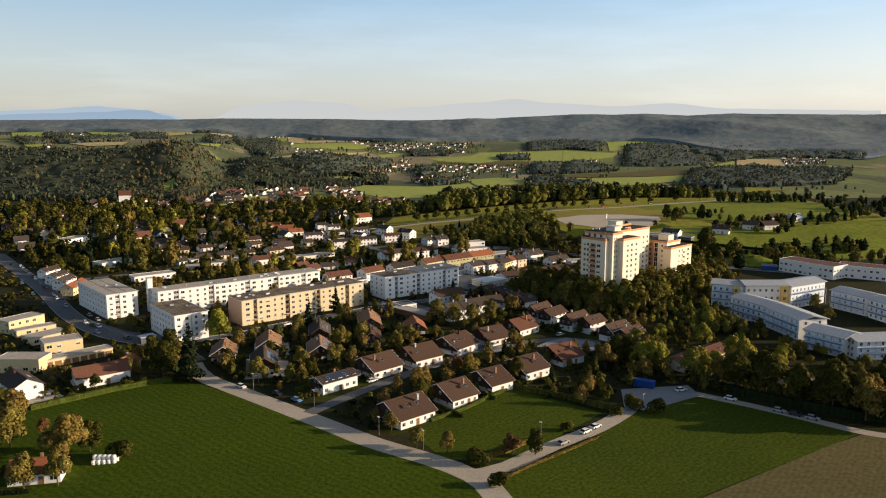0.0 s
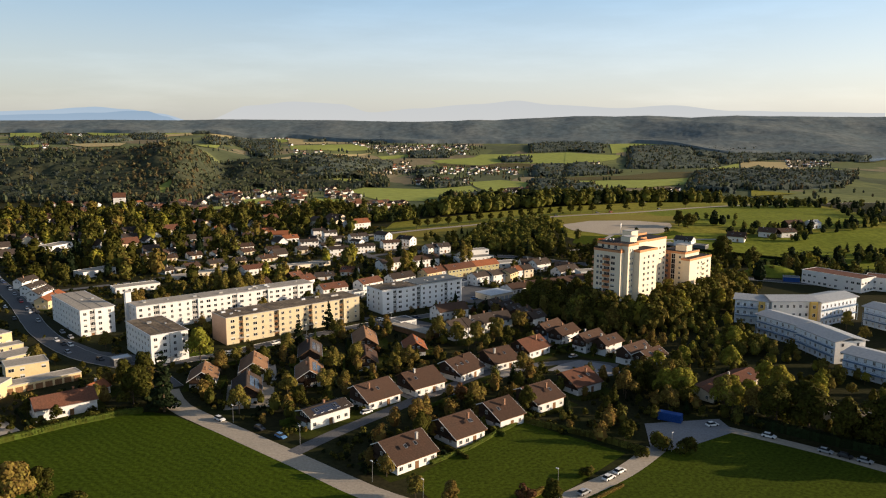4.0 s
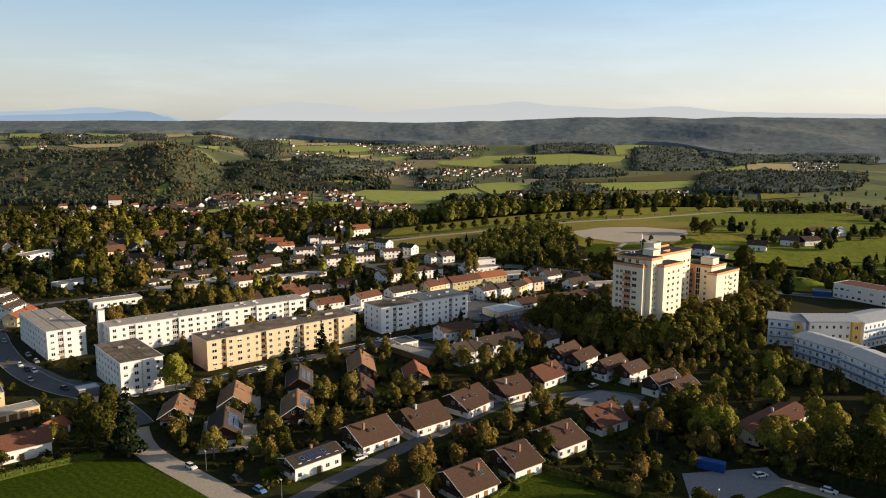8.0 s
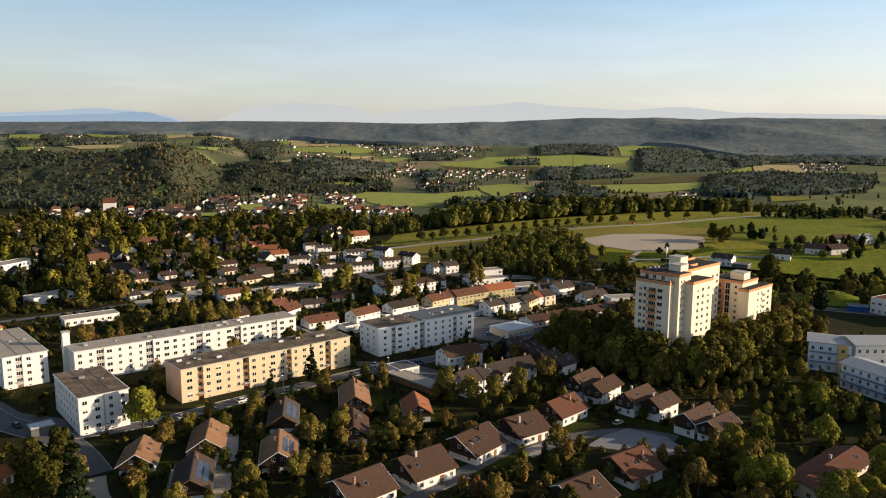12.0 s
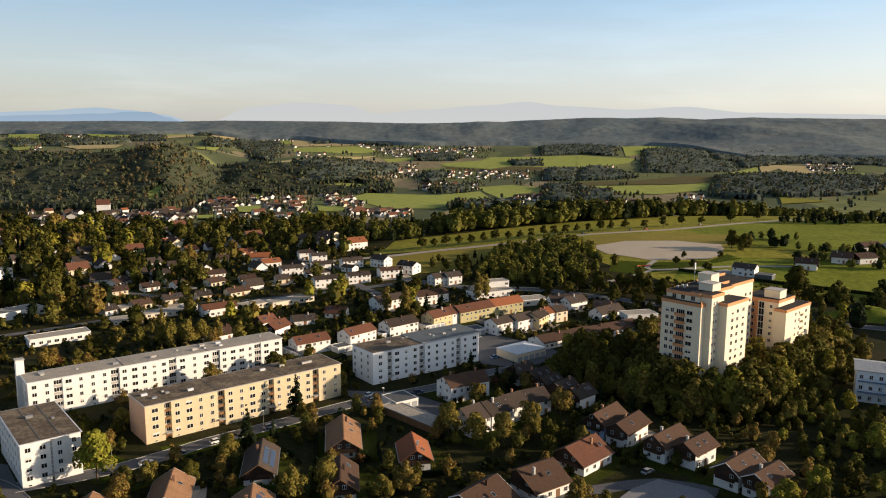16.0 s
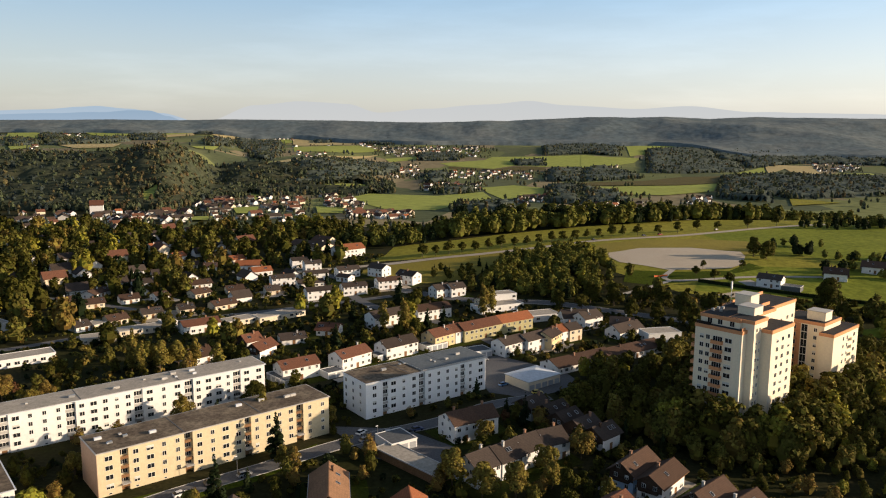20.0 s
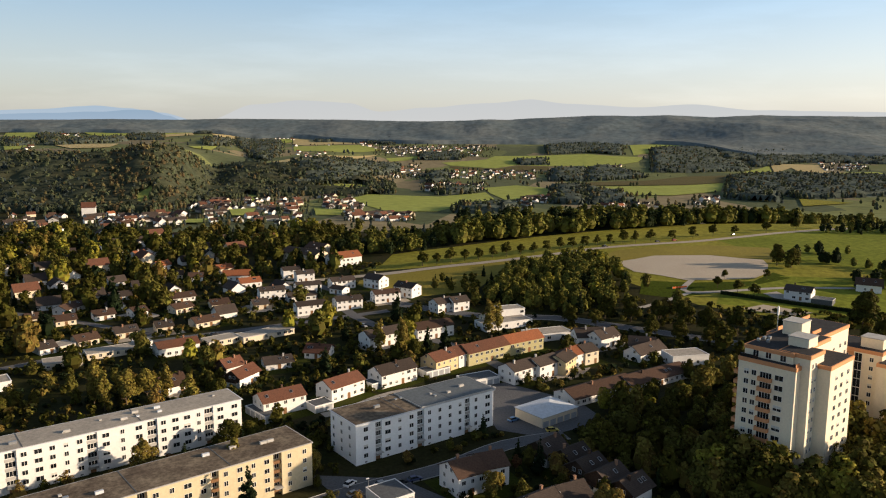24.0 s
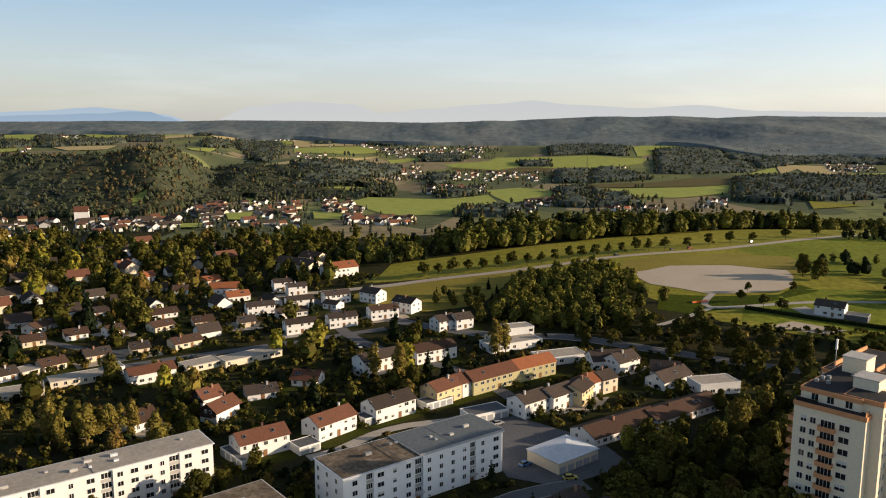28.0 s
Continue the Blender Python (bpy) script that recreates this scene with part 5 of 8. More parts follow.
outline("courtyard", [(46, 322), (53, 330), (62, 336), (73, 329), (76, 318), (66, 313), (58, 318)], "pale_asphalt", 0.13, "pale asphalt turning place between the houses", "parking")
outline("square", [(113.3, 700.5), (128.7, 708.8), (144.7, 720.9), (183.5, 722.6), (200.7, 711.1), (213.5, 706.1), (210.5, 690.0), (200.6, 669.1), (189.0, 658.9), (162.0, 654.8), (146.3, 655.0), (133.6, 665.4), (119.7, 674.4)], "gravel", 0.22, "pale gravel square with a dry grass edge", "square")
outline("dry_verge", [(107.7, 718.4), (122.9, 744.4), (154.3, 760.7), (200.3, 768.3), (238.9, 756.7), (230.0, 719.0), (210.5, 690.0), (214.2, 707.8), (201.4, 712.9), (184.3, 724.7), (145.3, 723.0), (129.2, 710.5), (113.6, 702.0)], "dry", 0.16, "dry yellow grass beside the square")
outline("dry_verge", [(-57.6, 669.2), (-28.2, 693.9), (41.6, 724.6), (103.2, 719.7), (111.7, 698.7), (103.2, 721.7), (38.1, 685.8), (19.3, 641.8), (-9.6, 632.5), (-38.6, 642.8)], "dry", 0.08, "rough dry grass between road and grove")
outline("pasture", [(-45, 700), (-17, 704), (4, 711), (30, 719), (72, 738), (114, 762), (158, 779), (196, 794), (238, 818), (320, 862), (320, 925), (267, 912), (194, 872), (141, 850), (94, 832), (48, 810), (5, 786), (-17, 778), (-38, 764)], "field", 0.12, "sunlit pasture behind the road")
outline("pasture", [(215, 800), (330, 862), (420, 880), (420, 720), (300, 660), (222, 712)], "green_field", 0.1, "sunlit pasture by the farm")
outline("pasture", [(208, 664), (290, 655), (420, 690), (430, 560), (300, 545), (226, 590), (150, 612.1), (160, 634)], "green_field", 0.1, "green pasture round the villa")
outline("pasture", [(120, 655.1), (148.1, 650.3), (186, 653), (206, 672), (212, 660), (158, 632.1), (128.1, 622.3), (111.9, 629.6)], "lawn", 0.1, "grass with paths beside the square")
road("road", [(-107.5, 672), (-60, 684), (-34, 691), (-17, 698), (4, 706), (30, 714), (72, 733), (114, 757), (158, 774), (196, 789), (238, 813), (292, 844), (372, 875), (560, 915)], 7.5, "old_road", "country road lined with young trees", 0.2)
road("path", [(151.1, 657.2), (141.1, 632.3), (198, 640), (240, 640)], 3.5, "paving", "pale footpath", 0.16)
road("path", [(141.1, 631.3), (119, 614), (95.8, 599.1)], 3.0, "paving", "pale footpath", 0.18)
road("road", [(-38.9, 627.2), (-0, 602), (29.7, 591.6), (57.7, 589.5), (83.9, 577.4), (130, 553), (190, 520), (250, 490)], 7.5, "asphalt", "shaded asphalt road behind the terraces", 0.1, kerb=True)
road("road", [(-230, 470), (-190, 500), (-140, 545), (-89.8, 574), (-29.5, 604.4)], 5.5, "asphalt", "asphalt street between the bungalows", 0.08)
road("road", [(-87.3, 674.5), (-60.3, 641.4), (-51.3, 603.8), (-29.9, 573.2), (8, 540), (30, 500)], 6, "asphalt", "asphalt street of the new quarter", 0.1)
road("road", [(-300, 640), (-250, 610), (-200, 589.9), (-140, 559.9)], 5, "asphalt", "asphalt street between gardens", 0.08)
outline("sports_court", [(160, 604), (182, 592), (196, 598), (175, 611)], "gravel", 0.14, "pale sand court on the grass", "court")
outline("villa_yard", [(182.7, 630.1), (191.7, 633.5), (195.3, 625.2), (201.4, 614.0), (196.2, 609.2), (186.4, 618.7)], "paving", 0.2, "pale paved yard of the villa", "yard")

road("path", [(-41.8, 456.4), (-33.2, 462.7), (-23.7, 474.8), (-13.0, 482.7), (2.4, 487.9), (14.6, 497.1)], 4.5, "paving", "pale paved lane between the houses and the block", 0.14)
outline("courtyard", [(-175.8, 377.2), (-143.4, 349.7), (-126.4, 344.4), (-115.5, 330.3), (-123.1, 323.7), (-149.0, 342.2)], "asphalt", 0.115, "asphalt yard with parked cars beside the white block", "parking")


def mound(x, y, turn, L, W, h):
    """A low grassy mound."""
    v, f = [], []
    m = pose(x, y, 0, 0, 0, turn)
    for j in range(13):
        for i in range(13):
            s, t = i / 6 - 1, j / 6 - 1
            p = m @ Vector((s * L / 2, t * W / 2, 0))
            v.append((p.x, p.y, land(p.x, p.y) - 0.2 + h * (1 - smooth(0.1, 1.0, math.hypot(s, t))) * (1 + 0.15 * noise.noise(Vector((s * 2, t * 2, 1))))))
    f = [(j * 13 + i, j * 13 + i + 1, j * 13 + i + 14, j * 13 + i + 13) for j in range(12) for i in range(12)]
    return tagged(new("mound", mesh_of("mound", v, f, "green_field", True)), "grassy mound beside the school", "ground", kind="structure")


mound(228.1, 527.0, -20, 52, 26, 6.5)

# ---------------- blocks and tower ----------------
# the left end wall carries painted shade, darker than the front
block((-91.2, 359.2), 39.6, 71, 15, 12.4, "tan", "felt", [(0.10, 2.3), (0.35, 2.3), (0.605, 2.3), (0.853, 2.3)], "tan four-storey apartment block with flat bitumen roof", left_wall="rust")
block((-139.2, 381.0), 37.8, 94, 12, 12.4, "white", "felt_grey", [(0.1, 3.0), (0.30, 3.0), (0.52, 3.0), (0.70, 3.0), (0.885, 3.0)], "long white four-storey apartment block with grey flat roof")
block((-113.6, 329.2), 39.0, 15.5, 31, 12.6, "white", "felt", [(0.5, 0.6)], "white four-storey block with dark flat roof beside the street", gable=8)
block((-161.7, 372.4), 41.0, 15.5, 45, 12.6, "white", "felt_grey", [(0.35, 2.4)], "white four-storey block with pale flat roof beside the street", gable=10)
block((-25.6, 416.2), 36.6, 53, 15.5, 12.6, "bright", "felt_dark", [(0.15, 2.4), (0.44, 2.4), (0.79, 2.4)], "pale grey-white four-storey block with dark flat roof", gable=3, part_felt=0.44)
stack = thing("chimney_stack", -147, 391, 38, label="tall square white chimney beside the long block", category="chimney")
box("shaft", (-1.3, 1.3, -1.3, 1.3, -0.3, 17.5), "white", stack)
box("cap", (-1.5, 1.5, -1.5, 1.5, 17.5, 17.9), "concrete", stack)
tower()
shed = flat_house(35.7, 455.7, 38.5, 17.2, 13, 3.6, "cream", "r_light", "cream garage hall with low pale metal hip roof", "garage", garage=True, name="garage_hall")
part("hip_roof", mesh_of("hip_roof", [(-9.0, -6.9, 3.73), (9.0, -6.9, 3.73), (9.0, 6.9, 3.73), (-9.0, 6.9, 3.73), (-1.2, 0, 5.0), (1.2, 0, 5.0)], [(0, 1, 5, 4), (1, 2, 5), (2, 3, 4, 5), (3, 0, 4), (3, 2, 1, 0)], "r_light"), shed, label="low pale sheet-metal hip roof")
residence(154, 378, 163, 356, 13, 9.5, ochre=())
residence(162, 354, 166, 330, 14, 9.5)
residence(163, 318, 172, 303, 14, 8.5)
residence(176, 300, 205, 303, 12, 8.0, balcony=True)
residence(152, 400, 166, 393, 14, 12.0, ochre=((11, 3),))
residence(167, 392, 189, 392, 14, 12.5, balcony=False, ochre=((18.5, 3.5),), label="white residence with ochre stair towers and grey roof")
residence(191, 391, 216, 405, 14, 12.0)
residence(214, 394, 222, 374, 14, 9.5)
residence(222, 372, 226, 352, 14, 9.5)
flat_house(250.8, 488, -58, 37.7, 16, 8.5, "white", "r_red", "white two-storey school wing with flat red roof", "school", storeys=2)
flat_house(278, 476.6, -35, 28, 16, 8.0, "white", "r_red", "white two-storey school wing with flat red roof", "school", storeys=2)
house(88.5, 527, 38.5, 19, 10, 3.4, 6.6, "dark", "white")
house(74, 546, 38.5, 14, 10, 4.6, 7.8, "dark", "white")
flat_house(229.5, 504, -20, 9.5, 6, 3.2, "tarp", "sheet_blue", "low blue sheet-metal shed beside the school", "shed", windows=False, name="shed")
house(109.5, 299.4, 40, 36, 12, 3.0, 5.0, "red", "cream", "low")
flat_house(134.8, 271.9, -53, 35, 10, 3.2, "cream", "felt", "long low cream nursery wing with brown flat roof", "school", name="nursery_wing")
box_ob = thing("container", 79.3, 268.9, -32, label="blue metal container on the parking lot", category="container")
box("body", (-3.8, 3.8, -1.4, 1.4, 0.15, 2.8), "tarp", box_ob, cut=0.12)
for k in range(18):
    box("rib", (-3.6 + k * 0.41, -3.45 + k * 0.41, -1.46, -1.38, 0.3, 2.6), "tarp", box_ob)
for k in (-3.4, 3.4):
    box("skid", (k - 0.2, k + 0.2, -1.3, 1.3, 0.0, 0.18), "metal", box_ob)
house(-107.5, 197.2, 12, 14, 10, 3.2, 5.8, "orange", "white", "plain")

# ---------------- houses ----------------
# estate beside the meadow
house(-35.5, 269.5, 43, 17.1, 9.5, 4.4, 6.0, "dark", "white", "solar")
house(-19.8, 286.8, 43, 15.7, 11.5, 3.2, 7.4, "brown", "white", "chalet", 2.3)
house(-3.8, 300.1, 40, 15.4, 11.5, 3.2, 7.4, "brown", "white", "chalet", 2.3)
house(11.9, 316.4, 49, 15.8, 11.5, 3.2, 7.4, "brown", "white", "chalet", 2.3)
house(27.6, 329.0, 35, 13.5, 11.5, 3.2, 7.2, "brown", "white", "chalet", 2.2)
house(42.6, 345.8, 44, 15.4, 11, 3.2, 7.2, "red", "white", "chalet", 1.2)
house(54.1, 370.9, 49, 15.9, 9, 5, 8.2, "brown", "blue", "chalet")
house(59.9, 364.0, 49, 15.7, 9, 5, 7.8, "brown", "white", "chalet")
house(69.0, 352.9, 43, 15.3, 9, 5, 8.2, "brown", "white", "chalet")
house(76.0, 347.7, 41, 13.1, 9, 5, 7.8, "brown", "white", "chalet")
house(83.9, 334.6, 41, 15.2, 9, 5, 8.0, "brown", "white", "chalet")
house(88.9, 328.0, 40, 13.5, 9, 5, 7.6, "brown", "white", "chalet")
house(-7.5, 237.7, 41, 16.1, 12, 3.2, 7.6, "brown", "white", "chalet", 2.4)
house(8.8, 254.5, 40, 13.2, 11.5, 3.2, 7.4, "brown", "white", "chalet", 2.5)
house(23.0, 268.0, 38, 11.9, 11.5, 3.5, 7.4, "brown", "white", "chalet", 2.5)
house(37.9, 283.2, 38, 14.5, 11.5, 3.5, 7.4, "brown", "white", "chalet", 2.5)
house(54.9, 300.3, 36, 13.9, 11.5, 3.2, 7.2, "red", "white", "chalet", 2.4)
# timber houses below the blocks
house(-86.2, 307.5, 101, 14.6, 11, 3.2, 6.8, "tan", "white", "chalet")
house(-70.2, 319.9, 101, 17.3, 11, 3.2, 6.8, "tan", "white", "chalet")
house(-66.7, 294.0, 103, 18.7, 11, 3.2, 6.8, "dark", "white", "solar")
house(-51.2, 340.1, 99, 18.8, 10, 3.2, 6.5, "dark", "white", "solar")
house(-46.8, 310.9, 100, 17.5, 11, 3.2, 6.8, "tan", "white", "solar")
house(-29.8, 358.3, 98, 20.8, 11, 3.2, 6.8, "tan", "white", "chalet")
house(-27.0, 329.5, 97, 16.2, 10, 3.2, 6.8, "brown", "white", "chalet")
house(-7.5, 347.5, 98, 14.5, 10, 3.2, 6.5, "orange", "white", "chalet")
# left of the access road
house(-125.0, 278.1, 38, 19.9, 10.5, 4.0, 7.2, "red", "white", "plain")
house(-121.4, 295.0, 70, 8.2, 7, 2.8, 5.0, "orange", "white", "plain")
house(-147.7, 264.1, 135, 17.6, 11, 5.0, 8.0, "dark", "white", "plain")
house(-246.5, 486.1, 75, 13.9, 7.5, 4.6, 6.8, "dark", "white", "plain")
house(-232.9, 468.4, 83, 15.6, 7.5, 4.6, 6.8, "dark", "white", "plain")
house(-221.3, 453.6, 88, 17.3, 7.5, 4.6, 6.8, "dark", "white", "plain")
house(-208.4, 438.4, 92, 21.5, 8, 4.6, 6.8, "orange", "yellow", "plain")
# houses behind the long block
house(-57.8, 461.7, 37, 16.9, 10, 5.4, 8.0, "red", "white", "plain")
house(-38.3, 476.9, 48, 16.8, 10, 5.4, 8.0, "red", "white", "plain")
house(-19.9, 492.7, 42, 18.3, 10, 5.4, 8.2, "dark", "white", "plain")
house(-28.8, 546.1, 40, 19.6, 10, 5.4, 8.0, "dark", "white", "plain")
house(-5.9, 559.2, 34, 21.4, 10, 5.4, 8.0, "brown", "white", "plain")
house(23.0, 576.6, 34, 7.5, 9, 5.2, 7.5, "brown", "cream", "plain")
house(-1.1, 603.5, 39, 11.5, 9, 5, 7.5, "dark", "white", "plain")
house(7.9, 606.0, 30, 10.5, 9, 5, 7.5, "dark", "white", "plain")
# terraces
house(-1.6, 508.2, 46, 13.7, 10, 5.6, 8.4, "red", "yellow", "plain")
house(5.9, 515.6, 42, 7.3, 10, 5.6, 8.4, "red", "white", "plain")
house(17.0, 523.0, 39, 24.3, 10, 5.6, 8.6, "red", "olive", "plain")
house(34.6, 536.6, 35, 21.0, 10, 5.6, 8.6, "orange", "olive", "plain")
house(29.8, 496.0, 40, 13.9, 10, 5.6, 8.0, "dark", "white", "plain")
house(40.3, 502.8, 42, 14.0, 10, 5.6, 8.0, "dark", "white", "plain")
house(48.6, 507.9, 59, 12.5, 10, 5.6, 8.0, "dark", "yellow", "plain")
house(54.2, 515.9, 43, 8.5, 10, 5.6, 8.0, "orange", "white", "plain")
house(60.6, 520.1, 35, 8.7, 10, 5.6, 8.0, "dark", "cream", "plain")
house(57.2, 478.6, 35, 32.8, 12, 3.0, 5.5, "brown", "white", "plain")
house(82.1, 493.8, 34, 34.0, 12, 3.0, 5.5, "brown", "white", "plain")
house(67.8, 549.5, 10, 14.7, 11, 4.0, 7.5, "dark", "white", "plain")
house(88.9, 534.1, -14, 12.1, 11, 4.2, 7.5, "dark", "white", "plain")
# white houses of the new quarter
house(-99.4, 635.6, 26, 15.5, 9, 5.2, 7, "dark", "white", "plain")
house(-81.3, 629.7, 26, 17, 8.5, 3, 5, "dark", "white", "plain")
house(-80.4, 646.7, 26, 15.5, 9, 5.2, 7, "dark", "white", "plain")
house(-61.5, 656.1, 28, 15.5, 9.5, 5.2, 7.2, "dark", "white", "plain")
house(-71.3, 601.3, 27, 16.5, 9, 5.2, 7, "dark", "white", "plain")
house(-52.3, 610.9, 26, 15.5, 9, 5.2, 7, "dark", "white", "plain")
house(-40.6, 656.3, -36, 13, 10, 5.4, 8, "dark", "white", "plain")
house(-32.6, 624.0, 25, 16, 9, 5.2, 7, "brown", "white", "plain")
house(-20.6, 635.2, -36, 14, 10, 5.4, 8, "dark", "white", "plain")
house(-99.8, 693.4, 25, 12, 9, 5.2, 7, "dark", "white", "plain")
house(-88.3, 679.6, 25, 12, 9, 5.2, 7, "dark", "white", "plain")
house(-61.1, 643.9, -30, 10, 8, 3, 4.6, "dark", "white", "plain")
house(-100.0, 748.2, -33, 34, 17, 7.2, 10.5, "dark", "cream", "shop")
house(-94.5, 776.1, -33, 18, 14, 6.5, 10, "brown", "cream", "plain")
house(-69.7, 729.7, 38, 23, 13, 6.1, 9.7, "orange", "white", "plain")
# gardens and bungalows
house(-134.0, 690.2, 14, 17.8, 11, 3.4, 6.5, "orange", "white", "plain")
house(-120.3, 667.2, 32, 13.9, 10, 3.4, 6.0, "orange", "white", "plain")
house(-150.9, 712.3, 40, 15.3, 10, 4.0, 6.5, "orange", "cream", "plain")
house(-198.0, 731.5, 61, 11.4, 10, 3.5, 6.5, "orange", "white", "plain")
house(-231.3, 774.4, 62, 11.1, 10, 4, 7, "orange", "white", "plain")
house(-216.9, 778.7, 101, 27.7, 8, 5, 8, "dark", "white", "plain")
house(-179.2, 700.0, 18, 14.2, 11, 2.8, 5, "brown", "cream", "low")
house(-160.4, 689.8, 14, 9.8, 10, 3, 5.5, "brown", "white", "low")
house(-192.2, 580.2, 37, 11.1, 10.5, 2.9, 5.2, "brown", "cream", "low")
house(-176.9, 530.6, 50, 8.5, 10.5, 2.9, 5.2, "dark", "white", "low")
house(-165.1, 544.3, 47, 11.1, 10.5, 2.9, 5.2, "brown", "cream", "low")
house(-152.6, 558.6, 37, 11.4, 10.5, 2.9, 5.2, "dark", "cream", "low")
house(-177.6, 591.5, 38, 11.3, 10.5, 2.9, 5.2, "brown", "white", "low")
house(-162.2, 597.7, 52, 8.9, 10.5, 2.9, 5.2, "brown", "white", "low")
house(-137.9, 568.5, 34, 9.0, 10.5, 2.9, 5.2, "dark", "cream", "low")
house(-120.6, 578.3, 45, 14.6, 10.5, 2.9, 5.2, "brown", "cream", "low")
house(-202.6, 606.4, 79, 16.7, 10.5, 2.9, 5.2, "brown", "white", "low")
house(-151.2, 631.1, 37, 17.2, 10.5, 2.9, 5.2, "brown", "white", "low")
house(-209.5, 583.6, 38, 9.2, 10.5, 2.9, 5.2, "brown", "cream", "low")
house(-124.0, 615.0, 32, 11.0, 10.5, 2.9, 5.2, "brown", "cream", "low")
house(-101.2, 613.5, 28, 9.4, 10.5, 2.9, 5.2, "dark", "cream", "low")
house(-187.4, 635.6, 35, 12.4, 10.5, 2.9, 5.2, "dark", "white", "low")
house(-142.3, 606.1, 52, 12.0, 10.5, 2.9, 5.2, "brown", "cream", "low")
house(-118.3, 530.8, 37, 18.7, 10, 4.2, 6.4, "red", "white", "plain")
house(-86.7, 502.6, 49, 9.6, 9, 3.8, 6.8, "red", "white", "chalet")
house(-78.3, 489.7, 65, 13.2, 9, 4.2, 7.2, "red", "white", "chalet")
house(-103.3, 481.3, 47, 10.2, 11, 3.2, 6.5, "brown", "white", "low")
house(-69.7, 512.0, 25, 12.7, 11, 2.8, 4.8, "dark", "white", "low")
house(-54.3, 527.2, -10, 11.7, 12, 2.8, 5.6, "red", "white", "low")
# rowhouses with grey roofs
house(5.4, 402.5, 31, 9.7, 11, 6.0, 9.0, "brown", "white", "plain")
house(12.8, 408.0, 23, 8.9, 11, 5.8, 8.6, "brown", "white", "plain")
house(10.3, 371.9, 41, 10.0, 11, 5.2, 8.6, "dark", "white", "plain")
house(17.4, 377.5, 40, 9.7, 11, 5.2, 8.6, "dark", "white", "plain")
house(25.1, 384.6, 37, 10.2, 11, 5.2, 8.4, "dark", "white", "plain")
house(32.7, 389.3, 28, 9.4, 11, 5.2, 8.4, "dark", "white", "plain")
house(31.2, 421.0, 42, 10.5, 9.5, 4.4, 7.4, "dark", "wood", "chalet")
house(37.6, 414.9, 42, 10.5, 9.5, 4.4, 7.4, "dark", "wood", "chalet")
house(40.8, 407.9, 42, 10.5, 9.5, 4.4, 7.4, "dark", "wood", "chalet")
house(45.3, 401.8, 42, 10.5, 9.5, 4.4, 7.4, "dark", "wood", "chalet")
house(50.2, 395.7, 42, 10.5, 9.5, 4.4, 7.4, "dark", "wood", "chalet")
# beyond the gravel square
house(199.2, 621.2, -38, 14.7, 11, 5.2, 7.8, "dark", "white", "plain")
flat_house(208.0, 614.4, -38, 13, 8, 2.8, "felt_dark", "felt_dark", "low dark grey garage wing beside the villa", "garage", windows=False, name="garage_wing")
house(246.1, 636.1, -29, 14.6, 12, 4.2, 7.5, "brown", "white", "chalet")
house(277.8, 651.1, -33, 14.0, 13, 4.2, 7.5, "brown", "white", "chalet")
house(292.4, 651.3, 14, 16.0, 12, 4.2, 7.0, "brown", "white", "chalet")
house(313.7, 683.7, 17, 17.6, 10, 4.2, 7, "brown", "white", "chalet")
house(331.1, 683.8, 24, 12.3, 10, 4.2, 7, "grey", "white", "plain")
flat_house(-195.7, 355.5, 60, 17.7, 10, 6, "yellow", "felt_grey", "yellow-rendered flat-roofed terrace house with set-back storey")
flat_house(-174.3, 336.3, 53, 17.1, 10, 3.2, "yellow", "felt_grey", "yellow-rendered flat-roofed terrace house with set-back storey")
flat_house(-158.1, 317.1, 36, 14.9, 10, 6, "yellow", "felt_grey", "yellow-rendered flat-roofed terrace house with set-back storey")
flat_house(-185.6, 347.9, 47, 17.4, 6, 3.2, "yellow", "felt_grey", "yellow-rendered flat-roofed terrace house with set-back storey")
flat_house(-146.6, 305.8, 43, 26.7, 7, 3.2, "yellow", "felt_grey", "row of pale yellow garages with flat roof", "garage", garage=True, name="garage_row")
flat_house(-162.1, 293.5, -1, 17.7, 10, 5.5, "yellow", "felt_grey", "yellow-rendered flat-roofed terrace house with set-back storey")
flat_house(-159.5, 511.9, 30, 14.8, 9, 2.8, "cream", "felt_grey", "white-rendered bungalow with a flat grey roof")
flat_house(-145.8, 527.9, 35, 21.4, 9, 2.8, "cream", "felt_grey", "white-rendered bungalow with a flat grey roof")
flat_house(-103.1, 546.5, 43, 15.8, 9, 2.8, "cream", "felt_grey", "white-rendered bungalow with a flat grey roof")
flat_house(-85.2, 557.7, 41, 26.7, 9, 2.8, "cream", "felt_grey", "white-rendered bungalow with a flat grey roof")
flat_house(-171.0, 535.6, 54, 7.1, 9, 2.8, "cream", "felt_grey", "white-rendered bungalow with a flat grey roof")
flat_house(-136.4, 538.4, 41, 6.7, 8, 3.4, "white", "felt_grey", "white-rendered bungalow with a flat grey roof")
flat_house(30.3, 576.3, 28, 27.3, 11, 3.4, "white", "felt_grey", "white-rendered bungalow with a flat grey roof")
flat_house(49.6, 557.3, 21, 22.0, 11, 3.4, "white", "felt_grey", "white-rendered bungalow with a flat grey roof")
flat_house(34.3, 589.3, 21, 13.3, 9, 6, "white", "felt_grey", "white-rendered bungalow with a flat grey roof")
flat_house(103.5, 519.4, 13, 16.9, 10, 4.5, "white", "felt_grey", "white-rendered bungalow with a flat grey roof")
flat_house(13.7, 491.1, 29, 15.0, 8, 3, "white", "felt_dark", "low white garages with dark flat roof", "garage", garage=True, name="garage_row")
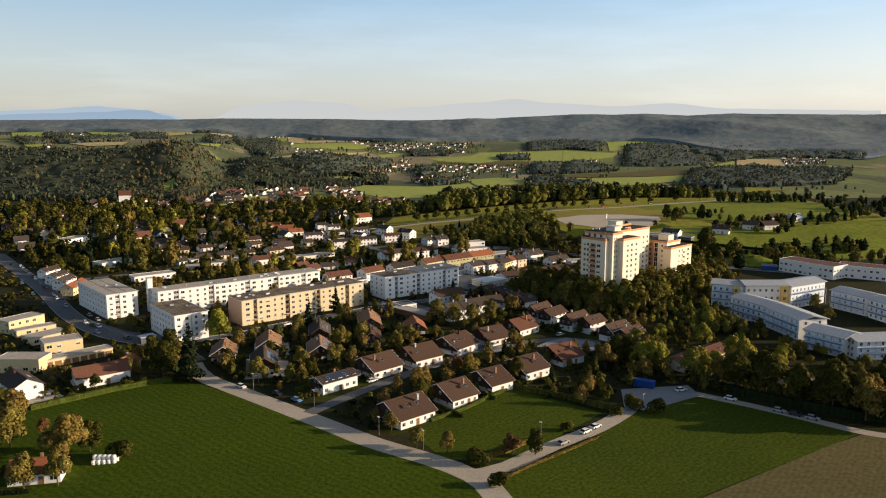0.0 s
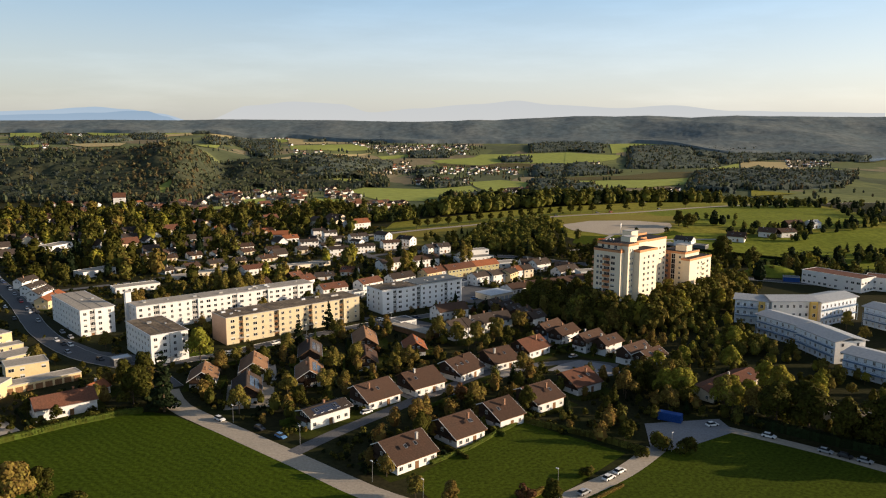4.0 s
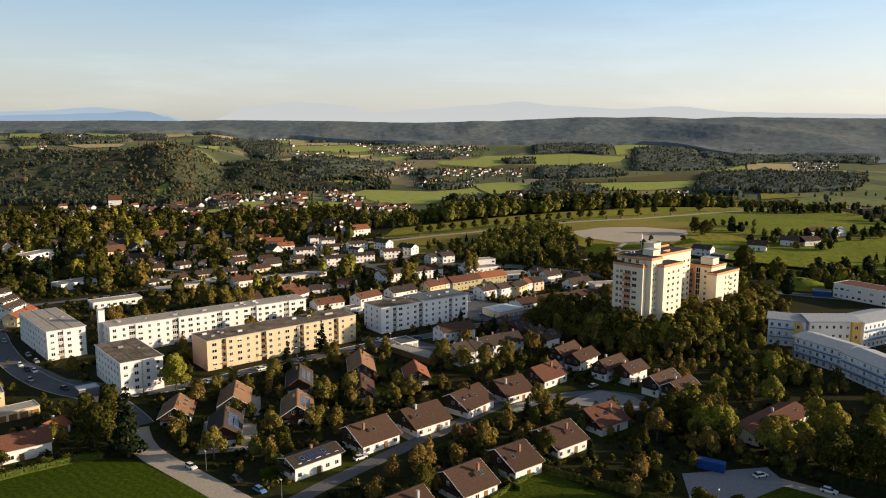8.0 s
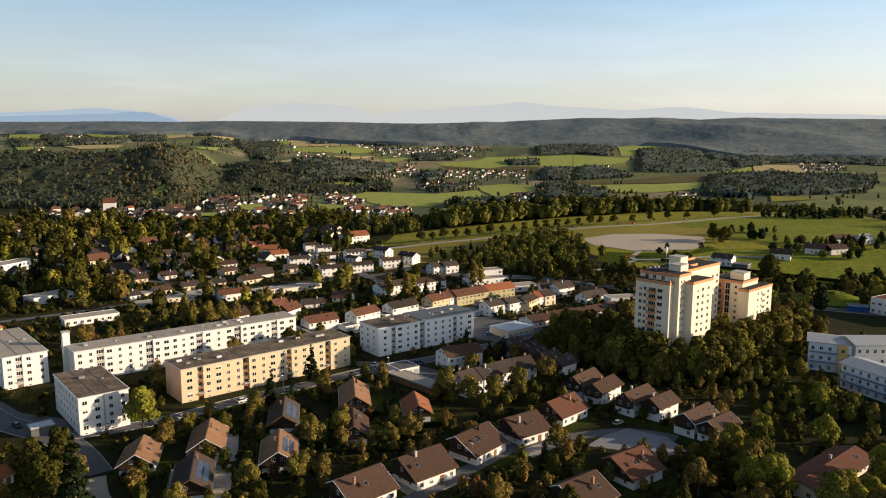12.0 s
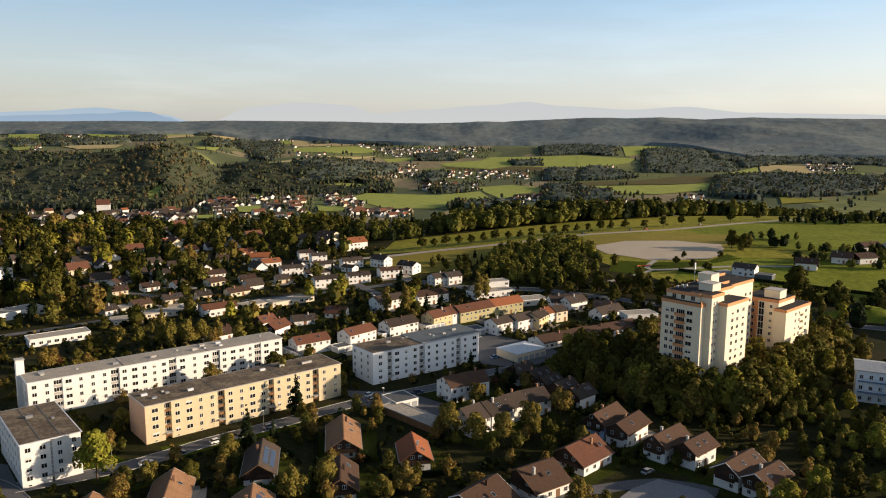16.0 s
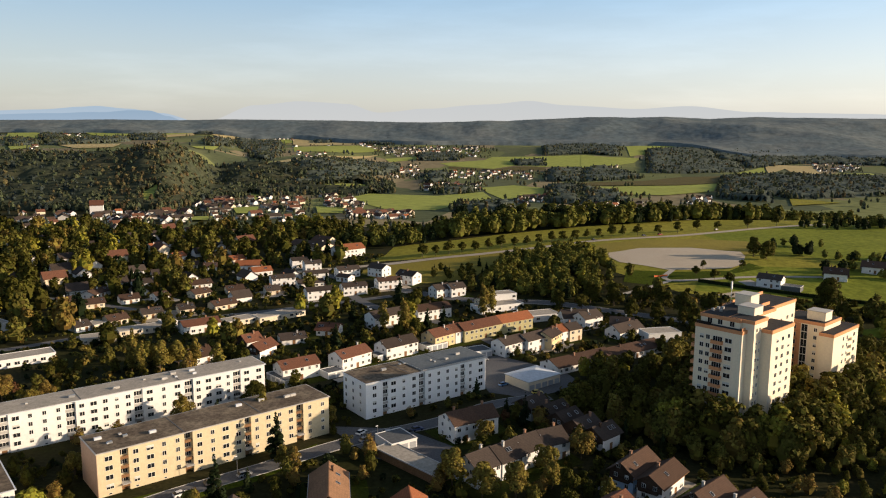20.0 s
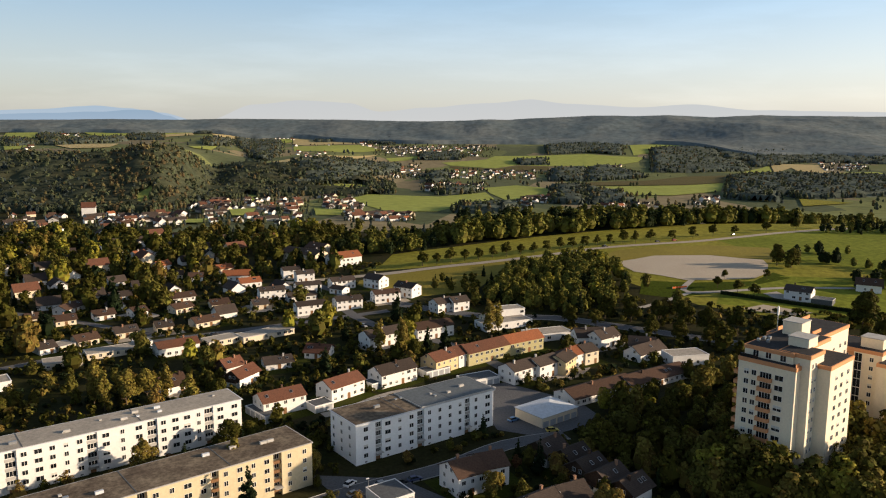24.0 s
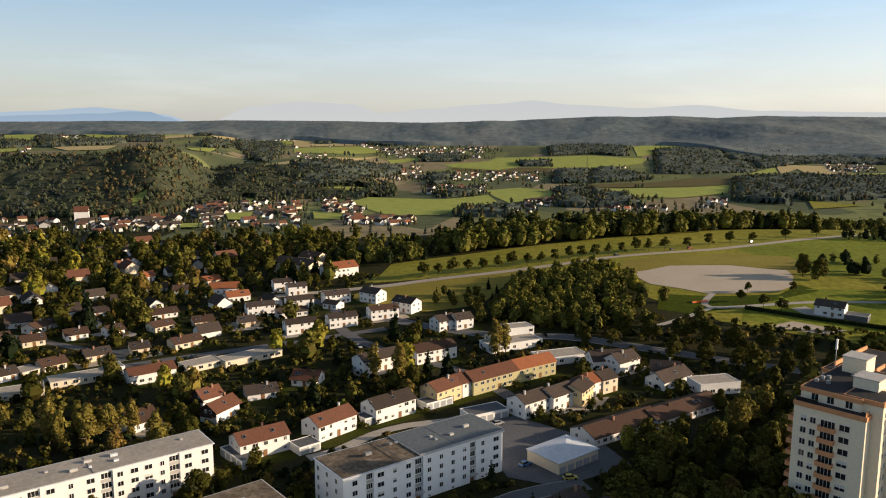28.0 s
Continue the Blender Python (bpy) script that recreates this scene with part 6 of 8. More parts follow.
flat_house(-14.2, 395.3, 35, 9.2, 10, 3, "white", "felt_dark", "white garage block with dark roof in a courtyard", "garage", garage=True, name="garage_row")
flat_house(-177.1, 477.6, 38, 26, 10, 3.6, "white", "felt_grey", "white-rendered bungalow with a flat grey roof")
flat_house(-222.0, 525.4, 54, 22.6, 12, 4, "white", "felt_grey", "white-rendered bungalow with a flat grey roof")
flat_house(-295.7, 619.6, 72, 32.8, 14, 6, "white", "felt_grey", "white-rendered bungalow with a flat grey roof")
flat_house(-8.4, 379.7, -46, 27.0, 7, 2.7, "timber", "felt_grey", "long low carport roof beside the courtyard", "garage", windows=False, name="carport")

flat_house(-43.9, 463.0, 40, 7.5, 6.5, 2.6, "white", "felt_dark", "low white garage with dark flat roof beside a house", "garage", garage=True, name="garage")
flat_house(-25.8, 486.8, 40, 8, 6, 2.6, "white", "felt_dark", "low white garage with dark flat roof beside a house", "garage", garage=True, name="garage")
flat_house(-62.2, 455.3, -48, 14, 6, 2.6, "white", "felt_dark", "low white garage with dark flat roof beside a house", "garage", garage=True, name="garage")
flat_house(-3.7, 502.6, 38, 12, 6, 2.6, "white", "felt_dark", "low white garage with dark flat roof beside a house", "garage", garage=True, name="garage")
flat_house(-127.4, 332.2, 40, 7, 5, 3.0, "felt_dark", "r_light", "small dark kiosk with pale flat roof", "kiosk", windows=False, name="kiosk")

# ---------------- cars, lamps, bales ----------------
for x, y, a, c in ((-47, 255.5, -42, 5), (-55, 262, -42, 1), (-70, 270, -40, 0), (49, 226, 42, 0), (53, 230, 42, 0), (40.5, 217.5, 42, 2), (91.5, 264, 20, 0), (106, 254.5, -40, 0), (118, 243, -40, 2), (122, 239.5, -40, 1), (126, 236, -40, 2), (-211, 426, -52, 1), (-206, 420, -52, 1), (-166, 371, -50, 2), (-170, 366, -52, 0), (-175, 389, -52, 1), (-180, 396, -52, 3), (-174, 380, -52, 2), (-160, 358, -50, 0), (-156, 347, -48, 2), (-138, 337, -40, 1), (-164, 360, -50, 1),):
    car(x, y, a, c)
for x, y, a, c in ((-186, 402, -52, 2), (-92, 340, 42, 1), (-86, 345, 42, 0), (-79, 352, 42, 3), (-70, 361, 42, 0), (-64, 368, 42, 1), (-56, 373, 40, 2), (-44, 384, 40, 2), (-26, 404, 60, 0), (-17, 404, 30, 2), (-12, 405, 30, 1), (-8, 407, 30, 3), (-24, 398, 38, 2), (36, 443, 10, 6), (24, 452, 40, 5), (-8, 300, 50, 0), (60, 340, 40, 2), (8, 291, 45, 1), (-22, 276, 40, 0), (18, 484, 30, 2), (120, 763.2, 25, 1), (165, 785, 28, 1),):
    car(x, y, a, c)
for x, y, a, c in ((180, 792, 28, 4), (238, 824, 32, 1), (-73.1, 606.6, 40, 0), (-39.8, 575.1, -50, 2), (-109.9, 559.8, 42, 1),):
    car(x, y, a, c)
for k, (t, side, c) in enumerate(((0.02, 1, 0), (0.07, 1, 2), (0.12, -1, 1), (0.17, 1, 0), (0.2, 1, 3), (0.27, -1, 2), (0.31, 1, 1), (0.36, 1, 0), (0.42, -1, 0), (0.46, 1, 2), (0.55, 1, 1), (0.6, 1, 4), (0.66, -1, 0), (0.72, 1, 2), (0.78, 1, 0), (0.85, -1, 1), (0.92, 1, 2))):
    car(-290 + 98 * t + 3.6 * side, 523 - 135 * t + 2.7 * side, -54, c)
car(9, 484, 36, 0, True)
car(-163, 375, -50, 0, True)
for x, y, a in ((-40, 250, 135), (-65, 268, 135), (-16, 225, 135), (72, 244, 60), (34, 220, 140), (-2, 214, 135), (-58, 373, 220), (-96, 345, 220), (-20, 396, 220), (10, 310, 135), (150, 222, 140)):
    street_lamp(x, y, a)
bale = thing("silage_bale", -96, 205, 0, label="white wrapped round silage bale on the meadow edge", category="bale", group="stack of bales")
part("wrap", mesh_of("wrap", *tube_data([(0, 0, 0.05), (0, 0, 0.12), (0, 0, 1.18), (0, 0, 1.25)], [0.52, 0.62, 0.62, 0.52], 14), "bale", True), bale)
for k in range(1, 13):
    copy_thing(bale, pose(-96 + (k % 5) * 1.35 + 0.2 * (k // 5), 205 + (k // 5) * 1.4 + (k % 5) * 0.25, 0.02))
for k in range(5):
    copy_thing(bale, pose(-95.9 + k * 1.35, 205.9, 1.27))
barrier = thing("barrier_net", 138, 640, 20, label="orange plastic barrier around a digging site", category="barrier")
box("net", (-5, 5, -0.05, 0.05, 0.1, 1.1), "net", barrier)
for k in range(6):
    box("stake", (-5 + 2 * k - 0.05, -4.95 + 2 * k, -0.08, 0.08, -0.2, 1.25), "metal", barrier)
mast = thing("field_mast", 45, 1160, 0, label="tall thin white mast in the valley", category="mast")
part("pole", mesh_of("pole", *tube_data([(0, 0, 0), (0, 0, 34)], [0.9, 0.5], 8), "white"), mast)

# ---------------- hedges ----------------
hedge([(-136, 248), (-127, 256.5), (-116, 266.5), (-104, 275), (-98, 277)], 1.7, 2.2, "leaf_hedge", "long clipped green hedge between meadow and garden")
hedge([(28, 270), (36, 264), (49, 256), (58, 248), (64, 243)], 1.6, 2.1, "leaf_olive", "long bushy hedge between the lawn and the garden")
hedge([(12, 205), (22, 211), (30, 219)], 1.6, 1.6, "leaf_autumn", "low bushy verge turning yellow")
hedge([(16, 190), (26, 200), (38, 210), (52, 222)], 1.2, 0.8, "leaf_autumn", "rough weedy verge along the lane")
hedge([(100, 269), (112, 259), (125, 248), (140, 238), (156, 230)], 4.0, 3.4, "leaf_dark", "dense dark shrubs under the trees beside the lane")
hedge([(-84, 328), (-78, 334), (-70, 341)], 1.4, 1.5)
hedge([(-2, 280), (10, 292), (24, 306)], 1.3, 1.4)
hedge([(0, 236), (12, 247), (20, 257), (28, 266)], 1.6, 1.3)
hedge([(158, 629.1), (190, 612), (226, 594), (280, 566)], 2.2, 2.2, "leaf_dark", "long dark clipped hedge beside the pasture")

hedge_rnd = random.Random(8)
ways = np.concatenate([np.array([v.co[:2] for v in o.data.vertices]) for o in scene.objects if o.name.split(".")[0] in ("road", "path")])
for o in [o for o in scene.objects if o.name.split(".")[0] == "garden_plot"]:
    p = [tuple(v.co[:2]) for v in o.data.vertices]
    for a, b in ((p[4], p[5]), (p[5], p[0]), (p[0], p[1])):
        clear = all(np.min(np.hypot(ways[:, 0] - a[0] - (b[0] - a[0]) * t, ways[:, 1] - a[1] - (b[1] - a[1]) * t)) > 5.0 for t in (0, 0.25, 0.5, 0.75, 1))
        if hedge_rnd.random() < 0.5 and clear and a[1] < 400 and all(math.hypot(f[0] - a[0] * 0.5 - b[0] * 0.5, f[1] - a[1] * 0.5 - b[1] * 0.5) > f[2] * 0.5 for f in FOOTPRINTS):
            hedge([a, b], 1.0, hedge_rnd.uniform(1.2, 1.9), hedge_rnd.choice(("leaf_hedge", "leaf", "leaf_dark")))

# ---------------- single trees near the camera ----------------
make_kinds()
for x, y, kind, s in ((-104, 206, "turning", 1.3), (-100.0, 192.2, "turning", 0.85), (-108.2, 190.5, "turning", 0.95), (-126, 217, "turning", 1.3), (-132, 208, "turning", 1.4), (-101, 214, "broad", 0.85), (-91, 209, "bush", 2.4), (-121, 227, "russet", 0.9), (-91, 278, "spruce", 1.6), (-93.5, 281.5, "spruce", 1.35), (-104, 285, "broad", 1.25), (-95.5, 334, "lime", 1.35), (-112, 272, "bush", 1.3), (-108, 275, "bush", 1.3), (91, 289, "lime", 1.1), (104, 279, "lime", 1.15), (124, 286, "lime", 1.25), (114, 268, "lime", 1.0), (133, 279, "lime", 0.9), (140, 291, "lime", 0.85), (-113, 300, "broad", 1.1), (-107, 304, "broad", 1.2), (-101, 296, "turning", 1.0), (-4, 215, "turning", 0.6), (5, 211, "turning", 0.65), (24, 209, "russet", 1.1), (31, 210, "broad", 0.7), (14, 204, "bush", 2.0), (18, 190, "bush", 1.8),):
    tree(x, y, kind, s)
for x, y, kind, s in ((-65, 276, "turning", 0.85), (-123, 268, "small", 1.0), (-132, 232, "turning", 1.15), (-140, 236, "broad", 1.1), (-39, 298, "turning", 0.8), (-52, 293, "turning", 0.75), (-69, 331, "broad", 0.7), (10, 285, "russet", 1.2), (11, 360, "turning", 1.0), (-58, 352, "spruce", 1.1), (-62, 345, "turning", 0.9), (3, 366, "turning", 1.05), (20, 360, "turning", 0.95), (-9, 327, "turning", 0.8), (-39, 323, "turning", 0.9), (-30, 327, "turning", 0.95), (-15, 323, "turning", 0.75), (30, 375, "turning", 0.85), (42, 385, "turning", 0.9), (70, 246, "bush", 2.2), (76, 243, "bush", 2.0), (62, 240, "bush", 1.3), (43, 228, "bush", 1.2), (100, 277, "turning", 1.15), (108, 271, "turning", 1.0), (88, 300, "turning", 1.05), (93, 308, "broad", 1.15), (-57, 401, "birch", 1.1), (-86, 452, "birch", 1.2), (-78, 458, "broad", 1.1),):
    tree(x, y, kind, s)
for x, y, kind, s in ((-95, 445, "birch", 1.1), (-124, 463, "birch", 1.25), (-119, 460, "birch", 1.1), (-113, 464, "turning", 1.3), (-107, 468, "turning", 1.15), (-101, 471, "birch", 1.0), (-18, 525, "birch", 1.35), (-28, 530, "birch", 1.2), (-12, 518, "broad", 1.0), (22, 559.5, "birch", 1.3), (26.9, 565.1, "birch", 1.1), (112, 263, "broad", 1.38), (119, 256, "broad", 1.55), (127, 249, "broad", 1.38), (135, 241, "broad", 1.61), (143, 235, "turning", 1.38), (152, 229, "broad", 1.55), (148, 240, "russet", 1.7), (122, 267, "broad", 1.3), (83.8, 588.9, "broad", 1.1), (95.9, 583.5, "broad", 1.2), (108, 576.9, "broad", 1.15), (119, 572, "broad", 1.25), (130, 566, "broad", 1.2), (142, 561, "broad", 1.15), (154, 553, "broad", 1.2), (166, 547, "broad", 1.1), (178, 541, "broad", 1.2), (190, 534, "broad", 1.15), (71.6, 595.8, "spruce", 1.0), (61.5, 600.6, "broad", 1.0), (64, 580, "broad", 0.9), (76, 573, "broad", 0.85), (100, 560, "broad", 0.95), (112, 553, "broad", 1.0),):
    tree(x, y, kind, s)
for x, y, kind, s in ((124, 547, "broad", 0.9), (140, 538, "broad", 1.0), (155, 530, "broad", 1.05), (170, 522, "broad", 1.0), (216, 690, "broad", 1.3), (222, 683, "broad", 1.1), (170, 657, "small", 1.0), (196, 658, "small", 0.9), (210, 575, "broad", 1.7), (215, 582, "broad", 1.4), (160, 640, "small", 1.2), (168, 630, "small", 1.3), (175, 624, "small", 1.2),):
    tree(x, y, kind, s)
for k in range(26):
    t = k / 25
    line = [(-14, 710), (26, 724), (68, 742), (110, 766), (154, 784), (234, 822), (368, 886)]
    i, f = int(t * 5.999), (t * 5.999) % 1
    tree(line[i][0] * (1 - f) + line[i + 1][0] * f, line[i][1] * (1 - f) + line[i + 1][1] * f, "small", random.Random(k).uniform(1.2, 1.65), "road trees")

for x, y, kind, s in ((88.3, 289.0, "lime", 1.15), (119.8, 320.2, "lime", 1.0), (122.3, 293.8, "lime", 1.2), (100.1, 276.7, "lime", 1.1), (108.6, 278.6, "lime", 1.0), (81.6, 278.6, "turning", 0.8), (132.1, 351.3, "lime", 1.0), (101.7, 324.2, "lime", 0.85)):
    tree(x, y, kind, s)
tree(-49.5, 385.0, "spruce", 1.12)
tree(-46.5, 380.0, "turning", 0.62)
tree(-43.0, 376.5, "turning", 0.7)

# ---------------- woods and gardens ----------------
rng = np.random.default_rng(11)
far_rnd = random.Random(21)
TOWN = []
ROADS = [(o, np.array([v.co[:2] for v in o.data.vertices])) for o in scene.objects if o.name.split(".")[0] in ("road", "path")]
ROAD_PTS = np.concatenate([p for _, p in ROADS] + [(p[0::2][:len(p) // 2] + p[1::2][:len(p) // 2]) / 2 for o, p in ROADS])
ROAD_PTS = np.concatenate([ROAD_PTS] + [p[:-2] * (1 - k) + p[2:] * k for _, p in ROADS if len(p) > 3 for k in (0.25, 0.5, 0.75)])
FIELDS = [[(-150, 200), (-142, 240), (-128, 259), (-104, 278), (-92, 281), (-80, 274), (-20, 221), (11, 194), (20, 150), (40, 60), (-60, 40), (-140, 120)], [(14, 187), (69, 243), (92, 258), (131, 222), (190, 190), (170, 120), (20, 150)], [(-6, 230), (29, 269), (57, 243), (21, 209)], [(103.2, 717.8), (150.2, 756.7), (215, 752), (226, 712), (208, 664), (184, 650), (140.1, 645.4), (115.9, 659.7)], [(-45, 700), (4, 711), (72, 738), (158, 779), (238, 818), (320, 862), (320, 925), (194, 866), (94, 826), (5, 780), (-38, 758)]]
FIELDS += [[(215, 800), (330, 862), (420, 880), (420, 720), (300, 660), (222, 712)], [(208, 664), (290, 655), (420, 690), (430, 560), (300, 545), (226, 590), (140.1, 612.2), (128.1, 640.4)], [(66, 243), (70, 268), (97, 271), (98, 258)], [(18, 444), (32, 438), (56, 452), (50, 470), (24, 492), (6, 480)], [(-58.4, 637.1), (-41.5, 709), (41.6, 731.2), (111.6, 728.2), (96.9, 717.5), (36.2, 682.2), (25.3, 627.2), (-9.7, 619)], [(-38, 412), (-12, 410), (8, 392), (0, 376), (-20, 384)]]
FIELDS += [[(46, 322), (56, 314), (80, 312), (80, 336), (60, 342)]]
FOOT = None


def free(x, y, gap=2.0):
    global FOOT
    if FOOT is None:
        FOOT = np.array(FOOTPRINTS)
    if np.any(np.hypot(FOOT[:, 0] - x, FOOT[:, 1] - y) < FOOT[:, 2] * 0.86 + gap):
        return False
    if np.any(np.hypot(ROAD_PTS[:, 0] - x, ROAD_PTS[:, 1] - y) < 3.2 + gap):
        return False
    return not any(inside(x, y, p) for p in FIELDS)


def shades(x, y):
    """Whether a tree here would stand in the morning light of one of the estate's houses."""
    return bool(np.any((x - FOOT[:, 0] > 3) & (x - FOOT[:, 0] < 19) & (np.abs(y - FOOT[:, 1]) < 8)))


GROVE = [(65, 291), (114, 276), (118, 258), (133, 241), (150, 232), (190, 240), (190, 292), (156, 318), (150, 365), (146, 400), (180, 440), (196, 500), (168, 500), (160, 455), (146, 420), (120, 402), (98, 388), (80, 395), (62, 400), (86, 372), (96, 348), (98, 325), (80, 310)]
CLUMP = [(24.4, 617.6), (38.2, 680.5), (94.8, 714.9), (111.8, 688.9), (108.8, 649.1), (100.8, 605.2), (59.6, 594.2)]
FRINGE = [(-18, 660), (8, 670), (32, 680), (36, 668), (33, 622), (10, 638), (-15, 648)]
DARK = [(40, 420), (62, 402), (86, 392), (78, 430), (100, 440), (128, 470), (150, 490), (120, 520), (90, 500), (60, 478), (54, 448)]
near_count = 0
far_grove = []
for gx in np.arange(-160, 200, 5.2):
    for gy in np.arange(225, 500, 5.2):
        x, y = gx + rng.uniform(-2.2, 2.2), gy + rng.uniform(-2.2, 2.2)
        grove, dark = inside(x, y, GROVE), inside(x, y, DARK)
        chance = 0.45 if grove and x > 112 and 262 < y < 335 else 0.80 if grove else 0.6 if dark else 0.23 if gy < 440 else 0.14
        if not (grove or dark) and gy < 250 and gx > 60:
            continue
        if rng.uniform() > chance or not free(x, y, 0.6 if grove else 1.3) or abs(x) > (y + 30) * 0.62 + 20:
            continue
        if not (grove or dark) and y < 385 and shades(x, y):
            continue
        if not (grove or dark) and min((math.hypot(x - a, y - b) for a, b in TREE_AT), default=99) < 6:
            continue
        if inside(x, y, [(92, 268), (120, 262), (140, 282), (138, 305), (96, 302)]) or grove and x < 108 and 316 < y < 374:
            continue
        near_count += 1
        if (grove and (y > 318 or near_count % 2)) or dark or y > 440:
            far_grove.append((x, y, rng.uniform(0.28, 0.5) if x > 112 and 262 < y < 335 else rng.uniform(0.26, 0.42) if x < 126 and 316 < y < 378 else rng.uniform(0.4, 0.68) if x > 122 and y < 420 else rng.uniform(0.45, 0.75) if x < 116 and y < 392 else rng.uniform(0.6, 1.2) if grove and 340 < y < 402 else rng.uniform(0.45, 1.05) if grove or dark else rng.uniform(0.32, 0.6)))
        elif grove:
            tree(x, y, rng.choice(["broad", "broad", "lime", "broad", "turning"]), rng.uniform(0.4, 0.6) if x > 112 and y > 262 else rng.uniform(0.7, 1.1))
        elif dark:
            tree(x, y, rng.choice(["broad", "broad", "spruce", "small"]), rng.uniform(0.7, 1.05))
        else:
            tree(x, y, rng.choice(["small", "bush", "bush", "turning", "russet", "broad", "small", "spruce"], p=[0.20, 0.2, 0.14, 0.22, 0.06, 0.08, 0.05, 0.05]), rng.uniform(0.6, 0.95))

# more garden trees of the estate and round the timber houses
estate = {"leaf_autumn": [], "leaf_olive": [], "leaf": [], "leaf_dark": []}
for k in range(1400):
    x, y = rng.uniform(-130, 105), rng.uniform(232, 440)
    if abs(x) < y * 0.5 + 20 and len(TREE_AT) and min(math.hypot(x - a, y - b) for a, b in TREE_AT) > 4.5 and free(x, y, 0.6) and not (y < 385 and shades(x, y)) and sum(len(v) for v in estate.values()) < 260:
        TREE_AT.append((x, y))
        estate[rng.choice(list(estate), p=[0.46, 0.26, 0.16, 0.12])].append((x, y, rng.uniform(0.30, 0.66)))
for mat in estate:
    woods("garden_trees", "small garden trees between the estate houses", estate[mat], mat, rng, 420, 0.55, 0.8 if mat == "leaf_dark" else 0.0)

# tall trees close round the foot of the tower
for a, b in [(-6, k) for k in (0, 5, 10, 15, 20)] + [(-12, k) for k in (-6, 1, 8, 15)] + [(k, -13) for k in (0, 7, 14, 21, 28, 35, 42)] + [(k, -19) for k in (-4, 4, 12, 20, 28, 36)] + [(k, -14) for k in (50, 57, 64, 71, 78)] + [(k, -2) for k in (31, 38, 45)]:
    ca, sa = math.cos(radians(42.5)), math.sin(radians(42.5))
    far_grove.append((92.8 + a * ca - b * sa + rng.uniform(-1, 1), 397 + a * sa + b * ca + rng.uniform(-1, 1), rng.uniform(1.2, 1.5) if b > -18 and a > -10 else rng.uniform(1.05, 1.35)))
for x, y, size in ((88, 392, 1.35), (95, 388, 1.4), (101, 386, 1.4), (108, 388, 1.35), (114, 393, 1.3), (92, 384, 1.1), (104, 380, 1.15), (119, 399, 1.25)):
    far_grove.append((x, y, size))
# trees to the east get brighter leaves in place of sun on them
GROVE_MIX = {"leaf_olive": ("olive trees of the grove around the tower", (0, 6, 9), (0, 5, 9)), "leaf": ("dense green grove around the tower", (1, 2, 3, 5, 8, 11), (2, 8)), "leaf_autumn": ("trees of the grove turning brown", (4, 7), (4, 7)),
             "leaf_lime": ("yellow-green trees of the grove", (10,), (6, 10)), "leaf_belt": ("grove trees with sunlight put in their green", (), (1, 3, 11))}
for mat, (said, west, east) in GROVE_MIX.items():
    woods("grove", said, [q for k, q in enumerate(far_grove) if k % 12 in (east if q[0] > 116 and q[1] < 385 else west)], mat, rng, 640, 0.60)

# gardens of the town, further off
for k in range(900):
    x, y = far_rnd.uniform(-460, -70), far_rnd.uniform(590, 900)
    if abs(x) < (y - 100) * 0.66 + 40 and free(x, y, 8.5) and len(TOWN) < 95 and not (x > -140 and y > 700) and all(math.hypot(x - a, y - b) > 20 for a, b in TOWN):
        TOWN.append((x, y))
        far_house(x, y, 39 + 90 * (k % 2) + far_rnd.uniform(-8, 8), far_rnd.choice((1, 1, 1, 0, 1, 2)), far_rnd.uniform(0.85, 1.1))
FOOT = None
spots = {"leaf": [], "leaf_olive": [], "leaf_autumn": [], "leaf_dark": [], "leaf_lime": [], "leaf_belt": []}
for gx in np.arange(-520, 330, 6.5):
    for gy in np.arange(500, 900, 6.5):
        x, y = gx + rng.uniform(-3, 3), gy + rng.uniform(-3, 3)
        clump, fringe = inside(x, y, CLUMP), inside(x, y, FRINGE)
        if abs(x) > (y - 100) * 0.68 + 60 or (x > 130 and not 500 < y < 560) and not clump:
            continue
        n = noise.noise(Vector((x * 0.02, y * 0.02, 3)))
        if x > -70 and y > 690 and not clump:
            continue
        chance = 0.95 if clump else 0.6 if fringe else (0.15 + 0.36 * n + (0.24 if y > 690 else 0.11 if x < -150 else 0.0))
        if rng.uniform() > chance or not (free(x, y, 0.0 if clump else 1.8) or fringe):
            continue
        if x < 130 and y < 660 and not clump and shades(x, y) and (x > -20 or rng.uniform() < 0.55):
            continue
        # the copse mostly takes the leaf colour with sunlight put in
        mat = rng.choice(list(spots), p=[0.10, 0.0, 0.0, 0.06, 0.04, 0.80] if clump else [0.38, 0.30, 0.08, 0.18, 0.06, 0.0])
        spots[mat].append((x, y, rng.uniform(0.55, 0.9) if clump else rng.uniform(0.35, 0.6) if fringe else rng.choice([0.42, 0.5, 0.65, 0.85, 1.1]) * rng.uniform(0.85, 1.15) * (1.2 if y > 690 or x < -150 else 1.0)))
for mat, said in (("leaf", "green garden trees of the town"), ("leaf_olive", "olive garden trees of the town"), ("leaf_lime", "bright yellow-green garden trees of the town"), ("leaf_belt", "copse trees beside the square, sunlight put in their green"), ("leaf_autumn", "yellowing garden trees of the town"), ("leaf_dark", "dark garden conifers of the town")):
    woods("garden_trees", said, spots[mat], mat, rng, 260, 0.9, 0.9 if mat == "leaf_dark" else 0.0)

